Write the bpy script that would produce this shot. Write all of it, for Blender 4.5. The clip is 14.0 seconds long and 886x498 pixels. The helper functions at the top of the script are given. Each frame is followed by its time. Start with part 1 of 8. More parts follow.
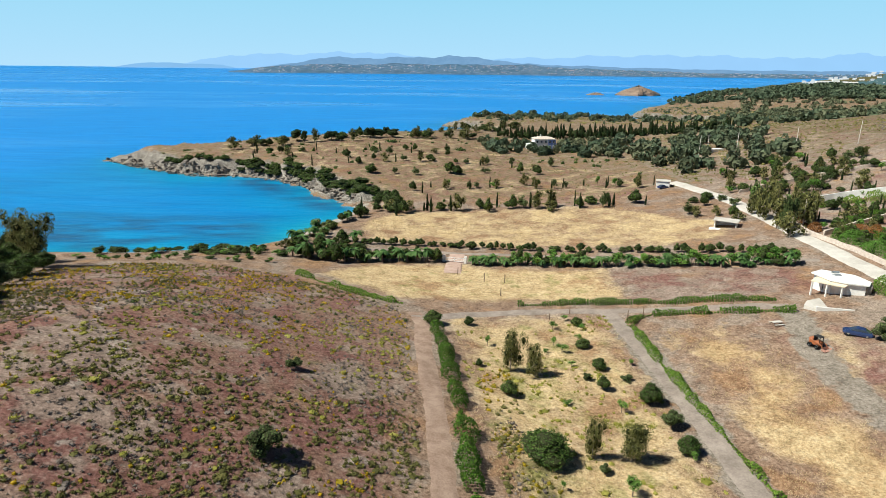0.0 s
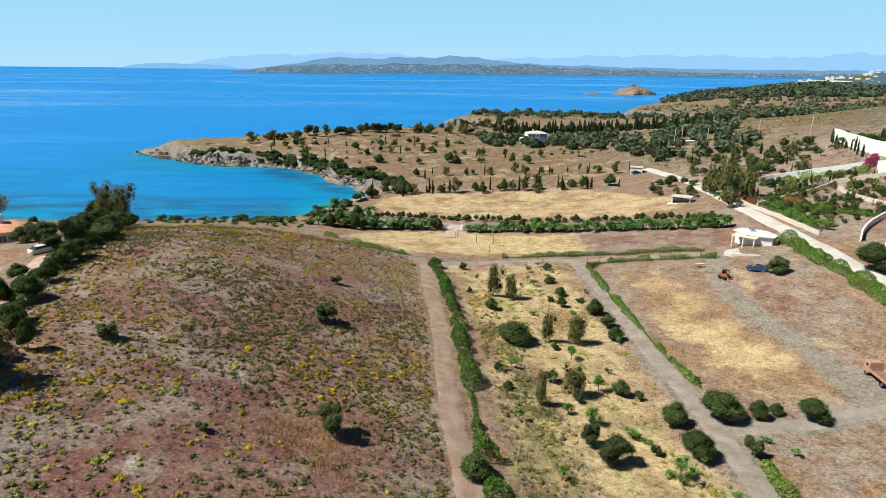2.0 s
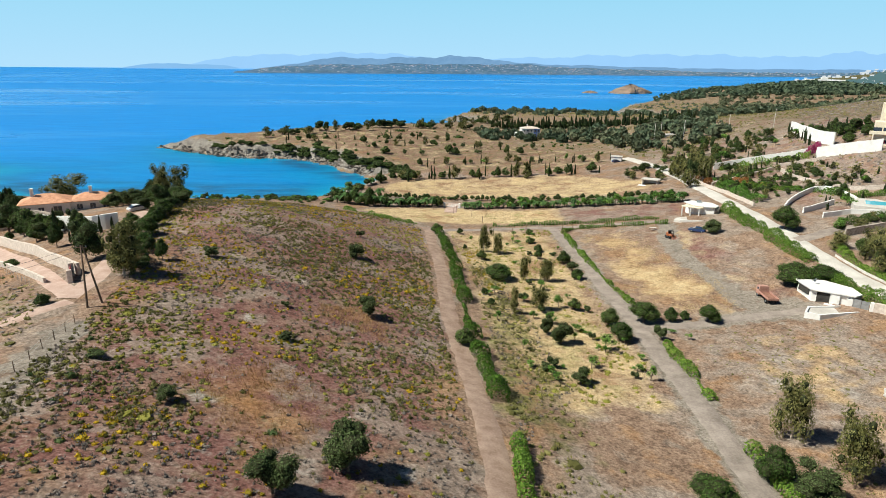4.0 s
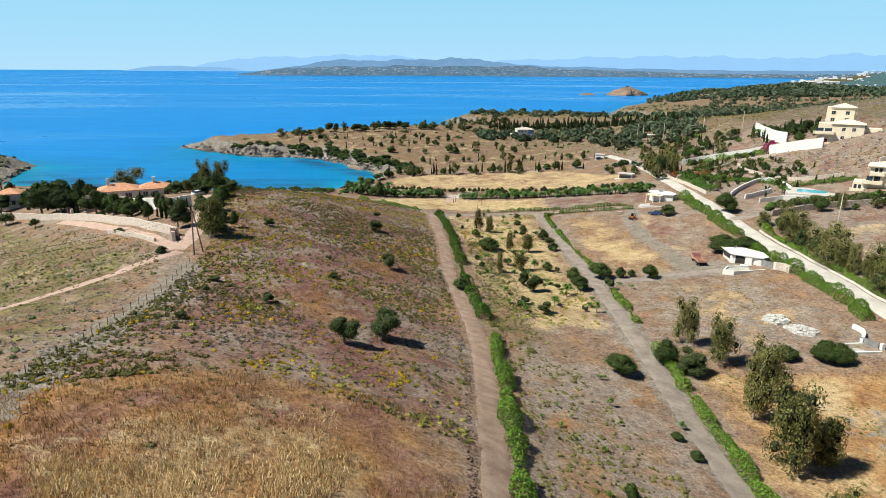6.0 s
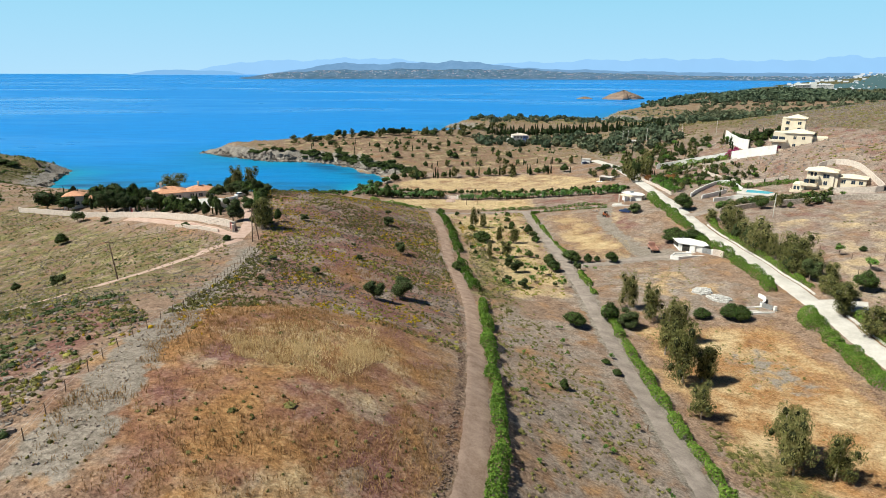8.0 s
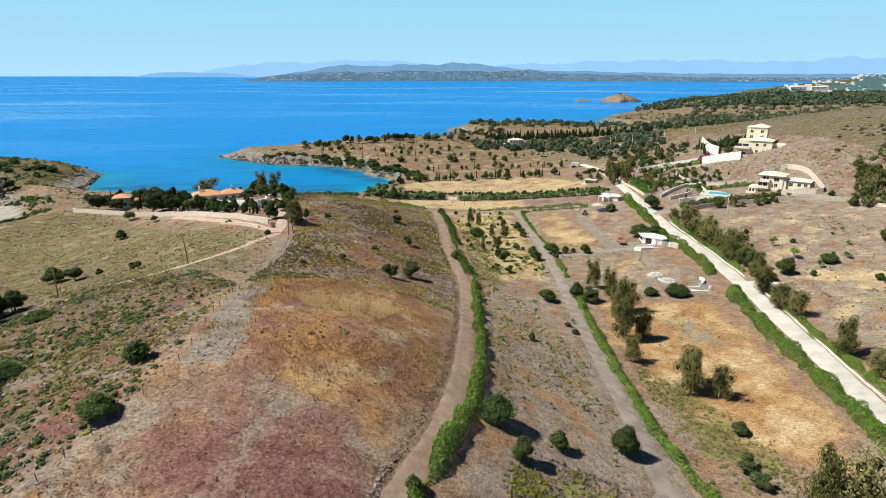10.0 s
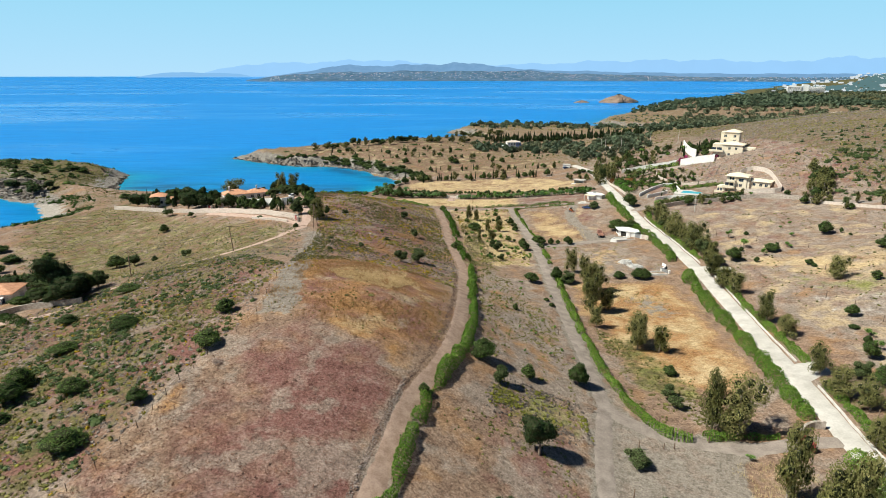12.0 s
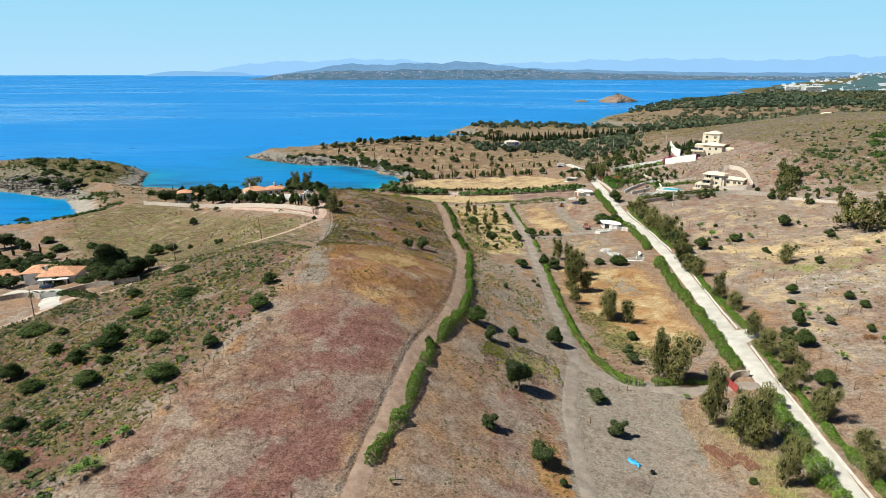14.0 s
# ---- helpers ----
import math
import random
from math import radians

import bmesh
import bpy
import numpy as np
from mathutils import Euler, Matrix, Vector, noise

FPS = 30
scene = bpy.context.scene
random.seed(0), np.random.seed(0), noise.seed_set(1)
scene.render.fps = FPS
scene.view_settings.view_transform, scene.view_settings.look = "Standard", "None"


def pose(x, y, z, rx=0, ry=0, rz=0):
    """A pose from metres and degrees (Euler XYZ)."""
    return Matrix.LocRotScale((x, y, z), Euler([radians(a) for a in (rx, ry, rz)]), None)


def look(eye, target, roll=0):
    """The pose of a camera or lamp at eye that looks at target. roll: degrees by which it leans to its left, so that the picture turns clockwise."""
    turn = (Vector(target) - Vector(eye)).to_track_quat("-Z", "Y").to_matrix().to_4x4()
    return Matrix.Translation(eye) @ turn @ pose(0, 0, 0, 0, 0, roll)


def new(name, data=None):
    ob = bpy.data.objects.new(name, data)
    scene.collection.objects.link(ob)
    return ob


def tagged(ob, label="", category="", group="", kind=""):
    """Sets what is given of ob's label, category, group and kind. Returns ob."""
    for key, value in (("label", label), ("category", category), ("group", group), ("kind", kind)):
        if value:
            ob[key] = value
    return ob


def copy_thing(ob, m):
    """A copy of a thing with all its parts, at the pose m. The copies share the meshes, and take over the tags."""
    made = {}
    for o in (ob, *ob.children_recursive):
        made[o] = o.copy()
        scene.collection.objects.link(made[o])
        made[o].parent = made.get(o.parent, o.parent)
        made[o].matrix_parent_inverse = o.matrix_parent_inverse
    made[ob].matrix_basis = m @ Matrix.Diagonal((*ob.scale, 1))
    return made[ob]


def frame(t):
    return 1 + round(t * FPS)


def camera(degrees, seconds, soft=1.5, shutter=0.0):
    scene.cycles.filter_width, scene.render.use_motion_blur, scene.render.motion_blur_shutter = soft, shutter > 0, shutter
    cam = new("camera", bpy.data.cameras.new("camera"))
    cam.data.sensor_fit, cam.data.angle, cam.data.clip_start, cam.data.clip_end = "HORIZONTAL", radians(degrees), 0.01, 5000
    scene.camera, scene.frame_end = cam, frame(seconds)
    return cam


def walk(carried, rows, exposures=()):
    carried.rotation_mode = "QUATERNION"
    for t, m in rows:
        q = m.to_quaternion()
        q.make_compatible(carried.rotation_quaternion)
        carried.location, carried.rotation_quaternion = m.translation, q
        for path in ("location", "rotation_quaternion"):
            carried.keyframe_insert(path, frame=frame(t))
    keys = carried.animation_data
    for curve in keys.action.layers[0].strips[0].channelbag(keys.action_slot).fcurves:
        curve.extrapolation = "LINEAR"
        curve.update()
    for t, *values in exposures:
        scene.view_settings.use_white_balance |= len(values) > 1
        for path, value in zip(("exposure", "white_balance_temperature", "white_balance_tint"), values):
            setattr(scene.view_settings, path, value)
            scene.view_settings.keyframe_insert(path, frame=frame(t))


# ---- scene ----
cam = camera(73.0, 14.0, soft=0.5)
PATH = [
    (0.0, 0.03, 0.08, 53.65, 73.235, -0.563, 0.284),
    (0.5, 0.09, -8.91, 53.52, 73.254, -0.550, 0.296),
    (1.0, 0.20, -17.40, 53.61, 73.258, -0.522, 0.310),
    (1.5, 0.34, -25.67, 53.73, 73.250, -0.489, 0.325),
    (2.0, 0.48, -33.89, 53.77, 73.236, -0.457, 0.341),
    (2.5, 0.60, -42.15, 53.76, 73.220, -0.428, 0.358),
    (3.0, 0.70, -50.49, 53.74, 73.209, -0.403, 0.375),
    (3.5, 0.77, -58.91, 53.77, 73.205, -0.381, 0.392),
    (4.0, 0.81, -67.42, 53.94, 73.212, -0.361, 0.409),
    (4.6, 0.85, -77.68, 54.41, 73.235, -0.336, 0.429),
    (5.3, 0.89, -89.70, 55.41, 73.282, -0.303, 0.452),
    (6.0, 0.94, -101.70, 56.93, 73.344, -0.263, 0.475),
    (6.5, 1.00, -110.25, 58.31, 73.395, -0.230, 0.492),
    (7.0, 1.09, -118.77, 59.89, 73.446, -0.192, 0.510),
    (7.5, 1.21, -127.27, 61.60, 73.494, -0.153, 0.530),
    (8.0, 1.36, -135.75, 63.41, 73.536, -0.112, 0.552),
    (8.6, 1.57, -145.90, 65.61, 73.575, -0.064, 0.582),
    (9.3, 1.84, -157.72, 68.14, 73.600, -0.013, 0.623),
    (10.0, 2.10, -169.47, 70.55, 73.602, 0.028, 0.670),
    (10.5, 2.27, -177.78, 72.19, 73.592, 0.049, 0.708),
    (11.0, 2.41, -185.99, 73.78, 73.573, 0.064, 0.749),
    (11.5, 2.52, -194.04, 75.33, 73.548, 0.071, 0.792),
    (12.0, 2.60, -201.87, 76.87, 73.519, 0.073, 0.838),
    (12.5, 2.67, -209.41, 78.36, 73.488, 0.071, 0.885),
    (13.0, 2.76, -216.63, 79.76, 73.453, 0.069, 0.932),
    (13.5, 2.91, -223.46, 80.91, 73.410, 0.069, 0.977),
    (14.0, 3.21, -229.90, 81.55, 73.350, 0.077, 1.020),
]
walk(cam, [(t, pose(*p)) for t, *p in PATH], exposures=[(0.0, 0.50, 6400, 3.0), (14.0, 0.50, 6400, 3.0)])


# World, sun and exposure.
world = bpy.data.worlds.new("sky")
scene.world = world
world.use_nodes = True
sky_nodes = world.node_tree.nodes
sky_tex = sky_nodes.new("ShaderNodeTexSky")
sky_tex.sky_type, sky_tex.sun_disc = "NISHITA", False
sky_tex.sun_elevation, sky_tex.sun_rotation = radians(51), radians(-102)
sky_tex.air_density, sky_tex.dust_density, sky_tex.ozone_density, sky_tex.altitude = 0.4, 0.15, 5.0, 200
sky_nodes["Background"].inputs["Strength"].default_value = 0.129
clear = sky_nodes.new("ShaderNodeMix")
clear.data_type, clear.blend_type = "RGBA", "MULTIPLY"
clear.inputs[0].default_value, clear.inputs[7].default_value = 1.0, (0.32, 0.36, 0.41, 1)
world.node_tree.links.new(sky_tex.outputs[0], clear.inputs[6])
# Sea haze: the sky pales smoothly towards the horizon.
way = sky_nodes.new("ShaderNodeTexCoord")
split = sky_nodes.new("ShaderNodeSeparateXYZ")
world.node_tree.links.new(way.outputs["Generated"], split.inputs[0])
veil = sky_nodes.new("ShaderNodeMapRange")
veil.interpolation_type = "SMOOTHERSTEP"
for key, value in (("From Min", 0.08), ("From Max", 0.30), ("To Min", 0.92), ("To Max", 0.0)):
    veil.inputs[key].default_value = value
world.node_tree.links.new(split.outputs["Z"], veil.inputs["Value"])
pale = sky_nodes.new("ShaderNodeValToRGB")
pale.color_ramp.elements[0].position, pale.color_ramp.elements[0].color = 0.0, (2.75, 4.30, 5.70, 1)
pale.color_ramp.elements[1].position, pale.color_ramp.elements[1].color = 0.13, (1.98, 4.05, 5.35, 1)
world.node_tree.links.new(split.outputs["Z"], pale.inputs[0])
even = sky_nodes.new("ShaderNodeMix")
even.data_type = "RGBA"
world.node_tree.links.new(veil.outputs[0], even.inputs[0])
world.node_tree.links.new(pale.outputs[0], even.inputs[7])
world.node_tree.links.new(clear.outputs[2], even.inputs[6])
world.node_tree.links.new(even.outputs[2], sky_nodes["Background"].inputs["Color"])
sun = new("sun", bpy.data.lights.new("sun", "SUN"))
sun.data.energy, sun.data.angle, sun.data.color = 5.0, radians(0.5), (1.0, 0.95, 0.86)
sun.matrix_world = look((-100, -21, 126), (0, 0, 0))


# Materials.
def nodes_of(name, rough=0.85, spec=0.25):
    m = bpy.data.materials.new(name)
    m.use_nodes = True
    b = m.node_tree.nodes["Principled BSDF"]
    b.inputs["Roughness"].default_value = rough
    b.inputs["Specular IOR Level"].default_value = spec
    return m, m.node_tree.nodes, m.node_tree.links, b


def node(ns, kind, **values):
    n = ns.new(kind)
    for key, value in values.items():
        n.inputs[key].default_value = value
    return n


def ramp(ns, ls, fac, stops):
    r = ns.new("ShaderNodeValToRGB")
    while len(r.color_ramp.elements) < len(stops):
        r.color_ramp.elements.new(0.5)
    for e, (at, colour) in zip(r.color_ramp.elements, stops):
        e.position, e.color = at, (*colour, 1)
    ls.new(fac, r.inputs[0])
    return r.outputs[0]


def noise_at(ns, ls, scale, detail=4.0, vector=None):
    n = node(ns, "ShaderNodeTexNoise", Scale=scale, Detail=detail, Roughness=0.6)
    if vector is None:
        g = ns.new("ShaderNodeNewGeometry")
        vector = g.outputs["Position"]
    ls.new(vector, n.inputs["Vector"])
    return n.outputs["Fac"]


def blend(ns, ls, kind, fac, a, b):
    m = ns.new("ShaderNodeMix")
    m.data_type, m.blend_type = "RGBA", kind
    for socket, value in ((m.inputs[0], fac), (m.inputs[6], a), (m.inputs[7], b)):
        if isinstance(value, (int, float)):
            socket.default_value = value
        elif isinstance(value, tuple):
            socket.default_value = (*value, 1)
        else:
            ls.new(value, socket)
    return m.outputs[2]


def maths(ns, ls, op, a, b=0.0, clamp=False):
    m = ns.new("ShaderNodeMath")
    m.operation, m.use_clamp = op, clamp
    for socket, value in ((m.inputs[0], a), (m.inputs[1], b)):
        if isinstance(value, (int, float)):
            socket.default_value = value
        else:
            ls.new(value, socket)
    return m.outputs[0]


def bumped(ns, ls, b, height_socket, distance, strength=1.0):
    n = node(ns, "ShaderNodeBump", Strength=strength, Distance=distance)
    ls.new(height_socket, n.inputs["Height"])
    ls.new(n.outputs[0], b.inputs["Normal"])


def plain(name, dark, light, scale=1.0, rough=0.8, spec=0.3, metal=0.0, bump=0.0, local=False):
    """A surface that varies between two tones at two scales."""
    m, ns, ls, b = nodes_of(name, rough, spec)
    b.inputs["Metallic"].default_value = metal
    vector = ns.new("ShaderNodeTexCoord").outputs["Object"] if local else None
    broad, fine = noise_at(ns, ls, scale, 4, vector), noise_at(ns, ls, scale * 9, 3, vector)
    fac = maths(ns, ls, "ADD", maths(ns, ls, "MULTIPLY", broad, 0.65), maths(ns, ls, "MULTIPLY", fine, 0.35))
    ls.new(ramp(ns, ls, fac, [(0.36, dark), (0.64, light)]), b.inputs["Base Color"])
    if bump:
        bumped(ns, ls, b, fac, bump)
    return m


def leafy(name, dark, mid, light, rough=0.55):
    """Foliage: each leaf clump and each plant has a tone of its own."""
    m, ns, ls, b = nodes_of(name, rough, 0.10)
    g, o = ns.new("ShaderNodeNewGeometry"), ns.new("ShaderNodeObjectInfo")
    fac = maths(ns, ls, "ADD", maths(ns, ls, "MULTIPLY", g.outputs["Random Per Island"], 0.55), maths(ns, ls, "MULTIPLY", o.outputs["Random"], 0.45))
    tone = ramp(ns, ls, fac, [(0.05, dark), (0.5, mid), (0.95, light)])
    ls.new(tone, b.inputs["Base Color"])
    t = ns.new("ShaderNodeBsdfTranslucent")
    ls.new(tone, t.inputs["Color"])
    s = node(ns, "ShaderNodeMixShader", Fac=0.15)
    ls.new(b.outputs[0], s.inputs[1])
    ls.new(t.outputs[0], s.inputs[2])
    ls.new(s.outputs[0], ns["Material Output"].inputs["Surface"])
    return m


def ground_material():
    m, ns, ls, b = nodes_of("ground", 0.95, 0.1)
    broad, mid, fine = noise_at(ns, ls, 0.035, 5), noise_at(ns, ls, 0.35, 5), noise_at(ns, ls, 2.6, 5)
    grit, patch, clod = noise_at(ns, ls, 9.0, 3), noise_at(ns, ls, 0.11, 6), noise_at(ns, ls, 3.6, 4)

    def attr(key):
        a = ns.new("ShaderNodeAttribute")
        a.attribute_name = key
        return a.outputs["Fac"]

    def mask(key, rag, low, high):
        """A zone whose edge is ragged by noise."""
        jag = maths(ns, ls, "MULTIPLY", maths(ns, ls, "SUBTRACT", rag, 0.5), 1.7)
        v = maths(ns, ls, "ADD", attr(key), jag)
        r = node(ns, "ShaderNodeMapRange", **{"From Min": low, "From Max": high})
        r.clamp = True
        ls.new(v, r.inputs["Value"])
        return r.outputs[0]

    mixed = maths(ns, ls, "ADD", maths(ns, ls, "MULTIPLY", mid, 0.38), maths(ns, ls, "MULTIPLY", fine, 0.62))
    soil = ramp(ns, ls, mixed, [(0.34, (0.108, 0.068, 0.047)), (0.5, (0.245, 0.164, 0.116)), (0.68, (0.40, 0.295, 0.218))])
    grey = ramp(ns, ls, mixed, [(0.34, (0.14, 0.115, 0.095)), (0.5, (0.27, 0.215, 0.175)), (0.68, (0.42, 0.35, 0.29))])
    dry = ramp(ns, ls, mixed, [(0.32, (0.28, 0.185, 0.095)), (0.5, (0.48, 0.355, 0.20)), (0.68, (0.66, 0.54, 0.345))])
    rust = ramp(ns, ls, mixed, [(0.32, (0.18, 0.085, 0.035)), (0.5, (0.33, 0.178, 0.076)), (0.68, (0.47, 0.295, 0.145))])
    red = ramp(ns, ls, mixed, [(0.34, (0.095, 0.042, 0.035)), (0.5, (0.195, 0.096, 0.080)), (0.66, (0.30, 0.195, 0.168))])
    green = ramp(ns, ls, mixed, [(0.32, (0.042, 0.042, 0.017)), (0.55, (0.118, 0.106, 0.045)), (0.7, (0.22, 0.18, 0.082))])
    band = node(ns, "ShaderNodeMapRange", **{"From Min": 0.515, "From Max": 0.575, "To Max": 0.8})
    ls.new(patch, band.inputs["Value"])
    warm = node(ns, "ShaderNodeMapRange", **{"From Min": 0.44, "From Max": 0.38, "To Max": 0.42})
    ls.new(patch, warm.inputs["Value"])
    soil = blend(ns, ls, "MIX", band.outputs[0], soil, grey)
    soil = blend(ns, ls, "MIX", warm.outputs[0], soil, rust)
    dry = blend(ns, ls, "MIX", warm.outputs[0], dry, rust)
    red = blend(ns, ls, "MIX", maths(ns, ls, "MULTIPLY", band.outputs[0], 0.85), red, grey)
    rock = ramp(ns, ls, mixed, [(0.36, (0.055, 0.05, 0.045)), (0.48, (0.19, 0.17, 0.15)), (0.64, (0.40, 0.37, 0.33))])
    gravel = ramp(ns, ls, mixed, [(0.34, (0.155, 0.13, 0.105)), (0.5, (0.24, 0.205, 0.17)), (0.68, (0.34, 0.295, 0.25))])
    sand = ramp(ns, ls, mixed, [(0.35, (0.24, 0.21, 0.18)), (0.65, (0.42, 0.385, 0.34))])
    drift, stain = noise_at(ns, ls, 0.21, 7), noise_at(ns, ls, 0.13, 9)
    weedy = ramp(ns, ls, mixed, [(0.32, (0.10, 0.105, 0.03)), (0.5, (0.22, 0.215, 0.075)), (0.68, (0.37, 0.34, 0.15))])
    chalky = ramp(ns, ls, mixed, [(0.34, (0.20, 0.17, 0.145)), (0.5, (0.36, 0.315, 0.275)), (0.68, (0.54, 0.49, 0.44))])
    colour = blend(ns, ls, "MIX", mask("grey", drift, 0.40, 0.66), soil, grey)
    colour = blend(ns, ls, "MIX", mask("rust", patch, 0.44, 0.72), colour, rust)
    colour = blend(ns, ls, "MIX", mask("red", stain, 0.32, 0.78), colour, red)
    colour = blend(ns, ls, "MIX", mask("dry", patch, 0.38, 0.70), colour, dry)
    colour = blend(ns, ls, "MIX", mask("chalk", drift, 0.62, 0.76), colour, chalky)
    colour = blend(ns, ls, "MIX", mask("gravel", mid, 0.40, 0.62), colour, gravel)
    colour = blend(ns, ls, "MIX", mask("weedy", drift, 0.48, 0.80), colour, weedy)
    colour = blend(ns, ls, "MIX", mask("green", mid, 0.45, 0.8), colour, green)
    colour = blend(ns, ls, "MIX", mask("rock", fine, 0.35, 0.65), colour, rock)
    colour = blend(ns, ls, "MIX", mask("sand", mid, 0.40, 0.60), colour, sand)
    speck = ramp(ns, ls, grit, [(0.36, (0.34, 0.33, 0.32)), (0.5, (1.0, 1.0, 1.0)), (0.64, (1.34, 1.32, 1.30))])
    colour = blend(ns, ls, "MULTIPLY", 0.36, colour, speck)
    tufty = ramp(ns, ls, clod, [(0.38, (0.42, 0.41, 0.38)), (0.44, (0.96, 0.96, 0.96)), (0.66, (1.16, 1.15, 1.14))])
    colour = blend(ns, ls, "MULTIPLY", 0.48, colour, tufty)
    clumpy = ramp(ns, ls, noise_at(ns, ls, 1.15, 7), [(0.40, (0.56, 0.55, 0.53)), (0.47, (0.97, 0.97, 0.97)), (0.60, (1.14, 1.13, 1.12))])
    colour = blend(ns, ls, "MULTIPLY", 0.6, colour, clumpy)
    ls.new(colour, b.inputs["Base Color"])
    bumped(ns, ls, b, maths(ns, ls, "ADD", maths(ns, ls, "MULTIPLY", fine, 0.7), maths(ns, ls, "MULTIPLY", grit, 0.3)), 0.14)
    return m


def water_material():
    m, ns, ls, b = nodes_of("sea_water", 0.18, 0.15)
    a = ns.new("ShaderNodeAttribute")
    a.attribute_name = "shallow"
    w = ns.new("ShaderNodeAttribute")
    w.attribute_name = "weed"
    g = ns.new("ShaderNodeNewGeometry")
    stretch = node(ns, "ShaderNodeMapping", Scale=(0.35, 1.0, 1.0), Rotation=(0, 0, radians(-14)))
    ls.new(g.outputs["Position"], stretch.inputs["Vector"])
    patch = noise_at(ns, ls, 0.035, 5, stretch.outputs[0])
    depth = maths(ns, ls, "ADD", a.outputs["Fac"], maths(ns, ls, "MULTIPLY", maths(ns, ls, "SUBTRACT", patch, 0.5), 0.35))
    tone = ramp(ns, ls, depth, [(0.0, (0.003, 0.198, 0.58)), (0.30, (0.003, 0.19, 0.51)), (0.52, (0.003, 0.185, 0.45)), (0.74, (0.004, 0.215, 0.415)), (0.92, (0.014, 0.265, 0.38)), (1.0, (0.17, 0.29, 0.27))])
    dark = maths(ns, ls, "MULTIPLY", w.outputs["Fac"], ns.new("ShaderNodeValue").outputs[0])
    dark.node.inputs[1].default_value = 1.0
    weeds = node(ns, "ShaderNodeMapRange", **{"From Min": 0.40, "From Max": 0.60})
    ls.new(noise_at(ns, ls, 0.09, 5, stretch.outputs[0]), weeds.inputs["Value"])
    ls.new(weeds.outputs[0], dark.node.inputs[1])
    tone = blend(ns, ls, "MIX", dark, tone, (0.014, 0.085, 0.19))
    streak = node(ns, "ShaderNodeMapping", Scale=(0.0010, 0.0030, 1.0), Rotation=(0, 0, radians(9)))
    ls.new(g.outputs["Position"], streak.inputs["Vector"])
    calm = node(ns, "ShaderNodeMapRange", **{"From Min": 0.48, "From Max": 0.62, "To Min": 0.36, "To Max": 0.2})
    ls.new(noise_at(ns, ls, 1.0, 5, streak.outputs[0]), calm.inputs["Value"])
    ls.new(calm.outputs[0], b.inputs["Roughness"])
    # Streaked lines put the waves' light and shade into the base colour.
    crest = node(ns, "ShaderNodeMapping", Scale=(0.022, 0.16, 1.0), Rotation=(0, 0, radians(12)))
    ls.new(g.outputs["Position"], crest.inputs["Vector"])
    lines = ramp(ns, ls, noise_at(ns, ls, 1.0, 6, crest.outputs[0]), [(0.36, (0.66, 0.78, 0.86)), (0.50, (1.0, 1.0, 1.0)), (0.64, (1.4, 1.16, 1.09))])
    tone = blend(ns, ls, "MULTIPLY", 0.9, tone, lines)
    ls.new(tone, b.inputs["Base Color"])
    waves = maths(ns, ls, "ADD", noise_at(ns, ls, 0.5, 4, stretch.outputs[0]), maths(ns, ls, "MULTIPLY", noise_at(ns, ls, 0.06, 3, stretch.outputs[0]), 2.0))
    bumped(ns, ls, b, waves, 0.35, 0.6)
    return m


# Glowing backdrop surface: aerial haze is put into an emission colour.
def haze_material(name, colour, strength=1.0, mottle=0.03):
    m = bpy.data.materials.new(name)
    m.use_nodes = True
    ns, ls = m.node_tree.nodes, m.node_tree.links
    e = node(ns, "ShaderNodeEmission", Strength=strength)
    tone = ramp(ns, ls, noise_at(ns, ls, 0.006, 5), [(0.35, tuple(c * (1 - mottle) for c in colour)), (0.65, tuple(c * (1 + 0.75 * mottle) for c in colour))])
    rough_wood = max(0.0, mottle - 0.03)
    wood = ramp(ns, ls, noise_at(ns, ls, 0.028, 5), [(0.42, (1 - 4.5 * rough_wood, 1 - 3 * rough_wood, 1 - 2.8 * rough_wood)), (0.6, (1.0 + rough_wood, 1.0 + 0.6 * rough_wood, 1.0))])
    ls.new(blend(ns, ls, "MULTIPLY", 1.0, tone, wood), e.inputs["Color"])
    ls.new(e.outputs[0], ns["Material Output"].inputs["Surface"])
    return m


GROUND, WATER = ground_material(), water_material()
BANK = plain("broken_earth", (0.10, 0.062, 0.046), (0.26, 0.18, 0.14), 1.3, 0.95, 0.1, bump=0.15)
DIRT = plain("track_dirt", (0.22, 0.145, 0.108), (0.38, 0.275, 0.215), 0.5, 0.95, 0.1, bump=0.06)
GREY_DIRT = plain("grey_gravel", (0.19, 0.155, 0.132), (0.34, 0.285, 0.245), 0.4, 0.95, 0.1, bump=0.06)
KERB = plain("whitewashed_kerb", (0.46, 0.43, 0.39), (0.68, 0.65, 0.61), 0.8, 0.85, 0.2, bump=0.02)
CONCRETE = plain("pale_concrete", (0.40, 0.368, 0.33), (0.58, 0.545, 0.50), 0.3, 0.85, 0.25, bump=0.01)
PALE_PAVING = plain("pink_paving", (0.36, 0.24, 0.19), (0.50, 0.37, 0.31), 0.6, 0.85, 0.2, bump=0.02)
WHITE = plain("white_plaster", (0.68, 0.66, 0.63), (0.84, 0.82, 0.79), 0.5, 0.75, 0.3, bump=0.005)
CREAM = plain("cream_plaster", (0.68, 0.58, 0.43), (0.80, 0.71, 0.56), 0.5, 0.8, 0.25, bump=0.005)
STONE = plain("rubble_stone", (0.22, 0.18, 0.15), (0.55, 0.48, 0.41), 1.6, 0.9, 0.2, bump=0.08)
PINK_STONE = plain("pale_stone_wall", (0.45, 0.37, 0.31), (0.70, 0.61, 0.54), 1.6, 0.9, 0.2, bump=0.05)
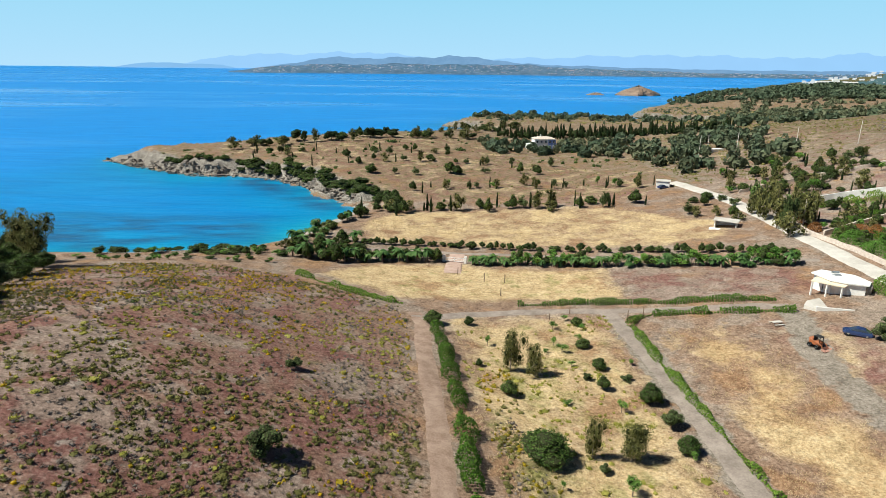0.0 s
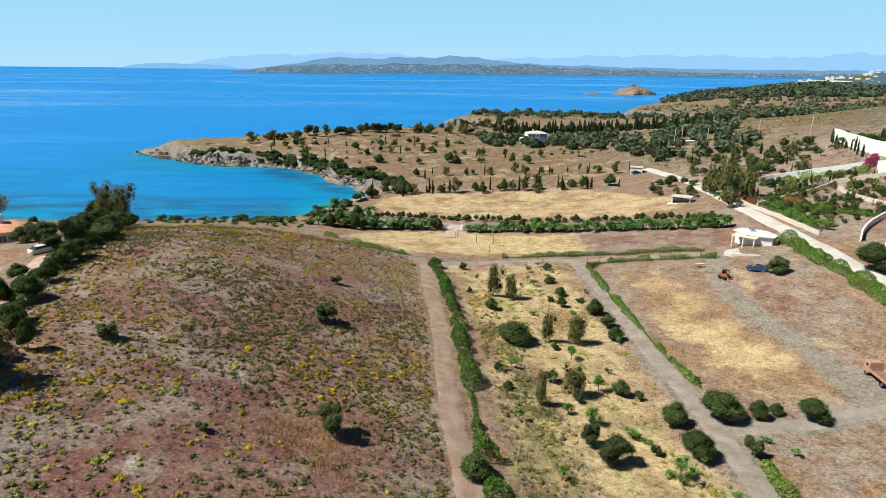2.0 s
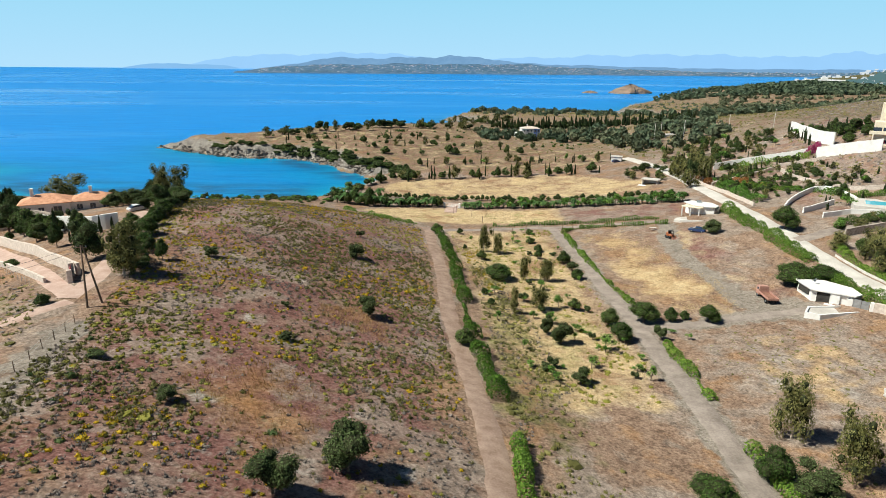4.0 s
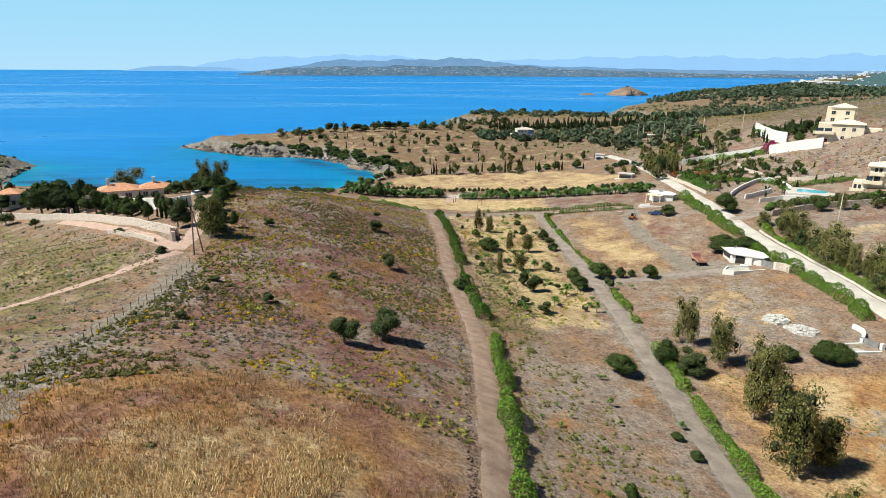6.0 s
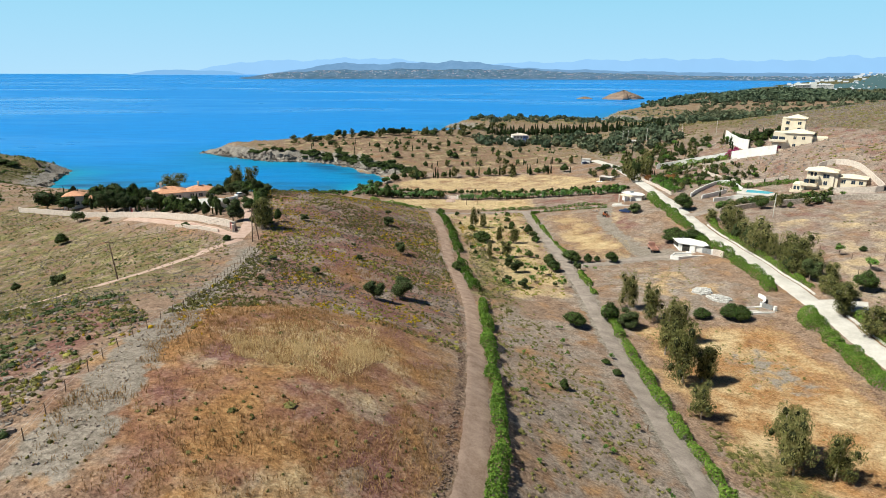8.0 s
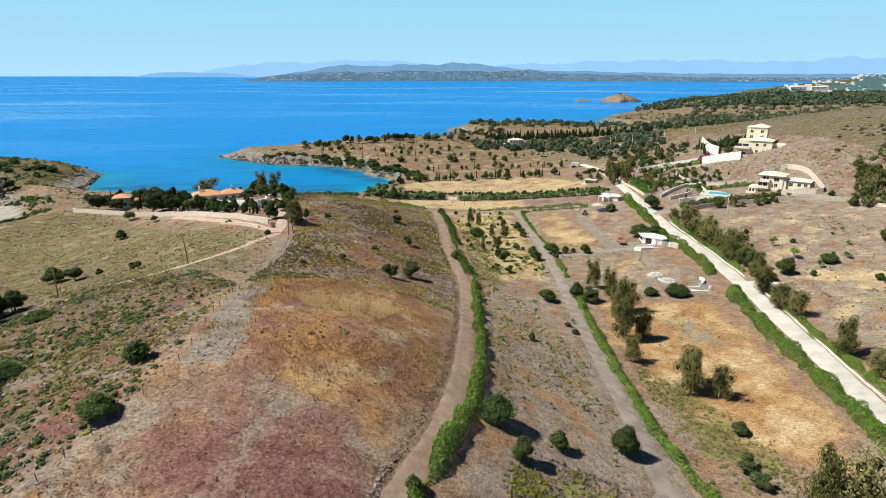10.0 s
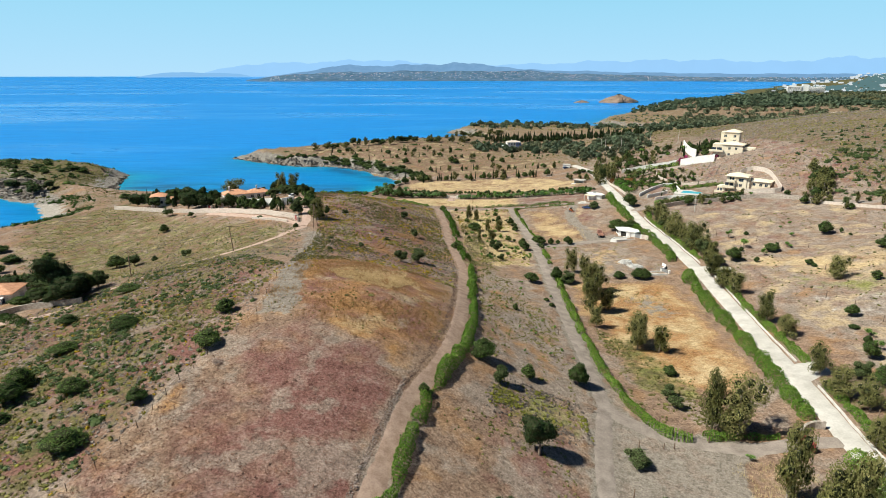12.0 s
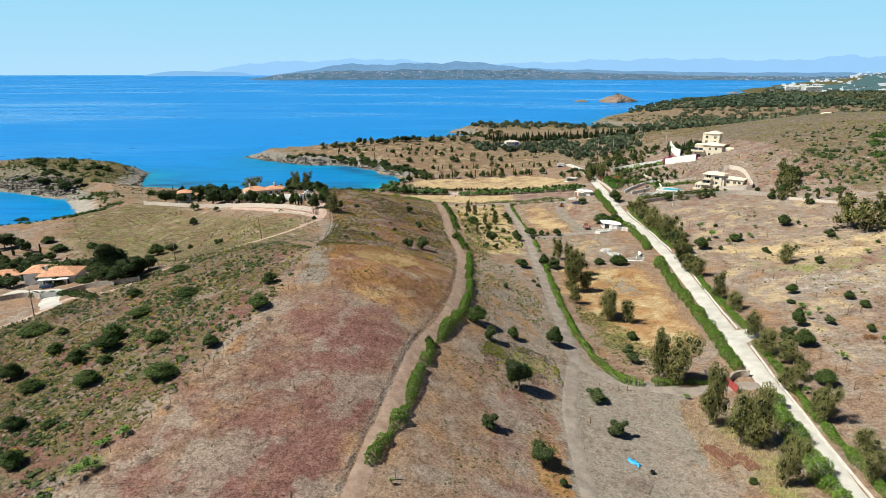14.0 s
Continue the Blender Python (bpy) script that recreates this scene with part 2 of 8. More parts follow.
TILES = plain("terracotta_tiles", (0.45, 0.20, 0.11), (0.68, 0.38, 0.24), 1.2, 0.8, 0.2, bump=0.03)
GLASS = plain("dark_window_glass", (0.02, 0.03, 0.045), (0.05, 0.07, 0.10), 1.0, 0.08, 0.6)
# Dark colour for slabs that stand for the shade inside openings.
SHADE = plain("painted_opening_shade", (0.03, 0.028, 0.025), (0.07, 0.065, 0.06), 1.0, 0.9, 0.1)
BARK = plain("bark", (0.10, 0.075, 0.055), (0.26, 0.20, 0.155), 3.0, 0.9, 0.1, bump=0.02)
PALE_BARK = plain("pale_bark", (0.22, 0.18, 0.15), (0.44, 0.38, 0.32), 3.0, 0.9, 0.1, bump=0.02)
POLE_WOOD = plain("weathered_pole_wood", (0.09, 0.06, 0.045), (0.20, 0.14, 0.10), 2.0, 0.9, 0.1)
WIRE = plain("black_wire", (0.03, 0.03, 0.03), (0.06, 0.06, 0.06), 1.0, 0.6, 0.3)
BLUE_PAINT = plain("blue_paint", (0.12, 0.20, 0.50), (0.20, 0.30, 0.62), 1.0, 0.6, 0.3)
RUST_RED = plain("rust_red_paint", (0.26, 0.04, 0.04), (0.40, 0.085, 0.075), 2.0, 0.6, 0.3)
STEEL = plain("grey_steel", (0.34, 0.36, 0.38), (0.52, 0.54, 0.56), 2.0, 0.4, 0.5, 0.7)
RUBBER = plain("black_rubber", (0.015, 0.015, 0.015), (0.04, 0.04, 0.04), 3.0, 0.85, 0.2)
POOL = plain("pool_water", (0.06, 0.42, 0.58), (0.12, 0.52, 0.66), 0.8, 0.06, 0.5)
LEAF = {
    "c": leafy("dark_green_leaves", (0.018, 0.040, 0.008), (0.050, 0.092, 0.019), (0.13, 0.18, 0.043)),
    "o": leafy("grey_green_leaves", (0.030, 0.048, 0.015), (0.075, 0.106, 0.036), (0.145, 0.18, 0.073)),
    "e": leafy("olive_brown_leaves", (0.06, 0.065, 0.02), (0.16, 0.16, 0.052), (0.29, 0.26, 0.105)),
    "p": leafy("pine_needles", (0.013, 0.028, 0.009), (0.034, 0.062, 0.018), (0.08, 0.115, 0.036)),
    "f": leafy("bright_green_leaves", (0.05, 0.12, 0.02), (0.12, 0.24, 0.04), (0.22, 0.36, 0.08)),
    "y": leafy("cypress_green", (0.009, 0.022, 0.009), (0.018, 0.04, 0.014), (0.036, 0.065, 0.022)),
    "m": leafy("palm_green", (0.03, 0.07, 0.02), (0.07, 0.14, 0.04), (0.14, 0.22, 0.07)),
}
# Near-black core colour: the shade inside tree crowns, put into the material.
INNER_SHADE = plain("inner_crown_shade", (0.022, 0.026, 0.012), (0.05, 0.055, 0.026), 3.0, 0.95, 0.05)
HEDGE_LEAF = leafy("hedge_leaves", (0.03, 0.072, 0.009), (0.10, 0.19, 0.025), (0.24, 0.335, 0.06))
SCRUB_LEAF = leafy("scrub_leaves", (0.06, 0.06, 0.02), (0.15, 0.14, 0.046), (0.27, 0.24, 0.09))
BRIGHT_SCRUB = leafy("fresh_scrub_leaves", (0.10, 0.105, 0.02), (0.22, 0.215, 0.04), (0.36, 0.33, 0.085))
GREY_SCRUB = leafy("dry_grey_scrub", (0.085, 0.07, 0.062), (0.185, 0.155, 0.135), (0.33, 0.285, 0.25))
YELLOW_LEAF = leafy("yellow_flowering_scrub", (0.08, 0.085, 0.015), (0.33, 0.24, 0.018), (0.62, 0.39, 0.018))
# Leaf tones of the far woods are lightened: distance haze put into the colour.
HAZED_LEAF = leafy("hazed_pine_needles", (0.042, 0.066, 0.042), (0.078, 0.108, 0.064), (0.14, 0.17, 0.10))
HAZED_BUSH = leafy("hazed_grove_leaves", (0.06, 0.075, 0.045), (0.11, 0.125, 0.07), (0.18, 0.19, 0.11))
RUST_LEAF = leafy("rusty_shrub_leaves", (0.10, 0.045, 0.015), (0.26, 0.11, 0.035), (0.42, 0.20, 0.07))
MAGENTA_LEAF = leafy("magenta_flowers", (0.08, 0.03, 0.03), (0.34, 0.03, 0.12), (0.55, 0.08, 0.24))
STRAW = leafy("dry_straw", (0.40, 0.29, 0.15), (0.56, 0.43, 0.24), (0.72, 0.60, 0.38))
RUST_STRAW = leafy("rusty_straw", (0.20, 0.105, 0.04), (0.36, 0.215, 0.095), (0.54, 0.37, 0.19))
PALE_STRAW = leafy("pale_straw", (0.50, 0.36, 0.18), (0.74, 0.58, 0.33), (0.88, 0.74, 0.48))
DEAD = leafy("dead_scrub", (0.09, 0.04, 0.03), (0.20, 0.10, 0.07), (0.34, 0.22, 0.16))
# Emission for trees on the far plain: haze painted in, no sunlight.
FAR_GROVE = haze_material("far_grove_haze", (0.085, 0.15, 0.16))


# The lie of the land.
# Spot heights of the land (x, y, z), placed to fit the camera's view.
HILL_SPOTS = [(-47, 72, 22.3), (-35, 88, 16.2), (-16, 69, 13.8), (-7.5, 71, 10.4), (-28, 41, 18.9), (-40, 42, 22.1), (-49, 17, 24),
        (-27, 14, 19.1), (-6, 19, 13.3), (-30, -4, 21.5), (-12, -6, 17.3), (-24, -58, 30), (-54, -46, 28.4), (-22, -81, 33.6),
        (-9, -64, 27.9), (-2, -39, 20.5), (-26, -109, 31.5), (-13, -119, 26.8), (-37, -128, 28.5), (-68, -103, 25.8),
        (-70, -46, 25.8), (-92, -91, 20), (-64, -137, 24.5), (-83, 24, 18), (-149, 54, 6.5), (-69, -14, 20.4), (-57, 38, 23.3), (-66, 60, 23.2), (-92, 92, 17.5), (-110, 4, 10.5), (-122, -39, 14.3), (-96, -56, 18.6),
        (-40, 150, 6), (-150, -60, 12), (-230, 40, 4), (-140, 92, 12.5), (-120, 130, 10), (-160, -160, 20)]
PLAIN_SPOTS = [(20, -118, 16), (62, 116, 9.6), (45, 74, 6.8), (26, 94, 6), (9, 93, 6.1), (2, 155, 3.4), (37, 109, 6.8), (68, 95, 10.3), (17, 20, 8.5),
         (46, 16, 9.3), (89, 86, 15), (100, 150, 14), (65, 45, 8.8), (16, -34, 14.1), (26, -52, 13), (60, -30, 8.7), (113, 44, 15),
         (146, 92, 22), (201, 107, 40), (135, 172, 20), (480, 620, 15), (9, -109, 20.3), (37, -94, 12), (58, -68, 10.3), (113, -15, 14.5), (113, -50, 15.8), (187, 71, 29),
         (170, 110, 33), (134, -25, 19.5), (81, -90, 13.6), (53, -112, 11.5), (17, -130, 13.8), (1, -139, 20.7), (76, 192, 8.5),
         (123, 98, 17), (167, 176, 30)]
FAR_SPOTS = [(57, 381, 6), (-60, 330, 9), (-60, 380, 12), (-140, 340, 7), (-10, 310, 8), (40, 280, 7), (0, 420, 9), (100, 300, 10),
       (150, 420, 12), (75, 600, 8), (130, 620, 6.5), (250, 480, 15), (300, 850, 7), (400, 700, 11), (260, 220, 46),
       (320, 60, 50), (350, 330, 44), (600, 950, 32), (700, 1150, 14), (900, 900, 12), (800, 1500, 6), (1400, 1700, 8), (-300, 230, 11), (500, -300, 40),
       (-100, -350, 25), (120, -250, 18), (1500, 600, 14), (2600, 3000, 20), (700, 500, 20)]
# The shore, from the cove on the west round the capes to the far east.
SHORE_A = [(-900, -260), (-420, 5), (-300, 55), (-241, 78), (-226, 88), (-214, 104), (-227, 123), (-248, 150), (-285, 168),
           (-318, 180), (-380, 200), (-420, 240), (-370, 290), (-300, 285), (-252, 260), (-241, 238), (-240, 222), (-226, 196),
           (-202, 184), (-160, 175), (-120, 170), (-82, 171), (-62, 176), (-52, 186), (-45, 203), (-39, 217), (-34, 232)]
SHORE_B = [(-44, 244), (-58, 265), (-72, 287), (-97, 303), (-113, 305), (-127, 305), (-146, 316), (-170, 332), (-196, 352),
           (-190, 374), (-150, 390), (-110, 412), (-60, 440), (-22, 470), (0, 490), (30, 494), (28, 520), (8, 540), (24, 560),
           (0, 600), (30, 670), (100, 690), (150, 680), (180, 645), (220, 625), (262, 592), (292, 604), (285, 650), (245, 690), (222, 740), (262, 830), (330, 940), (510, 1187), (833, 1624)]
SHORE_C = [(1112, 2105), (1160, 2304), (1500, 2650), (2300, 3500), (3300, 4700), (6000, 4900), (6000, -3000), (-900, -3000)]
SPOTS = np.array(HILL_SPOTS + PLAIN_SPOTS + FAR_SPOTS, float)
SHORE = np.array(SHORE_A + SHORE_B + SHORE_C, float)
FADE = 30.0


def kernel(d2):
    return np.sqrt(d2 + FADE * FADE)


def solve_spots():
    d2 = ((SPOTS[:, None, :2] - SPOTS[None, :, :2]) ** 2).sum(-1)
    return np.linalg.solve(kernel(d2) - 2.0 * np.eye(len(SPOTS)), SPOTS[:, 2] - 12.0)


WEIGHTS = solve_spots()


def inside_distance(x, y, outline):
    """Metres inside (positive) or outside (negative) an outline."""
    x, y = np.atleast_1d(np.asarray(x, float)), np.atleast_1d(np.asarray(y, float))
    best, inside = np.full(x.shape, 1e12), np.zeros(x.shape, bool)
    for (ax, ay), (bx, by) in zip(outline, np.roll(outline, -1, 0)):
        ex, ey = bx - ax, by - ay
        u = np.clip(((x - ax) * ex + (y - ay) * ey) / (ex * ex + ey * ey), 0, 1)
        best = np.minimum(best, (x - ax - u * ex) ** 2 + (y - ay - u * ey) ** 2)
        if ay != by:
            inside ^= ((ay > y) != (by > y)) & (x < ax + (y - ay) / ey * ex)
    return np.sqrt(best) * np.where(inside, 1.0, -1.0)


def shore_distance(x, y):
    return inside_distance(x, y, SHORE)


def rise(x, y):
    """The far sheet of land and water bends up to fit the horizon in the camera's view."""
    r = np.hypot(x, y)
    return 43.0 * np.clip((r - 2500.0) / 2400.0, 0, 1) ** 1.6


def height(x, y):
    """The ground's height at plan places."""
    x, y = np.atleast_1d(np.asarray(x, float)), np.atleast_1d(np.asarray(y, float))
    z = np.full(x.shape, 12.0)
    for (sx, sy, _), w in zip(SPOTS, WEIGHTS):
        z += w * kernel((x - sx) ** 2 + (y - sy) ** 2)
    z = np.clip(z, 1.5, 60.0)
    s = shore_distance(x, y)
    s = s + (2.2 * np.sin(x * 0.31 + 1.3 * np.sin(y * 0.17)) + 1.8 * np.sin(y * 0.37 + x * 0.11)) * (y > 236)
    steep = np.where(y > 236, 0.55, 0.30)
    land = np.minimum(z, 0.15 + steep * s)
    land = land + np.where(z > land + 0.01, 0.0, -0.6 * np.exp(-np.abs(z - 0.15 - steep * s) / 1.2))
    return np.where(s > 0, land, np.maximum(-0.12 + 0.09 * s, -6.0)) + rise(x, y)


# Ground, sea, roads and distance.
def mesh_of(name, verts, faces, material, smooth=False):
    me = bpy.data.meshes.new(name)
    me.from_pydata(np.asarray(verts, float).tolist(), [], faces if isinstance(faces, list) else faces.tolist())
    me.materials.append(material)
    if smooth:
        me.shade_smooth()
    me.update()
    return me


def graded(*spans):
    """Grid lines from (start, end, step) spans."""
    lines = [np.arange(a, b, s) for a, b, s in spans] + [np.array([spans[-1][1]])]
    return np.concatenate(lines)


def sheet(name, xs, ys, z, material):
    gx, gy = np.meshgrid(xs, ys)
    n, m = len(xs), len(ys)
    verts = np.stack([gx.ravel(), gy.ravel(), z], 1)
    i = (np.arange(m - 1)[:, None] * n + np.arange(n - 1)[None]).ravel()
    return new(name, mesh_of(name, verts, np.stack([i, i + 1, i + 1 + n, i + n], 1), material, True))


def put(ob, key, values):
    ob.data.attributes.new(key, "FLOAT", "POINT").data.foreach_set("value", np.asarray(values, np.float32))


def zone(x, y, outline, soft=3.0, top=1.0):
    return np.clip(inside_distance(x, y, np.array(outline, float)) / (2 * soft) + 0.5, 0, 1) * top


def wobble(x, y, k):
    return np.sin(x * k + 1.7 * np.sin(y * k * 0.7)) * np.cos(y * k * 0.9 + 1.1 * np.sin(x * k * 0.6))


RED_FIELD = [(-64, -185), (-52, -159), (-47, -146), (-41, -120), (-34, -98), (-22, -97), (-8, -103), (-6, -110), (-9, -126), (-12, -141), (-15, -155), (-20, -185)]
HILLTOP = [(-34, -97), (-36, -75), (-36, -54), (-22, -46), (-1, -44), (2.5, -62), (1, -92), (-6, -105), (-22, -98)]
HILLTOP_PALE = [(-26, -69), (-21.6, -59), (-10, -51), (-6, -62), (-12, -77), (-23, -74)]
GRAVEL_STRIP = [(-38, -62), (-33.5, -64), (-31, -81), (-28.5, -89), (-27.5, -96), (-34, -96), (-36, -79)]
SCRUB_HILL = [(-38, -60), (-43, -15), (-46, 8), (-50, 28), (-58, 52), (-66, 76), (-80, 112), (-70, 124), (-50, 130), (-36, 127), (-26, 121), (-9, 113.4), (-6.6, 104), (-4, 80), (-2.4, 60), (-0.8, 36), (1.8, 15), (3.8, -6), (4.2, -22), (3.6, -50), (-20, -46)]
HILL_BARE = [[(-29, -9), (-21, -18), (-13, -21), (-11, -10), (-15, -2), (-21, -1), (-26, -1)], [(-19, 18), (-8, 15), (-8, 24), (-13, 27), (-20, 24)]]
ORCHARD_GRASS = [(9, 15), (5, 60), (1, 112), (33, 112), (34, 60), (34, 22), (31, 6), (16, 2)]
BEHIND_LANE = [(-30, 134), (-10, 120), (30, 121), (40, 120), (40, 142), (0, 152), (-20, 150)]
GOLD_FIELD = [(-24, 175), (0, 172), (60, 158), (80, 158), (86, 178), (60, 212), (20, 216), (-20, 212), (-30, 196)]
UPPER_FIELD = [(41, 104), (40, 46), (50, 42), (60, 44), (62, 60), (57, 75), (57, 92), (52, 104)]
MID_FIELD = [(41, 30), (42, 8), (58, -4), (74, 4), (76, 20), (64, 32)]
GOLD_RUN = [(44, -10), (58, -12), (76, -9), (76, -40), (72, -80), (60, -92), (44, -82), (41, -50), (41, -25)]
GREY_RUN = [(57, -22), (68, -24), (68, -42), (58, -44)]
YARD = [(56, 104), (66, 104), (74, 98), (72, 62), (76, 48), (72, 40), (58, 34), (46, 37), (46, 40), (60, 46), (63, 62), (58, 78)]
NEAR_YARD = [(26, -105), (32, -98), (46, -103), (64, -106), (64, -111), (52, -112), (50, -128), (53, -146), (20, -150), (26, -125)]
EAST_GOLD = [(100, 8), (150, -8), (190, -4), (190, -30), (130, -36), (104, -20)]
EAST_GREY = [(105, -34), (135, -40), (190, -40), (190, -62), (125, -64), (100, -56)]
CAPE_DRY = [(-150, 330), (-100, 325), (-40, 262), (-10, 225), (80, 215), (90, 260), (40, 330), (60, 420), (0, 440), (-60, 410), (-120, 380)]
WEST_SLOPE = [(-170, 110), (-58, 14), (-50, 0), (-38, -52), (-60, -50), (-95, -45), (-130, -20), (-190, 40), (-215, 90)]
BEACH = [(-250, 150), (-205, 125), (-195, 95), (-240, 65), (-275, 55), (-260, 85), (-235, 100), (-240, 130)]
BAY_BEACH = [(-110, 160), (-48, 170), (-36, 190), (-30, 222), (-30, 236), (-50, 236), (-70, 190), (-110, 180)]

xs = graded((-5200, -1000, 350), (-1000, -330, 30), (-330, -170, 6), (-170, 200, 2), (200, 420, 6), (420, 1200, 26), (1200, 5200, 250))
ys = graded((-1500, -400, 100), (-400, -180, 10), (-180, 250, 2), (250, 520, 4), (520, 1300, 16), (1300, 5200, 150))
gx, gy = [a.ravel() for a in np.meshgrid(xs, ys)]
gz = height(gx, gy)
inland = shore_distance(gx, gy)
near = (np.abs(gx) < 420) & (gy < 520) & (inland > 3)
gz += np.where(near, 0.16 * wobble(gx, gy, 0.21) + 0.10 * wobble(gx + 31, gy - 17, 0.55), 0)
rocky = np.exp(-((inland - 5) / 6.5) ** 2) * (((gy > 236) | (gx < -225)) & (inland > -3))
gz += rocky * (1.3 * wobble(gx, gy, 0.45) + 0.8 * wobble(gx - 9, gy + 4, 0.9))
ground = sheet("ground", xs, ys, gz, GROUND)
tagged(ground, "dry scrubby hillside, fields and rocky shore", "ground", kind="structure")
hill_rock = zone(gx, gy, [(-40, -60), (-44, 0), (-36, 0), (-30, -60)], 5, 0.35)
put(ground, "dry", np.maximum.reduce([zone(gx, gy, ORCHARD_GRASS, 5, 0.68), zone(gx, gy, GOLD_FIELD, 4, 0.62), zone(gx, gy, BEHIND_LANE, 4, 0.8), zone(gx, gy, UPPER_FIELD, 4, 0.52),
    zone(gx, gy, HILLTOP_PALE, 5, 0.52), zone(gx, gy, YARD, 6, 0.40), zone(gx, gy, MID_FIELD, 8, 0.42), zone(gx, gy, GOLD_RUN, 4, 0.5), zone(gx, gy, EAST_GOLD, 8, 0.6), zone(gx, gy, CAPE_DRY, 6, 0.38), zone(gx, gy, WEST_SLOPE, 6, 0.30), zone(gx, gy, HILLTOP, 6, 0.34), np.where((gx > 96) & (gy < 62), 0.34, 0),
    np.where(gy > 260, 0.28, 0)]))
put(ground, "rust", np.maximum.reduce([*[zone(gx, gy, bare, 3, 0.75) for bare in HILL_BARE], zone(gx, gy, HILLTOP, 8, 0.95), zone(gx, gy, [(10, -100), (10, -20), (33, -10), (32, -95)], 5, 0.42), zone(gx, gy, GOLD_RUN, 6, 0.85), zone(gx, gy, UPPER_FIELD, 6, 0.6), zone(gx, gy, [(-53, -158), (-40, -118), (-38, -122), (-49, -158)], 3, 0.62),
    zone(gx, gy, MID_FIELD, 6, 0.45), zone(gx, gy, [(18, -150), (15, -132), (24, -126), (26, -150)], 3, 0.75), zone(gx, gy, CAPE_DRY, 9, 0.3)]))
edge = np.interp(gy, [-185, -159, -120, -98], [-62, -52, -41, -33])
put(ground, "red", np.maximum.reduce([zone(gx, gy, RED_FIELD, 3, 1.0) * np.clip(0.36 + (gx - edge) * 0.021, 0.3, 0.82), zone(gx, gy, HILLTOP, 7, 0.50), zone(gx, gy, [(-15, -94), (-6, -72), (2, -62), (1, -92), (-6, -105)], 5, 0.58), np.where((gx > 105) & (gy < 300) & (gy > 60), 0.40, 0), np.where((gx > 96) & (gy < 60), 0.30, 0), zone(gx, gy, SCRUB_HILL, 7, 0.66), zone(gx, gy, CAPE_DRY, 8, 0.42), zone(gx, gy, YARD, 5, 0.46), zone(gx, gy, [(40, 146), (40, 120), (78, 112), (80, 130)], 4, 0.6), zone(gx, gy, [(8, -160), (8, -104), (27, -100), (25, -160)], 5, 0.46), zone(gx, gy, WEST_SLOPE, 8, 0.40), np.where((gx > 170) & (gy < 420) & (gy > 60), 0.5, 0), zone(gx, gy, [(-64, -185), (-53, -160), (-42, -125), (-36, -98), (-38, -62), (-52, -44), (-80, -36), (-104, -58), (-118, -90), (-120, -185)], 6, 0.70), zone(gx, gy, [(-150, 50), (-130, 42), (-122, 50), (-140, 58)], 4, 0.6)]))
put(ground, "grey", np.maximum.reduce([zone(gx, gy, [(40, 32), (42, -6), (60, -10), (78, 0), (78, 30)], 5, 0.62), zone(gx, gy, YARD, 4, 0.46), zone(gx, gy, NEAR_YARD, 5, 0.85), zone(gx, gy, EAST_GREY, 8, 0.75), zone(gx, gy, GREY_RUN, 5), zone(gx, gy, [(10, -104), (10, -14), (33, -8), (33, -100)], 5, 0.66), zone(gx, gy, RED_FIELD, 4, 0.42), zone(gx, gy, [(9, -160), (9, -112), (26, -110), (26, -160)], 5, 0.55), zone(gx, gy, [(-38, -50), (-33, -95), (-25, -95), (-30, -50)], 3, 0.8),
    zone(gx, gy, [(30, 100), (40, 145), (74, 135), (72, 112), (40, 112)], 6, 0.6), zone(gx, gy, SCRUB_HILL, 8, 0.38), np.where((gx > 95) & (gy < 300), 0.56, 0)]))
put(ground, "weedy", np.maximum.reduce([zone(gx, gy, ORCHARD_GRASS, 6, 0.46), zone(gx, gy, [(5, 0), (7, 70), (13, 70), (19, 30), (15, -14)], 5, 0.62), zone(gx, gy, [(40, -90), (42, -60), (54, -66), (58, -92)], 4, 0.6), zone(gx, gy, [(98, -18), (150, -30), (190, -30), (190, -44), (120, -46)], 6, 0.58), zone(gx, gy, [(54, -114), (66, -114), (67, -150), (56, -150)], 3, 0.55), zone(gx, gy, WEST_SLOPE, 8, 0.52), zone(gx, gy, [(8, -106), (12, -98), (28, -100), (28, -110), (14, -112)], 3, 0.6), zone(gx, gy, BEHIND_LANE, 5, 0.42)]))
put(ground, "chalk", np.maximum.reduce([zone(gx, gy, [(44, 26), (46, 8), (66, 2), (74, 14), (64, 28)], 5, 0.5), zone(gx, gy, SCRUB_HILL, 6, 0.40), zone(gx, gy, RED_FIELD, 5, 0.30), zone(gx, gy, NEAR_YARD, 5, 0.45), zone(gx, gy, EAST_GREY, 6, 0.6), np.where((gx > 200) & (gy < 420), 0.48, 0)]))
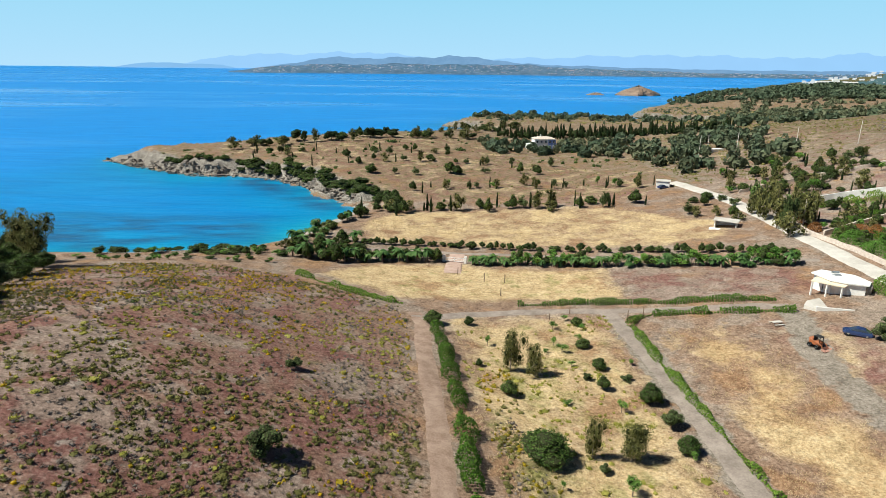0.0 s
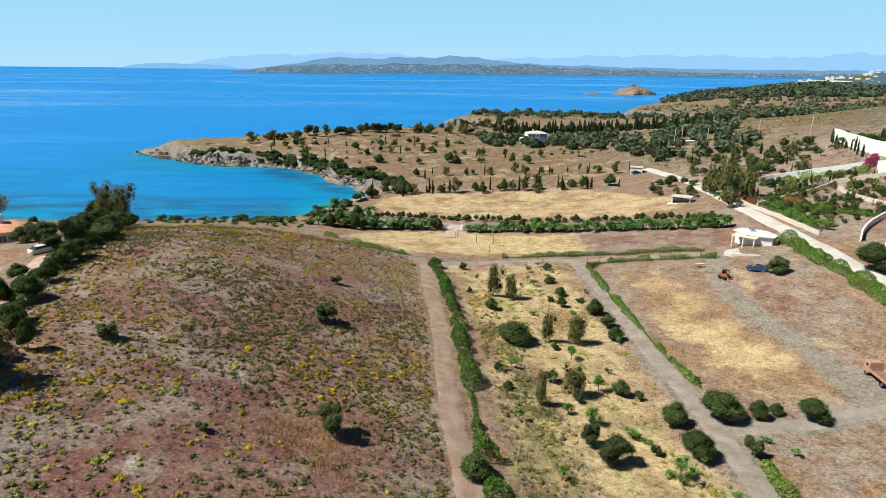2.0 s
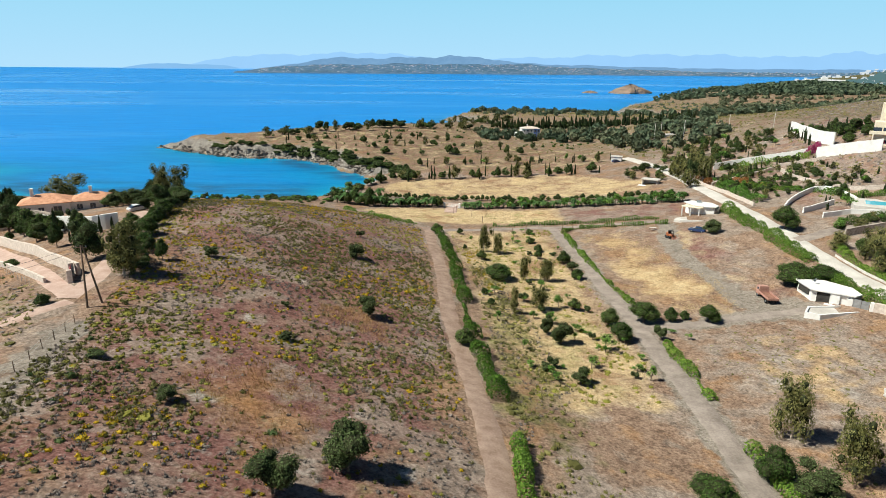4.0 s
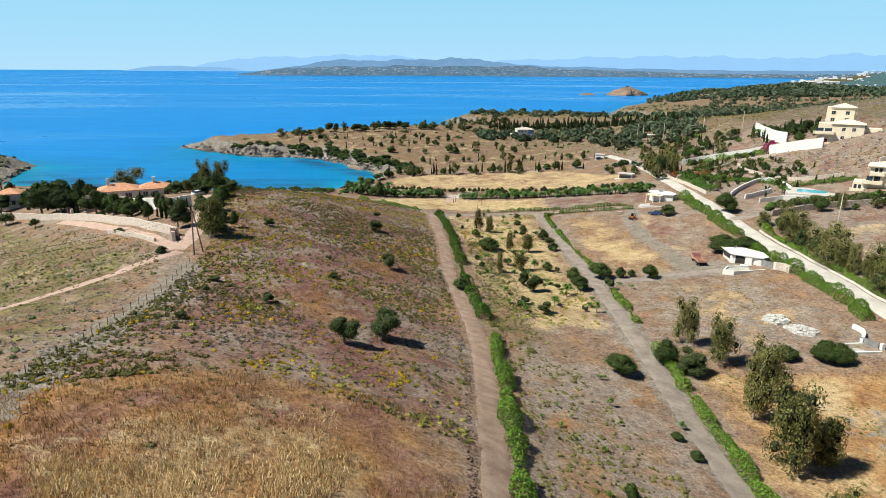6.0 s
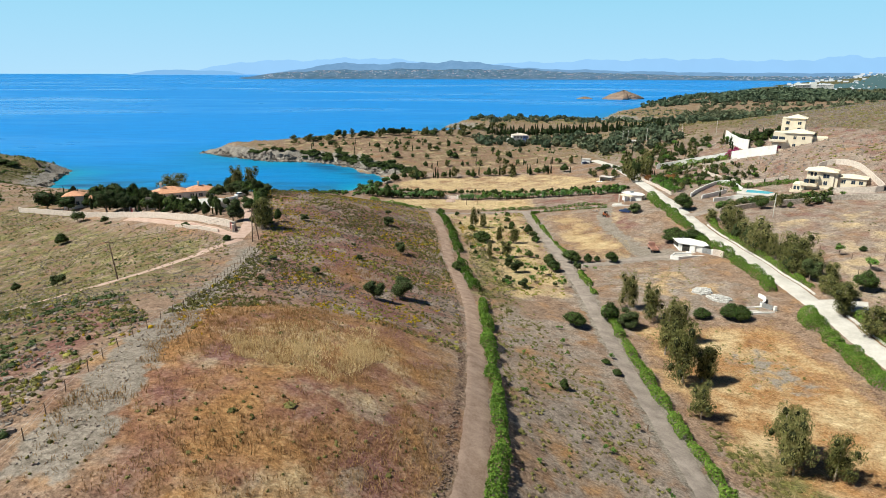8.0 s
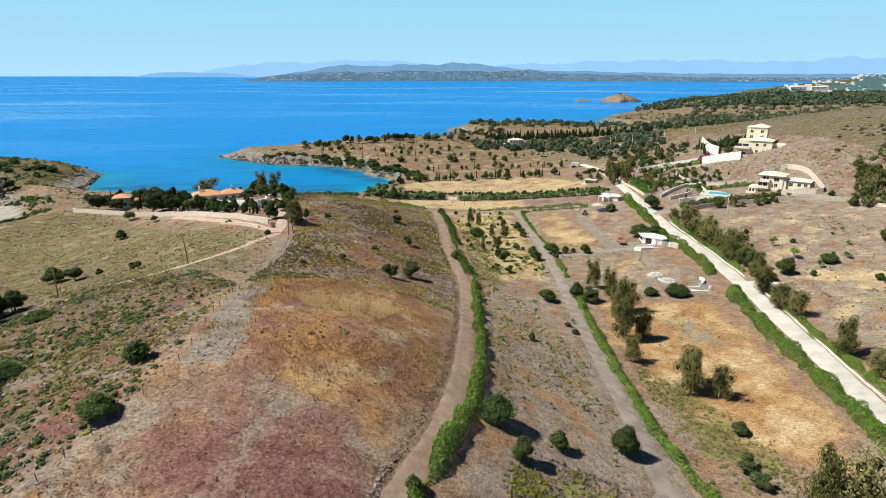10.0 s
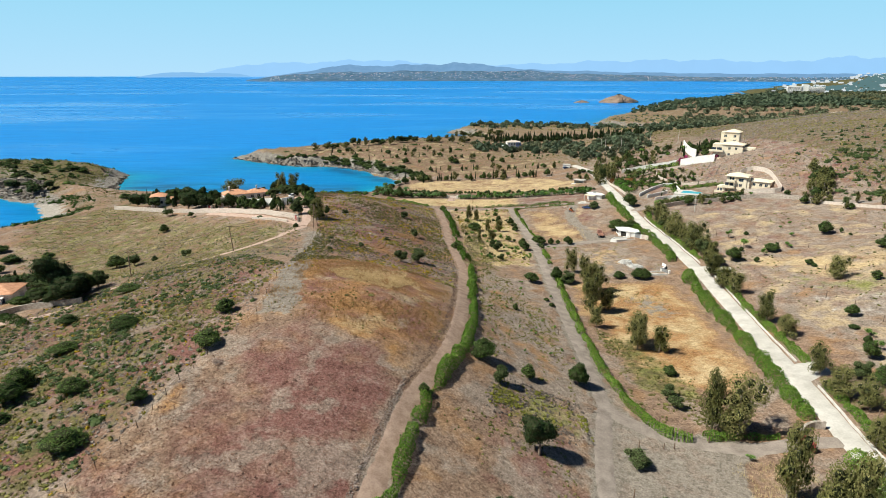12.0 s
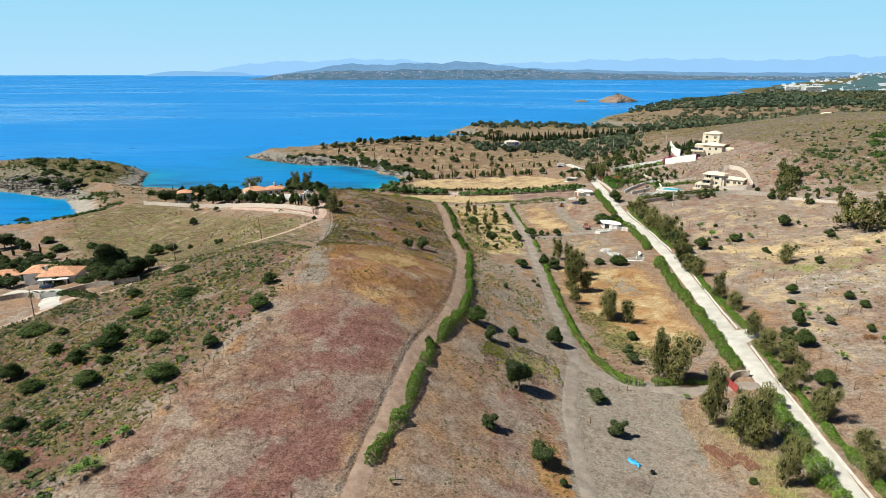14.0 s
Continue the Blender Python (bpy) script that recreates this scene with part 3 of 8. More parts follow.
# Green is dark scrub ground, raised on the western slopes partly for their shade.
put(ground, "green", np.maximum.reduce([zone(gx, gy, WEST_SLOPE, 8, 0.60), zone(gx, gy, [(-270, 180), (-150, 125), (-105, 112), (-170, 92), (-235, 130)], 8, 0.52), zone(gx, gy, [(-64, -185), (-53, -160), (-42, -125), (-40, -98), (-44, -62), (-52, -44), (-80, -36), (-104, -58), (-118, -90), (-120, -185)], 6, 0.62), zone(gx, gy, SCRUB_HILL, 8, 0.34), zone(gx, gy, CAPE_DRY, 8, 0.34), zone(gx, gy, [(5, 0), (8, 70), (16, 70), (22, 20), (18, -20)], 5, 0.6), np.where((gy > 230) | (gx > 200), 0.52, 0), np.where((gx > 190) & (gy < 420), 0.62, 0), np.where((gy > 500) | (gx > 420), 0.50, 0), np.where((gx > 700) | (gy > 1200), 0.95, 0), zone(gx, gy, [(-246, 152), (-330, 186), (-370, 210), (-360, 280), (-300, 278), (-256, 254), (-236, 200)], 8, 0.75), zone(gx, gy, [(40, -86), (42, -50), (52, -60), (56, -96)], 4, 0.65)]))
beside = np.full(gx.shape, 99.0)
for way in ([(33, -97), (33.4, -80), (34.2, -56), (35.2, -24), (36.4, 6), (36.9, 30), (37.3, 45), (36.6, 64), (36.2, 86), (34.4, 104)], [(62, 46), (61.5, 60), (60, 75), (62, 92), (66, 104)], [(-30, -92), (-32.5, -78), (-34.5, -62), (-38.5, -43), (-42.5, -20), (-45.5, 0)], [(37, 36), (46, 36.5), (58, 39), (66, 40), (72, 41)], [(33, -97), (30, -108), (27.4, -121), (26.6, -133), (26, -148)], [(33, -97), (38, -102), (46, -105.5), (56, -107.6)], [(50.5, -106.1), (52.6, -109.1), (49.1, -117.4), (48.8, -124.6), (48.8, -131.9)]):
    for (ax, ay), (bx, by) in zip(way, way[1:]):
        u = np.clip(((gx - ax) * (bx - ax) + (gy - ay) * (by - ay)) / ((bx - ax) ** 2 + (by - ay) ** 2), 0, 1)
        beside = np.minimum(beside, np.hypot(gx - ax - u * (bx - ax), gy - ay - u * (by - ay)))
put(ground, "gravel", np.maximum.reduce([zone(gx, gy, GRAVEL_STRIP, 1.5), zone(gx, gy, GREY_RUN, 5, 0.62), zone(gx, gy, [(27, -112), (33, -104), (50, -108), (52, -116), (47, -128), (47, -150), (26, -150)], 6, 0.60), np.clip(1.5 - beside / 2.6, 0, 0.85), zone(gx, gy, [(58, 36), (70, 34), (74, 44), (66, 54), (60, 50)], 3, 0.75)]))
put(ground, "rock", np.clip(rocky * 1.5 + hill_rock + zone(gx, gy, [(-246, 152), (-330, 186), (-370, 210), (-330, 240), (-270, 200)], 8, 0.45), 0, 1))
put(ground, "sand", np.maximum(zone(gx, gy, BEACH, 3), zone(gx, gy, BAY_BEACH, 3)) * (inland < 10))

xs = graded((-5200, -900, 200), (-900, -320, 20), (-320, 60, 4), (60, 900, 30), (900, 5200, 200))
ys = graded((-200, 40, 30), (40, 420, 4), (420, 900, 16), (900, 5200, 150))
wx, wy = [a.ravel() for a in np.meshgrid(xs, ys)]
sea = sheet("sea", xs, ys, rise(wx, wy) + 0.0, WATER)
tagged(sea, "calm blue sea, turquoise in the shallow bay", "water", kind="structure")
off = -shore_distance(wx, wy)
bay = zone(wx, wy, [(-250, 170), (-250, 260), (-190, 340), (-100, 300), (-30, 235), (-40, 170)], 30)
put(sea, "shallow", np.clip(np.exp(-off / 22.0) * 0.55 + bay * 0.37 * np.exp(-off / 260.0) + 0.12 * np.exp(-off / 90.0), 0, 1))
put(sea, "weed", np.clip(zone(wx, wy, [(-230, 188), (-130, 172), (-60, 178), (-62, 208), (-100, 216), (-150, 218), (-230, 226)], 10) + zone(wx, wy, [(-34, 228), (-90, 296), (-104, 290), (-60, 240), (-45, 226)], 6) + np.exp(-off / 5) * (wy > 236) * 0.7, 0, 1))


def smooth_line(points, step=2.0):
    """A line of evenly spaced plan points along a curve through the given ones."""
    p = np.array(points, float)
    p = np.vstack([2 * p[0] - p[1], p, 2 * p[-1] - p[-2]])
    out = []
    for a, b, c, d in zip(p, p[1:], p[2:], p[3:]):
        n = max(2, int(np.hypot(*(c - b)) / step))
        for t in np.arange(n) / n:
            out.append(0.5 * (2 * b + (c - a) * t + (2 * a - 5 * b + 4 * c - d) * t**2 + (3 * b - a - 3 * c + d) * t**3))
    return np.array(out + [p[-2]])


def across(line):
    d = np.gradient(line, axis=0)
    d /= np.linalg.norm(d, axis=1)[:, None] + 1e-9
    return np.stack([d[:, 1], -d[:, 0]], 1)


def road_strip(name, points, width, material, label, category="road", lift=0.07, ragged=0.2, kind="structure"):
    rng = np.random.default_rng(len(points) * 7 + int(width * 10))
    line = smooth_line(points)
    side, n, k = across(line), len(line), 7
    offs = np.linspace(-0.5, 0.5, k)
    verts = []
    edge = 1 + rng.normal(0, ragged / width, (n, 2))
    for i in range(n):
        for o in offs:
            w = width * (edge[i, 0] if o < 0 else edge[i, 1])
            verts.append((*(line[i] + side[i] * o * w), 0))
    verts = np.array(verts)
    tilt = np.tile(np.where(np.abs(offs) > 0.49, -0.06, lift), n)
    verts[:, 2] = height(verts[:, 0], verts[:, 1]) + tilt + 0.16 * wobble(verts[:, 0], verts[:, 1], 0.21) + 0.10 * wobble(verts[:, 0] + 31, verts[:, 1] - 17, 0.55)
    i = (np.arange(n - 1)[:, None] * k + np.arange(k - 1)[None]).ravel()
    ob = new(name, mesh_of(name, verts, np.stack([i, i + 1, i + 1 + k, i + k], 1), material, True))
    return tagged(ob, label, category, kind=kind)


TRACK_WEST = [(-14, -175), (-11.5, -157), (-10, -146), (-7.2, -131), (-4.4, -115), (0.3, -101), (3.6, -86), (5.4, -64), (6, -45), (6.4, -22), (6, -6), (3.8, 15), (1.4, 36), (0, 60), (-1.8, 80), (-3.4, 94), (-4.2, 106), (-6, 111)]
TRACK_EAST = [(33, -97), (33.4, -80), (34.2, -56), (35.2, -24), (36.4, 6), (36.9, 30), (37.3, 45), (36.6, 64), (36.2, 86), (34.4, 104), (33.5, 113)]
WHITE_ROAD = [(69.5, -160), (70.6, -144), (71.9, -134), (73, -124), (75, -105), (78, -82), (82.7, -51), (86, -25), (87.8, -4), (88.7, 32), (87.2, 70), (90.7, 121), (93, 148), (96, 178), (97, 207), (92, 240)]
LANE = [(-6, 108), (14, 115), (33, 114), (50, 112), (67, 108.5)]
road_strip("dirt_track", TRACK_WEST, 3.6, DIRT, "pinkish bare-earth track climbing the hill beside a hedge", "track")
road_strip("dirt_track", TRACK_EAST, 3.7, GREY_DIRT, "grey-brown dirt track along the orchard", "track")
road_strip("dirt_track", LANE, 3.2, GREY_DIRT, "dusty lane between two low hedges", "track")
road_strip("dirt_track", [(33, -97), (38, -102), (46, -105.5), (56, -107.6), (66, -107)], 4.5, GREY_DIRT, "grey dirt way from the track to the red gate", "track")
road_strip("dirt_track", [(33, -97), (30, -108), (27.4, -121), (26.6, -133), (26, -148), (26, -165)], 3.6, GREY_DIRT, "dirt way round the bare yard", "track")
road_strip("dirt_track", [(37, 36), (46, 36.5), (58, 39), (66, 40), (72, 41)], 3.4, GREY_DIRT, "dirt drive from the track to the white hut", "track")
road_strip("concrete_road", WHITE_ROAD, 4.8, CONCRETE, "pale concrete road between clipped hedges", "road", lift=0.22, ragged=0.02)
road_strip("concrete_road", [(88.6, -4), (92, -5), (97, -8)], 7.5, CONCRETE, "pale concrete turn-off beside the road", "road", lift=0.25, ragged=0.02)
road_strip("concrete_road", [(77.5, -83), (81.5, -80.5), (86, -79.5)], 7.5, CONCRETE, "pale concrete turn-off beside the road", "road", lift=0.25, ragged=0.02)
road_strip("concrete_road", [(87.5, 76), (93, 77.5), (100, 80.5), (112, 83), (130, 83), (150, 76), (160, 64), (175, 46), (200, 38), (240, 30)], 4.0, GREY_DIRT, "pale road climbing to the villas", "road", lift=0.25, ragged=0.02)
road_strip("gravel_road", [(-120, -95), (-113, -78), (-111, -66), (-97, -63), (-88, -48), (-78, -33), (-69, -21), (-62, -11), (-56, 0), (-51, 9)], 3.0, PALE_PAVING, "pale gravel road down the slope", "road")
road_strip("paved_drive", [(-108.0, 61.6), (-91.9, 48.5), (-75.9, 33.7), (-60.5, 19.1), (-52, 11)], 3.4, PALE_PAVING, "pink paved drive beside a stone wall", "drive", ragged=0.02)
road_strip("paved_drive", [(-52, 10), (-52.5, 18), (-56.2, 33.2), (-60.1, 44.1), (-63.8, 54.1), (-66.7, 62.5)], 3.8, PALE_PAVING, "pink paved drive up to the tiled house", "drive", ragged=0.02)


# Distance: the peninsula across the bay, the islets and the blue mountains.
def ridge(name, distance, crest, material, label, depth=260, base=None):
    """A long hill across the view: crest rows of (x over y, height)."""
    us = np.arange(crest[0][0], crest[-1][0], 0.004)
    hs = np.interp(us, [c[0] for c in crest], [c[1] for c in crest])
    hs = hs * (1 + 0.06 * np.sin(us * 61) + 0.04 * np.sin(us * 143 + 1) + 0.015 * np.sin(us * 397))
    k, verts = 7, []
    for u, h in zip(us, hs):
        d = distance / math.sqrt(1 + u * u)
        for j in range(k):
            q = j / (k - 1)
            dd = d + depth * (q - 0.0) / math.sqrt(1 + u * u)
            x, y = u * dd, dd
            lift = float(rise(np.array(distance), np.array(0.0))) - 2
            verts.append((x, y, lift + (h + 2) * math.sin(q * math.pi / 2) * (1 + 0.05 * math.sin(u * 130 + q * 9) * (1 - q))))
    n = len(us)
    i = (np.arange(n - 1)[:, None] * k + np.arange(k - 1)[None]).ravel()
    ob = new(name, mesh_of(name, verts, np.stack([i, i + 1, i + 1 + k, i + k], 1), material, True))
    return tagged(ob, label, "distance", kind="structure")


# The blue of these far hills is haze, painted as glow.
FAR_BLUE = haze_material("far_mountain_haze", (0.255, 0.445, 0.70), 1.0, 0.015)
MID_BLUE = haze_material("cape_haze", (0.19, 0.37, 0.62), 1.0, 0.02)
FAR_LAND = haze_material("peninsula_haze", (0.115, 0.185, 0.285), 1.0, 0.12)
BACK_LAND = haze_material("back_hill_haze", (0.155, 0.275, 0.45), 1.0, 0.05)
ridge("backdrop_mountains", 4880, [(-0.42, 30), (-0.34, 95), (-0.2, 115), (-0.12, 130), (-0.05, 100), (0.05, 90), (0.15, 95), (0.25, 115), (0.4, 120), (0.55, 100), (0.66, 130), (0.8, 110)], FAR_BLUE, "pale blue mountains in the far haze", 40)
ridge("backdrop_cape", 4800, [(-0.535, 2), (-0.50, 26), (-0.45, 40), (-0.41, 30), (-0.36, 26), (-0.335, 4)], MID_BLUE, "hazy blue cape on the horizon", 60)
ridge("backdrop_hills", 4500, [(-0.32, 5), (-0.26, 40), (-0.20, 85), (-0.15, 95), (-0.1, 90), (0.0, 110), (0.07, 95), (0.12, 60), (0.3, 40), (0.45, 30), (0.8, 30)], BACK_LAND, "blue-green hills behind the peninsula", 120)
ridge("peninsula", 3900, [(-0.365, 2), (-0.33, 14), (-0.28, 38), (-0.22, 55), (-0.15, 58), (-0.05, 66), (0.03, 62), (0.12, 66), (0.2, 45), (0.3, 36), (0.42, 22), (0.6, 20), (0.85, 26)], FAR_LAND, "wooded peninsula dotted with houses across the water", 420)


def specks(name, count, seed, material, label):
    """Glowing specks scattered over the far peninsula, with haze in their colour."""
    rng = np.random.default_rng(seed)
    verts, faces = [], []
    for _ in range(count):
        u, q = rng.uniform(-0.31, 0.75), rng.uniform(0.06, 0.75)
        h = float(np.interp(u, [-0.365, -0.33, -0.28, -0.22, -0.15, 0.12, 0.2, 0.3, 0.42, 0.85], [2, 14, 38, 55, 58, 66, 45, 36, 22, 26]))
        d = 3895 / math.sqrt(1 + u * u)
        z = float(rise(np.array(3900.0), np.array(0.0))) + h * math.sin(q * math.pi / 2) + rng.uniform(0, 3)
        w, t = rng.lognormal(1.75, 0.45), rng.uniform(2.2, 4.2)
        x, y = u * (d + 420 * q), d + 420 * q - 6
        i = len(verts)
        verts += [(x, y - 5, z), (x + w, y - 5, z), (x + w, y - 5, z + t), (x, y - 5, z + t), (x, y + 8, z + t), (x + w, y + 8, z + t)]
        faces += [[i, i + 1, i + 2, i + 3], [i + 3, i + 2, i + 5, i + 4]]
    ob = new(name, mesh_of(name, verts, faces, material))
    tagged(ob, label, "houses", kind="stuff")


# Specks for houses, roofs and groves glow; haze is put into their colours.
specks("distant_houses", 420, 5, haze_material("far_house_haze", (0.36, 0.41, 0.48)), "pale houses scattered over the far peninsula")
specks("distant_roofs", 620, 6, haze_material("far_roof_haze", (0.30, 0.27, 0.32)), "tiled roofs scattered over the far peninsula")
specks("distant_groves", 1500, 9, haze_material("peninsula_grove_haze", (0.085, 0.15, 0.19)), "dark groves on the far peninsula")


def islet(x, y, length, depth, tall, seed):
    rng = np.random.default_rng(seed)
    n, rings = 26, 6
    verts = []
    for j in range(rings + 1):
        q = j / rings
        for a in np.arange(n) / n * 2 * math.pi:
            r = (1 - q**1.6) * (1 + 0.22 * math.sin(3 * a + seed) + 0.12 * math.sin(7 * a)) + rng.normal(0, 0.03)
            verts.append((x + r * math.cos(a) * length / 2 + q * length * 0.06, y + r * math.sin(a) * depth / 2, -0.5 + (tall + 0.5) * q * (1 + rng.normal(0, 0.05))))
    faces = [[j * n + i, j * n + (i + 1) % n, (j + 1) * n + (i + 1) % n, (j + 1) * n + i] for j in range(rings) for i in range(n)]
    ob = new("rock_islet", mesh_of("rock_islet", verts, faces, ISLET))
    tagged(ob, "bare reddish rock islet in the bay", "islet", kind="structure")


ISLET = plain("islet_rock", (0.15, 0.105, 0.08), (0.34, 0.25, 0.19), 0.08, 0.95, 0.1, bump=1.2)
islet(428, 1395, 92, 60, 21, 1)
islet(338, 1400, 38, 26, 6, 4)
islet(1010, 2010, 40, 26, 6, 6)


# Plants: leaf clumps, hedges, scrub.
def lift_of(x, y):
    """The height of the ground's surface at plan places."""
    x, y = np.atleast_1d(np.asarray(x, float)), np.atleast_1d(np.asarray(y, float))
    return height(x, y) + 0.16 * wobble(x, y, 0.21) + 0.10 * wobble(x + 31, y - 17, 0.55)


def part(name, me, parent, label=""):
    ob = new(name, me)
    ob.parent = parent
    return tagged(ob, label)


def leaf_quads(rng, centres, normals, size):
    """Ragged leaf tufts: one diamond for each centre, roughly square to its normal."""
    n = len(centres)
    nn = normals + rng.normal(0, 0.55, (n, 3))
    nn /= np.linalg.norm(nn, axis=1)[:, None] + 1e-9
    t = np.cross(nn, rng.normal(0, 1, (n, 3)))
    t /= np.linalg.norm(t, axis=1)[:, None] + 1e-9
    u = np.cross(nn, t)
    s = (np.asarray(size) * rng.uniform(0.6, 1.35, n))[:, None]
    verts = np.stack([centres - t * s, centres - u * s * 0.6 + nn * s * 0.15, centres + t * s, centres + u * s * 0.6 - nn * s * 0.1], 1).reshape(-1, 3)
    return verts, np.arange(4 * n).reshape(-1, 4)


def sphere_points(rng, n):
    v = rng.normal(0, 1, (n, 3))
    return v / np.linalg.norm(v, axis=1)[:, None]


def joined(pieces):
    verts, faces, at = [], [], 0
    for v, f in pieces:
        verts.append(v)
        faces += [[i + at for i in q] for q in f] if isinstance(f, list) else (f + at).tolist()
        at += len(v)
    return np.concatenate(verts), faces


def uneven(rng, n, step):
    """A smooth random run of n values between 0 and 1, with a knot every few places."""
    knots = rng.uniform(0, 1, n // step + 3)
    t = np.arange(n) / step
    k, f = t.astype(int), t - t.astype(int)
    f = f * f * (3 - 2 * f)
    return knots[k] * (1 - f) + knots[k + 1] * f


def hedge(points, width, tall, label, seed, gaps=0.0, material=None, size=0.14, density=84):
    """A leafy hedge of bushes grown together along a plan line."""
    rng = np.random.default_rng(seed)
    width, tall = width * 1.22, tall * 1.2
    line = smooth_line(points, 0.5)
    side = across(line)
    seg = len(line)
    n = int(seg * 0.5 * density * (width + tall))
    swell = 0.36 + 0.55 * uneven(rng, seg, 5) + 0.62 * uneven(rng, seg, 3)
    if gaps:
        swell *= np.clip((uneven(rng, seg, 6) - gaps * 0.9) * 6, 0.25, 1)
    drift = (uneven(rng, seg, 7) - 0.5) * width * 0.35
    i = rng.integers(0, seg, n)
    i = i[rng.uniform(0, 1.2, n) < swell[i]]
    n = len(i)
    wave = swell[i]
    a = rng.uniform(-0.15, math.pi + 0.15, n)
    r = np.where(rng.uniform(0, 1, n) < 0.85, rng.uniform(0.86, 1.06, n), rng.uniform(0.3, 0.8, n))
    o, z = np.cos(a) * r * width / 2 * wave + drift[i], np.maximum(np.abs(np.sin(a)) ** 0.7 * r * tall * wave, 0.03)
    p = line[i] + side[i] * o[:, None] + rng.normal(0, 0.07, (n, 2))
    c = np.column_stack([p, lift_of(p[:, 0], p[:, 1]) + z])
    nrm = np.column_stack([side[i] * np.cos(a)[:, None], np.sin(a) * 0.8])
    verts, faces = leaf_quads(rng, c, nrm, size)
    ob = new("hedge", mesh_of("hedge", verts, faces, material or HEDGE_LEAF))
    return tagged(ob, label, "hedge")


hedge([(-10, -150), (-8.6, -145), (-6.4, -139), (-4, -127), (-1.8, -114), (1.6, -103), (5, -93), (7.4, -78), (8.2, -60), (8.8, -40), (9.2, -22), (9, -8)], 1.7, 1.5, "leafy green hedge beside the earth track", 11, 0.06)
hedge([(8.2, 3), (6.8, 14), (5.4, 26), (4.8, 40), (3.4, 60), (2, 78), (0.2, 94), (-1.4, 104)], 1.9, 1.6, "leafy green hedge beside the earth track", 12, 0.08)
hedge([(47, -105), (43.8, -104), (40.6, -100.6), (38.2, -92), (36.7, -79), (36.6, -61), (37.4, -40), (38, -22), (38.8, -4)], 1.5, 1.2, "green flowering hedge along the dirt track", 13, 0.05)
hedge([(38.8, 8), (39.2, 18), (39.6, 28)], 1.2, 0.9, "green hedge along the dirt track", 14, 0.15)
hedge([(40, 48), (38.8, 58), (37.8, 75), (36.8, 92), (35.9, 106)], 1.0, 0.9, "low green hedge along the dirt track", 15, 0.2)
hedge([(36, 107), (40, 110), (49.5, 109.5), (60, 107.2), (66.4, 105.6)], 1.2, 1.0, "low green hedge beside the lane", 16, 0.1)
hedge([(16, 119), (30, 118.4), (40, 117.2), (54, 114.8), (66, 111.7)], 1.3, 1.0, "low green hedge beside the lane", 17, 0.1)
hedge([(-34, 131), (-24, 122), (-17, 119), (-8.5, 115.6)], 1.6, 1.0, "low green hedge at the foot of the hill", 18, 0.1)
hedge([(67.3, -152), (67.7, -142), (68.8, -133), (70.7, -121), (71.8, -113)], 2.6, 2.4, "tall green hedge along the concrete road", 19)
hedge([(71.4, -100), (73.9, -82), (77.0, -55), (80.6, -22), (82.0, -9)], 2.6, 2.0, "tall green hedge along the concrete road", 20)
hedge([(83, 6), (84.3, 20), (83.8, 40), (81.4, 56)], 2.4, 1.8, "tall green hedge along the concrete road", 21)
hedge([(83.6, 62), (83.4, 78), (84, 96), (86, 112)], 2.4, 1.8, "tall green hedge along the concrete road", 22)
hedge([(76, -146), (76.7, -134), (77.5, -122), (79.6, -104), (81.7, -88)], 1.5, 1.15, "clipped low hedge behind the road kerb", 23)
hedge([(84, -77), (86.4, -52), (89.6, -27), (92.2, -12)], 1.5, 1.15, "clipped low hedge behind the road kerb", 24)
hedge([(92.2, 6), (92.7, 32), (91.6, 58), (93, 68)], 1.5, 1.15, "clipped low hedge behind the road kerb", 25)
hedge([(-49.0, 24.1), (-51.0, 30.0), (-55.8, 40.6), (-60.1, 53.5), (-65.3, 70.7)], 2.2, 2.0, "dark green hedge along the paved drive", 26, 0.1, LEAF["c"])
hedge([(-100, -70), (-112, -62), (-128, -58)], 2.0, 1.2, "green hedge behind the low wall", 27, 0.1, LEAF["c"])
hedge([(50, -104.5), (56, -104), (63, -105)], 1.4, 1.0, "green hedge beside the red gate", 28)


def blades(rng, x, y, wide, tall, count):
    """Tufts of upright dry blades."""
    n = len(x)
    a, r = rng.uniform(0, 6.28, (n, count)), wide[:, None] * 0.5 * np.sqrt(rng.uniform(0, 1, (n, count)))
    c = np.stack([x[:, None] + r * np.cos(a), y[:, None] + r * np.sin(a), np.repeat(lift_of(x, y)[:, None], count, 1)], 2).reshape(-1, 3)
    m = n * count
    q, h = rng.uniform(0, 3.14, m), np.repeat(tall, count) * rng.uniform(0.5, 1.2, m)
    side = np.stack([np.cos(q), np.sin(q), np.zeros(m)], 1) * (0.012 + 0.025 * rng.uniform(0, 1, m))[:, None]
    tip = c + np.stack([rng.normal(0, 0.12, m), rng.normal(0, 0.12, m), h], 1)
    verts = np.stack([c - side - (0, 0, 0.05), c + side - (0, 0, 0.05), tip + side * 0.5, tip - side * 0.5], 1).reshape(-1, 3)
    return verts, np.arange(4 * m).reshape(-1, 4)


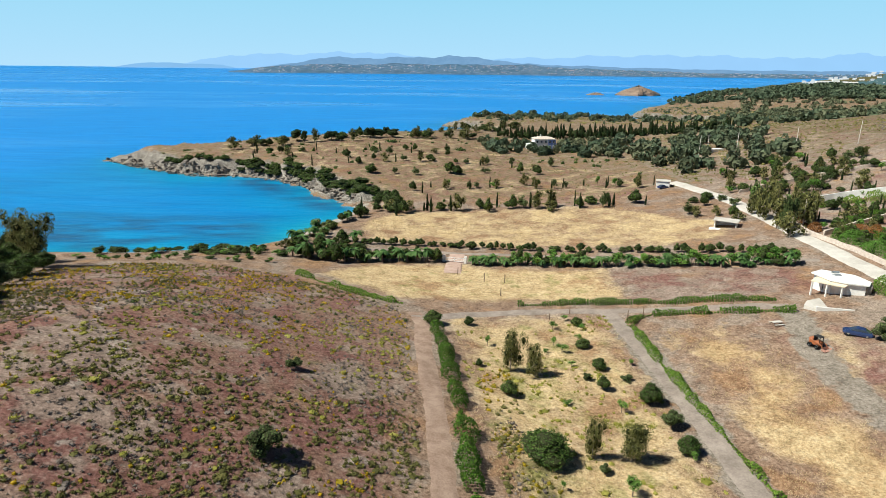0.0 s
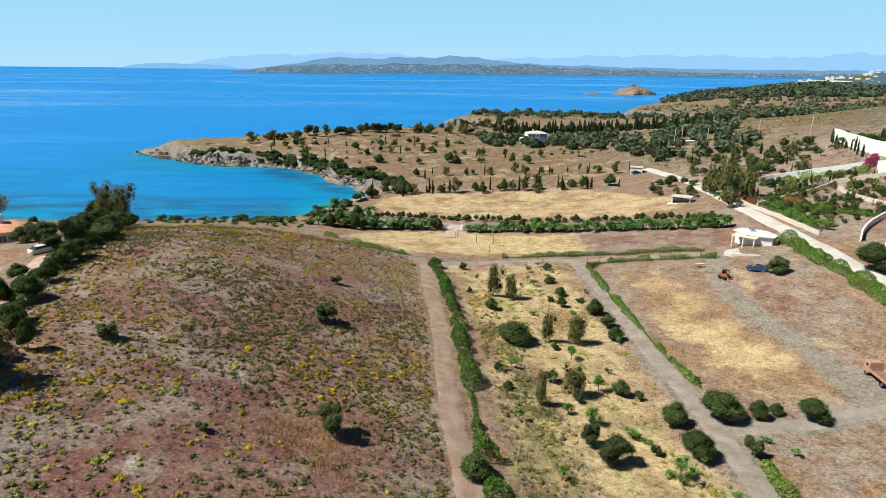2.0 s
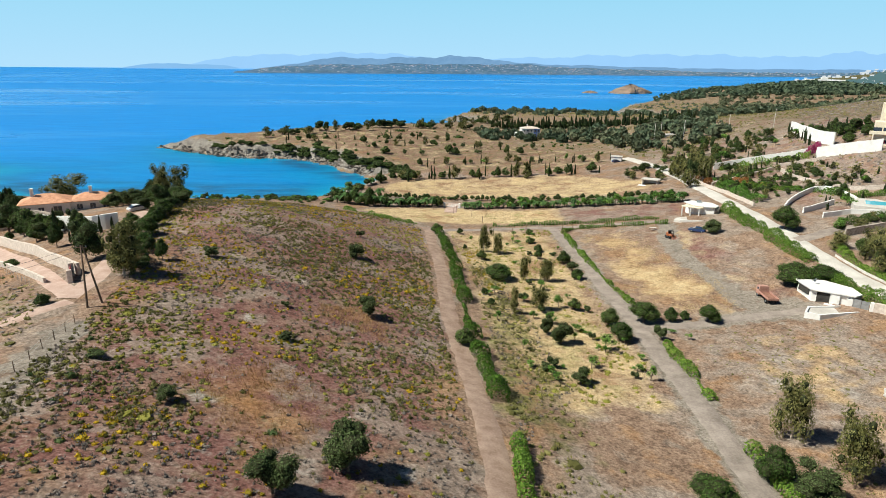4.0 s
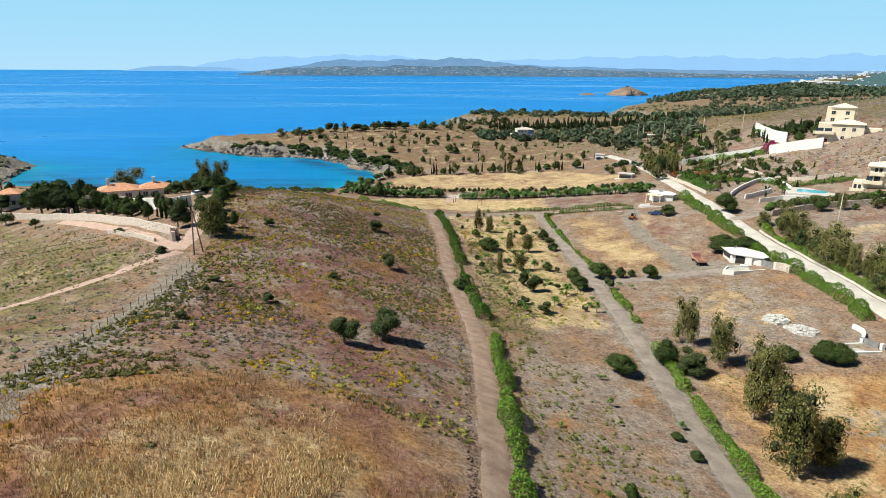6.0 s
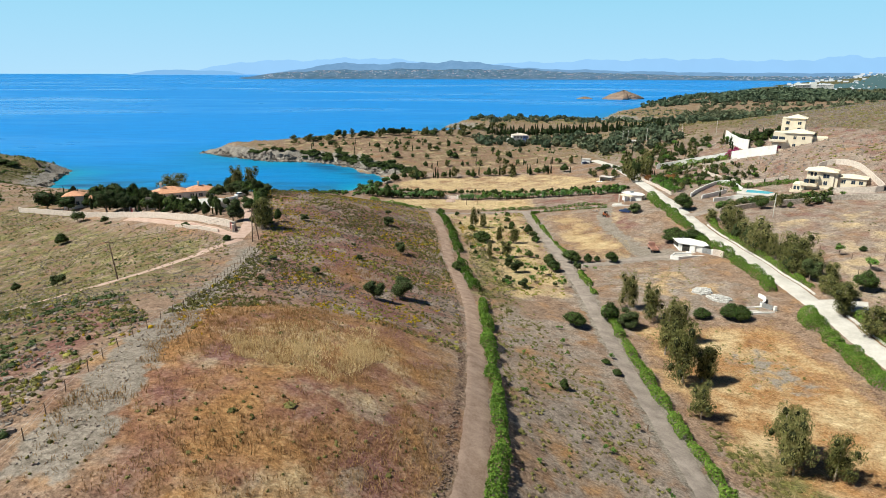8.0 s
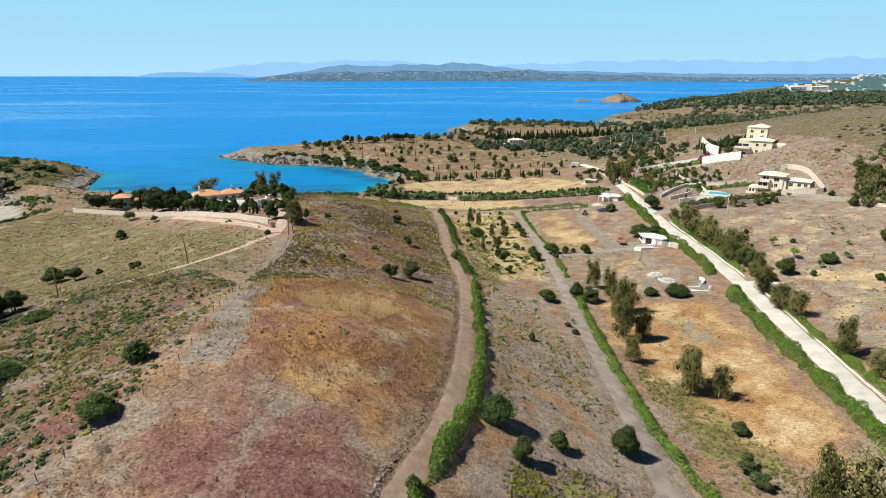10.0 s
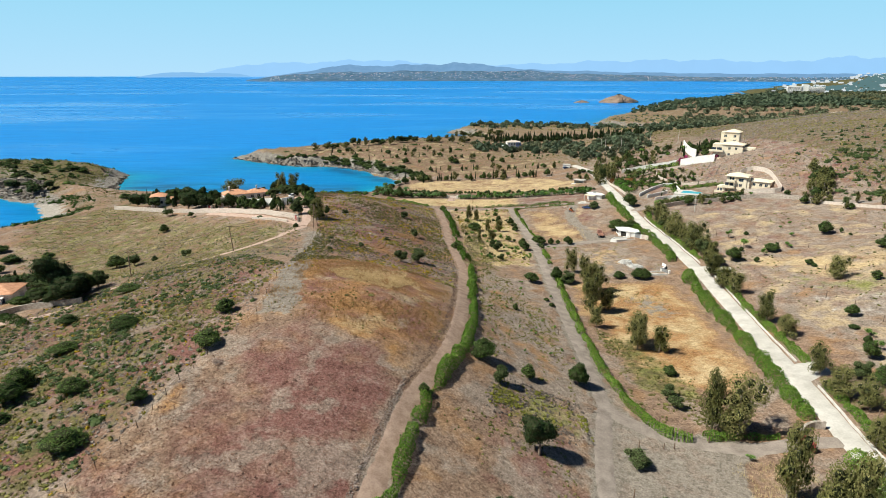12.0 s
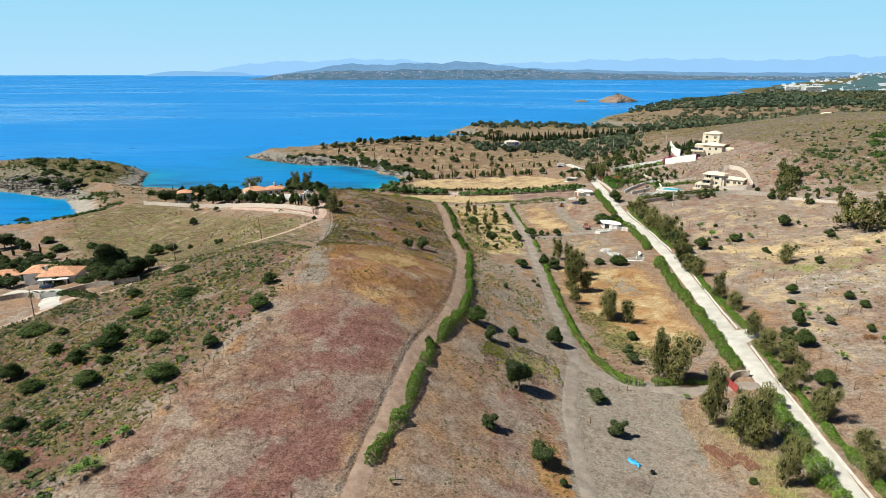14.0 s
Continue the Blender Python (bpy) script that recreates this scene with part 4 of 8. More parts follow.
def cushions(rng, x, y, r, h):
    """Lumpy low domes, the woody hearts of scrub plants."""
    n, k = len(x), 5
    a = np.arange(k) / k * 2 * math.pi + rng.uniform(0, 1, (n, 1))
    rings = []
    for q, z in ((1.0, -0.1), (0.8, 0.65)):
        rr = r[:, None] * q * rng.uniform(0.75, 1.2, (n, k))
        rings.append(np.stack([rr * np.cos(a), rr * np.sin(a), h[:, None] * z * rng.uniform(0.85, 1.15, (n, k))], 2))
    top = np.stack([rng.normal(0, 0.1, n) * r, rng.normal(0, 0.1, n) * r, h], 1)[:, None]
    v = np.concatenate(rings + [top], 1) + np.stack([x, y, lift_of(x, y)], 1)[:, None]
    i, j = np.arange(k), (np.arange(k) + 1) % k
    quads = np.stack([i, j, j + k, i + k], 1)
    caps = np.stack([i + k, j + k, np.full(k, 2 * k)], 1)
    base = (np.arange(n) * (2 * k + 1))[:, None, None]
    return v.reshape(-1, 3), (quads[None] + base).reshape(-1, 4).tolist() + (caps[None] + base).reshape(-1, 3).tolist()


def patchy(x, y, scale, seed):
    """Smooth uneven patches between 0 and 1 over the plan."""
    rng = np.random.default_rng(seed)
    grid, total = rng.uniform(0, 1, (64, 64)), 0.0
    for k, weight in ((1.0, 0.55), (2.3, 0.3), (5.1, 0.15)):
        u, v = x / scale * k + 17.3 * k, y / scale * k + 5.9 * k
        i, j = np.floor(u).astype(int), np.floor(v).astype(int)
        f, g = u - i, v - j
        f, g = f * f * (3 - 2 * f), g * g * (3 - 2 * g)
        row = lambda d, e: grid[(i + d) % 64, (j + e) % 64]
        total = total + weight * ((row(0, 0) * (1 - f) + row(1, 0) * f) * (1 - g) + (row(0, 1) * (1 - f) + row(1, 1) * f) * g)
    return total


def sprig_quads(rng, centres, ways, size, slim=0.5):
    """Small pointed sprigs that stand out along the given ways."""
    n = len(centres)
    t = ways + rng.normal(0, 0.35, (n, 3))
    t /= np.linalg.norm(t, axis=1)[:, None] + 1e-9
    u = np.cross(t, rng.normal(0, 1, (n, 3)))
    u /= np.linalg.norm(u, axis=1)[:, None] + 1e-9
    s = (np.asarray(size) * rng.uniform(0.6, 1.4, n))[:, None]
    return np.stack([centres - t * s, centres - u * s * slim, centres + t * s, centres + u * s * slim], 1).reshape(-1, 3), np.arange(4 * n).reshape(-1, 4)


def scatter_clumps(name, outline, count, wide, tall, material, label, seed, patch=16.0, tufts=16, low=0.0, avoid=0.0):
    """Many small plants of scrub inside an outline, joined; they gather in patches."""
    rng = np.random.default_rng(seed)
    o = np.array(outline, float)
    x, y = rng.uniform(o[:, 0].min(), o[:, 0].max(), count * 4), rng.uniform(o[:, 1].min(), o[:, 1].max(), count * 4)
    thick = np.clip((patchy(x, y, patch or 16.0, seed) - 0.42 - avoid) * 5, low, 1)
    for bare in HILL_BARE:
        thick = np.where(inside_distance(x, y, np.array(bare, float)) > -1.5 + 2.0 * rng.uniform(-1, 1, len(x)), 0.06 * (name != "dry_grass") + thick * (name == "dry_grass"), thick)
    keep = (inside_distance(x, y, o) > 0.2) & (rng.uniform(0, 1, len(x)) < thick)
    x, y = x[keep][:count], y[keep][:count]
    n = len(x)
    w, h = rng.lognormal(math.log(wide), 0.42, n), rng.lognormal(math.log(tall), 0.3, n)
    ground_at = np.stack([x, y, lift_of(x, y)], 1)[:, None]
    d = sphere_points(rng, n * tufts).reshape(n, tufts, 3)
    if name == "dead_scrub":
        d[:, :, 2] = np.abs(d[:, :, 2]) * 0.6
        c = d * np.stack([w * 0.8, w * 0.8, h], 1)[:, None] + ground_at
        ob = new(name, mesh_of(name, *leaf_quads(rng, c.reshape(-1, 3), d.reshape(-1, 3), np.repeat(w * 0.16, tufts)), material))
        return tagged(ob, label, "scrub", kind="stuff")
    if name == "dry_grass":
        ob = new(name, mesh_of(name, *blades(rng, x, y, w * 1.5, h, tufts), material))
        return tagged(ob, label, "grass", kind="stuff")
    d[:, :, 2] = np.abs(d[:, :, 2])
    c = d * rng.uniform(0.55, 1.0, (n, tufts, 1)) * np.stack([w / 2 * rng.uniform(0.7, 1.3, n), w / 2, h], 1)[:, None] + ground_at
    size = np.repeat(np.minimum(w * 0.2, 0.034 + w * 0.055), tufts)
    if name == "dark_scrub":
        pieces = [leaf_quads(rng, c.reshape(-1, 3), d.reshape(-1, 3), size)]
    else:
        pieces = [sprig_quads(rng, c.reshape(-1, 3), (d + (0, 0, 0.5)).reshape(-1, 3), size)]
    pieces.append(cushions(rng, x, y, w * (0.24 if name == "dry_scrub" else 0.33), h * 0.55))
    ob = new(name, mesh_of(name, *joined(pieces), material))
    return tagged(ob, label, "scrub", kind="stuff")


scatter_clumps("low_scrub", SCRUB_HILL, 7200, 0.64, 0.32, SCRUB_LEAF, "olive-green low scrub over the hillside", 41, 20.0, 26, 0.08)
scatter_clumps("low_scrub", SCRUB_HILL, 2600, 0.66, 0.33, BRIGHT_SCRUB, "fresh yellow-green low scrub over the hillside", 40, 13.0, 26, 0.03, 0.06)
scatter_clumps("dry_scrub", SCRUB_HILL, 5000, 0.56, 0.24, GREY_SCRUB, "dry grey-lilac low scrub over the hillside", 39, 18.0, 18, 0.15)
scatter_clumps("flowering_scrub", SCRUB_HILL, 2700, 0.62, 0.34, YELLOW_LEAF, "yellow-flowering low scrub over the hillside", 42, 12.0, 30, 0.06, 0.05)
scatter_clumps("dark_scrub", SCRUB_HILL, 110, 1.0, 0.55, LEAF["o"], "dark grey-green bushes in the hillside scrub", 38, 26.0, 60, 0.0, 0.1)
WEST_SCRUB = [(-64, -185), (-53, -160), (-42, -125), (-36, -98), (-38, -62), (-52, -44), (-80, -36), (-104, -58), (-118, -90), (-120, -185)]
scatter_clumps("low_scrub", WEST_SCRUB, 6200, 0.72, 0.36, SCRUB_LEAF, "grey-green scrub on the rocky slope", 43, 13, 18, 0.12)
scatter_clumps("dry_scrub", WEST_SCRUB, 6500, 0.62, 0.28, GREY_SCRUB, "dry grey-lilac scrub on the rocky slope", 37, 14, 14, 0.3)
scatter_clumps("flowering_scrub", WEST_SCRUB, 480, 0.7, 0.40, YELLOW_LEAF, "yellow-flowering scrub on the rocky slope", 44, 14, 22, 0.05)
scatter_clumps("low_scrub", WEST_SCRUB, 500, 0.8, 0.42, BRIGHT_SCRUB, "fresh yellow-green scrub on the rocky slope", 21, 16, 20, 0.05)
scatter_clumps("low_scrub", WEST_SLOPE, 3800, 0.7, 0.28, SCRUB_LEAF, "sparse low scrub on the western slope", 45, 24, 11, 0.1)
scatter_clumps("dry_scrub", WEST_SLOPE, 4500, 0.6, 0.24, GREY_SCRUB, "dry grey scrub on the western slope", 22, 20, 9, 0.2)
scatter_clumps("low_scrub", [(9, -95), (10, -30), (9, 20), (6, 70), (11, 70), (20, 25), (22, -20), (30, -50), (28, -100)], 1000, 0.62, 0.34, SCRUB_LEAF, "low scrub beside the hedge", 46, 12, 14, 0.1)
scatter_clumps("dry_scrub", [(9, -10), (9, 20), (6.4, 70), (10, 74), (17, 40), (20, 8)], 900, 0.5, 0.26, GREY_SCRUB, "dry grey scrub beside the hedge", 36, 10, 12, 0.2)
scatter_clumps("low_scrub", ORCHARD_GRASS, 500, 0.8, 0.35, BRIGHT_SCRUB, "fresh green weeds in the orchard grass", 19, 11, 18, 0.02, 0.05)
scatter_clumps("low_scrub", [(9, -30), (9, 20), (6.2, 72), (11, 80), (16, 40), (19, 0)], 500, 0.9, 0.45, SCRUB_LEAF, "low scrub beside the hedge", 18, 10, 20, 0.1)
scatter_clumps("flowering_scrub", [(8, 40), (5, 84), (11, 90), (15, 60)], 130, 0.7, 0.4, YELLOW_LEAF, "yellow-flowering scrub beside the hedge", 35, 9, 16, 0.1)
scatter_clumps("low_scrub", [(8, -106), (12, -97), (28, -99), (28, -110), (14, -112)], 420, 0.7, 0.32, BRIGHT_SCRUB, "yellow-green scrub by the fork of the tracks", 34, 7, 20, 0.1)
scatter_clumps("dry_scrub", [(8, -108), (11, -96), (28, -98), (28, -111), (14, -114)], 600, 0.6, 0.3, GREY_SCRUB, "dry grey scrub by the fork of the tracks", 20, 7, 16, 0.2)
scatter_clumps("low_scrub", [(40, -100), (40, -45), (46, -60), (58, -80), (58, -100)], 500, 0.7, 0.35, SCRUB_LEAF, "low scrub by the dirt track", 47, 0, 14, 0.2)
scatter_clumps("low_scrub", [(112, 104), (128, 160), (160, 215), (230, 330), (420, 420), (420, 20), (240, 30), (196, 38), (172, 54), (160, 72), (164, 104), (140, 112)], 11000, 1.1, 0.55, GREY_SCRUB, "dry grey scrub over the eastern hill", 33, 30, 8, 0.5)
scatter_clumps("low_scrub", [(112, 104), (128, 160), (160, 215), (230, 330), (420, 420), (420, 20), (240, 30), (196, 38), (172, 54), (160, 72), (164, 104), (140, 112)], 5200, 1.4, 0.7, SCRUB_LEAF, "grey-green scrub over the eastern hill", 48, 34, 10, 0.08)
scatter_clumps("dark_scrub", [(170, 90), (190, 130), (230, 180), (300, 220), (400, 200), (400, 40), (260, 40), (210, 60)], 380, 2.4, 1.3, LEAF["p"], "dark green bushes over the eastern hill", 32, 40, 24, 0.0, 0.09)
scatter_clumps("low_scrub", [(95, -150), (100, 60), (180, 45), (200, -150)], 700, 0.8, 0.4, SCRUB_LEAF, "weeds in the bare eastern field", 49, 0, 12)
scatter_clumps("low_scrub", [(2, -160), (0, -112), (22, -108), (24, -160)], 350, 0.55, 0.25, SCRUB_LEAF, "weeds on bare ground", 50, 0, 12)
scatter_clumps("dry_grass", HILLTOP_PALE, 2200, 0.8, 0.28, PALE_STRAW, "tufts of tall dry grass on the hilltop", 51, 8, 9, 0.1)
for k, bare in enumerate(HILL_BARE):
    scatter_clumps("dry_grass", bare, 420, 0.6, 0.28, RUST_STRAW, "rusty dry grass in a bare patch of the hillside", 23 + k, 9, 8, 0.5)
scatter_clumps("dry_grass", HILLTOP, 4200, 0.7, 0.32, RUST_STRAW, "tufts of rusty dry grass over the hilltop", 59, 9, 8, 0.15)
scatter_clumps("dry_grass", ORCHARD_GRASS, 2600, 0.6, 0.2, STRAW, "tufts of dry grass under the orchard", 52, 0, 9, 0.2)
scatter_clumps("dry_grass", UPPER_FIELD, 1300, 0.6, 0.18, STRAW, "tufts of dry grass in the field", 53, 0, 9, 0.2)
scatter_clumps("dry_grass", GOLD_RUN, 1500, 0.6, 0.18, STRAW, "tufts of dry grass in the field", 54, 0, 9, 0.1)

scatter_clumps("low_scrub", [(-170, 335), (-100, 318), (-60, 290), (-30, 240), (-24, 214), (80, 220), (96, 300), (60, 430), (0, 460), (-110, 400)], 1100, 1.1, 0.5, SCRUB_LEAF, "scrub and dry bushes over the cape", 55, 40, 10, 0.05)
scatter_clumps("low_scrub", [(10, 560), (120, 540), (300, 480), (420, 560), (330, 860), (220, 740), (40, 680)], 2600, 2.2, 1.1, SCRUB_LEAF, "scrub over the second cape and plain", 56, 0, 9, 0.1)
scatter_clumps("low_scrub", [(96, 300), (100, 200), (150, 205), (170, 260), (240, 300), (260, 470), (130, 400)], 1500, 1.4, 0.8, SCRUB_LEAF, "scrub between the terraces", 57, 0, 10, 0.1)
scatter_clumps("low_scrub", HILLTOP, 260, 0.45, 0.28, SCRUB_LEAF, "small tufts on the bare hilltop", 58, 0, 10)
scatter_clumps("dead_scrub", RED_FIELD, 8000, 0.36, 0.16, DEAD, "low reddish dead scrub on the bare field", 60, 0, 8, 0.3)
scatter_clumps("dry_grass", GOLD_FIELD, 1500, 0.6, 0.3, STRAW, "tufts of dry grass in the gold field", 61, 0, 8, 0.2)
scatter_clumps("dry_grass", [(50, -111), (66, -112), (66, -128), (60, -150), (51, -134)], 1000, 0.5, 0.4, STRAW, "tall dry grass beside the yard", 62, 0, 9, 0.3)
scatter_clumps("low_scrub", [(38, -8), (42, 34), (78, 34), (78, -4), (60, -60), (42, -80)], 650, 0.45, 0.22, SCRUB_LEAF, "weeds in the dry fields", 63, 0, 9)
scatter_clumps("dead_scrub", [(9, -100), (10, -20), (33, -10), (32, -95)], 900, 0.3, 0.14, DEAD, "dead weeds on the bare strip", 64, 0, 8, 0.2)
scatter_clumps("dead_scrub", [(2, -160), (4, -108), (24, -104), (25, -150)], 600, 0.3, 0.12, DEAD, "dead weeds on bare ground", 65, 0, 8, 0.1)

scatter_clumps("dark_scrub", WEST_SCRUB, 2600, 1.15, 0.6, LEAF["o"], "dark grey-green bushes on the rocky slope", 66, 0, 30, 0.1)
scatter_clumps("dark_scrub", WEST_SLOPE, 420, 0.9, 0.5, LEAF["o"], "dark low bushes on the western slope", 67, 0, 22, 0.05)

scatter_clumps("dark_scrub", [(210, 60), (232, 110), (260, 130), (300, 110), (280, 60)], 160, 4.5, 2.4, LEAF["c"], "dark green bushes in a fold of the eastern hill", 68, 0, 60, 0.3)
scatter_clumps("dark_scrub", [(-170, 335), (-100, 318), (-60, 290), (-30, 240), (-24, 214), (80, 220), (96, 300), (60, 430), (0, 460), (-110, 400)], 130, 2.6, 1.7, LEAF["c"], "dark bushes scattered over the cape", 69, 40, 60, 0.03)
WEST_CAPE = [(-246, 152), (-330, 186), (-370, 210), (-360, 280), (-300, 278), (-256, 254), (-246, 220), (-232, 196), (-240, 170)]
scatter_clumps("low_scrub", WEST_CAPE, 1500, 1.4, 0.8, SCRUB_LEAF, "scrub over the rocky western cape", 70, 0, 9, 0.2)
scatter_clumps("dark_scrub", WEST_CAPE, 260, 2.4, 1.4, LEAF["c"], "dark bushes over the rocky western cape", 71, 0, 40, 0.1)
scatter_clumps("dark_scrub", [(-246, 150), (-212, 128), (-204, 104), (-222, 84), (-250, 66), (-240, 58), (-206, 78), (-188, 104), (-200, 132), (-234, 156)], 260, 2.6, 1.3, LEAF["c"], "dark bushes behind the beach", 72, 0, 40, 0.3)
scatter_clumps("low_scrub", [(-232, 190), (-150, 130), (-170, 112), (-200, 100), (-232, 160)], 700, 1.0, 0.5, SCRUB_LEAF, "scrub on the neck of the cape", 73, 0, 8, 0.1)
scatter_clumps("dark_scrub", [(10, 560), (120, 540), (300, 480), (420, 560), (330, 860), (220, 740), (40, 680)], 420, 4.0, 2.6, HAZED_LEAF, "dark bushes over the second cape", 74, 0, 36, 0.05)

scatter_clumps("flowering_scrub", [(-39, -46), (-33, -50), (-27, -72), (-28, -90), (-37, -90)], 70, 0.6, 0.35, YELLOW_LEAF, "yellow-flowering scrub beside the gravel strip", 75, 0, 14, 0.0)
scatter_clumps("dark_scrub", [(165, 62), (180, 90), (205, 112), (240, 110), (235, 70), (200, 50), (178, 48)], 220, 2.6, 1.7, LEAF["o"], "grey-green bushes on the eastern hill", 76, 0, 40, 0.0)


# Trees and bushes.
def blob(rng, centre, radius, squash=1.0):
    """A rough core for a crown clump, coloured with the painted inner shade."""
    bm = bmesh.new()
    bmesh.ops.create_icosphere(bm, subdivisions=2, radius=1.0)
    v = np.array([p.co[:] for p in bm.verts])
    f = [[q.index for q in face.verts] for face in bm.faces]
    bm.free()
    v = v * (1 + rng.normal(0, 0.09, (len(v), 1))) * radius * np.array([1, 1, squash]) + centre
    return v, f


def limb(a, b, ra, rb, sides=6):
    a, b = np.array(a, float), np.array(b, float)
    d = (b - a) / (np.linalg.norm(b - a) + 1e-9)
    s = np.cross(d, (0.31, 0.9, 0.2))
    s /= np.linalg.norm(s)
    t = np.cross(d, s)
    ang = np.arange(sides) / sides * 2 * math.pi
    ring = np.cos(ang)[:, None] * s + np.sin(ang)[:, None] * t
    v = np.concatenate([a + ring * ra, b + ring * rb])
    f = [[i, (i + 1) % sides, sides + (i + 1) % sides, sides + i] for i in range(sides)] + [list(range(sides, 2 * sides))]
    return v, f


def crown_plan(kind, rng):
    """Clumps (x, y, z, radius) in a tree one metre high and wide, the trunk's top, and leaf size."""
    if kind == "c":
        clumps = [(0, 0, 0.52, 0.36)] + [(0.24 * math.cos(a) * rng.uniform(0.8, 1.1), 0.24 * math.sin(a), rng.uniform(0.30, 0.62), rng.uniform(0.2, 0.27)) for a in rng.uniform(0, 0.6) + np.arange(6) * 1.05] + [(0.05, 0.04, 0.76, 0.22)]
        return clumps, 0.35
    if kind == "o":
        return [(0.26 * math.cos(a) * rng.uniform(0.5, 1.25), 0.26 * math.sin(a) * rng.uniform(0.5, 1.25), rng.uniform(0.32, 0.82), rng.uniform(0.15, 0.25)) for a in rng.uniform(0, 6.28, 9)] + [(0, 0, 0.5, 0.27)], 0.4
    if kind == "e":
        return [(rng.normal(0, 0.20) * (1.1 - abs(z - 0.5)), rng.normal(0, 0.20) * (1.1 - abs(z - 0.5)), z, rng.uniform(0.15, 0.24) * (1.15 - 0.6 * abs(z - 0.5))) for z in np.linspace(0.2, 0.9, 18)], 0.8
    if kind == "p":
        return [(0.28 * math.cos(a) * rng.uniform(0.3, 1.2), 0.28 * math.sin(a) * rng.uniform(0.3, 1.2), rng.uniform(0.38, 0.86), rng.uniform(0.16, 0.25)) for a in rng.uniform(0, 6.28, 11)] + [(0, 0, 0.6, 0.28)], 0.5
    if kind == "f":
        return [(rng.normal(0, 0.16), rng.normal(0, 0.16), rng.uniform(0.5, 0.85), rng.uniform(0.16, 0.26)) for _ in range(6)], 0.55
    return [(rng.normal(0, 0.05), rng.normal(0, 0.05), z, 0.36 * math.sin(min(1, 1.25 * (1.04 - z)) * math.pi / 2) ** 0.8) for z in np.linspace(0.12, 0.96, 11)], 0.15


NAMES = {
    "c": ("round_tree", "round dark-green leafy tree", "tree"), "o": ("olive_tree", "grey-green olive-like tree", "tree"), "e": ("eucalyptus_tree", "tall open brownish eucalyptus", "tree"),
    "m": ("palm_tree", "short fan palm", "tree"), "p": ("pine_tree", "dark spreading pine", "tree"), "f": ("fruit_tree", "young bright-green fruit tree", "tree"), "y": ("cypress_tree", "narrow dark cypress", "tree"),
}


def palm(root, rng):
    """A palm: rough trunk and arching fronds of narrow leaflets."""
    v, f = joined([limb((0, 0, -0.05), (0.02, 0, 0.35), 0.07, 0.06, 7), limb((0.02, 0, 0.35), (0.03, 0.01, 0.66), 0.06, 0.075, 7)])
    part("trunk", mesh_of("palm_trunk", v, f, BARK, True), root)
    pieces = []
    for k in range(26):
        a, up = k * 2.4 + rng.normal(0, 0.2), rng.uniform(-0.35, 1.0)
        d = np.array((math.cos(a), math.sin(a), 0))
        t = np.linspace(0, 1, 5)
        spine = np.array((0.03, 0.01, 0.66)) + d * (0.5 * t * (1 - 0.15 * up))[:, None] + np.array((0, 0, 1)) * (0.34 * up * t - 0.30 * t**2)[:, None]
        w = np.cross(d, (0, 0, 1)) * 0.09
        wide = np.array([0.25, 1.0, 1.0, 0.7, 0.05])[:, None]
        vv = np.concatenate([spine - w * wide - (0, 0, 0.02), spine, spine + w * wide - (0, 0, 0.02)])
        ff = [[r * 5 + i, r * 5 + i + 1, (r + 1) * 5 + i + 1, (r + 1) * 5 + i] for r in (0, 1) for i in range(4)]
        pieces.append((vv, ff))
    v, f = joined(pieces)
    part("crown", mesh_of("palm_crown", v, f, LEAF["m"]), root)
    return root


def tree(kind, seed, leaves, size, core):
    """A tree one metre high and one wide, standing at the origin."""
    rng = np.random.default_rng(seed)
    name, label, category = NAMES[kind]
    root = new(name)
    tagged(root, label, category)
    if kind == "m":
        return palm(root, rng)
    clumps, top = crown_plan(kind, rng)
    bark = []
    lean = rng.normal(0, 0.03, 2)
    bark.append(limb((0, 0, -0.06), (lean[0], lean[1], top), 0.035, 0.02))
    for x, y, z, r in clumps[:5]:
        bark.append(limb((lean[0] * 0.6, lean[1] * 0.6, top * 0.55), (x, y, z), 0.018, 0.006, 4))
    v, f = joined(bark)
    part("trunk", mesh_of(name + "_trunk", v, f, PALE_BARK if kind == "e" else BARK, True), root)
    weight = np.array([c[3] ** 2 for c in clumps])
    pick = rng.choice(len(clumps), leaves, p=weight / weight.sum())
    cc = np.array(clumps)[pick]
    d = sphere_points(rng, leaves)
    squash = np.array([1, 1, 0.85 if kind != "y" else 0.6])
    c = cc[:, :3] + d * cc[:, 3:] * rng.uniform(0.72, 1.12, (leaves, 1)) * squash
    c[:, 2] = np.clip(c[:, 2], 0.03, 1.02)
    pieces = [leaf_quads(rng, c, d, size)]
    # Dark cores paint the inner shade of each clump.
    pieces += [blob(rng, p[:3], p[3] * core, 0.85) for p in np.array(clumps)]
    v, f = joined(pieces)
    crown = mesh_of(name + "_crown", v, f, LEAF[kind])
    crown.materials.append(INNER_SHADE)
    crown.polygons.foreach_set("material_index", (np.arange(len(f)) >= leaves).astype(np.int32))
    part("crown", crown, root)
    return root


TREES, MADE = {}, {}


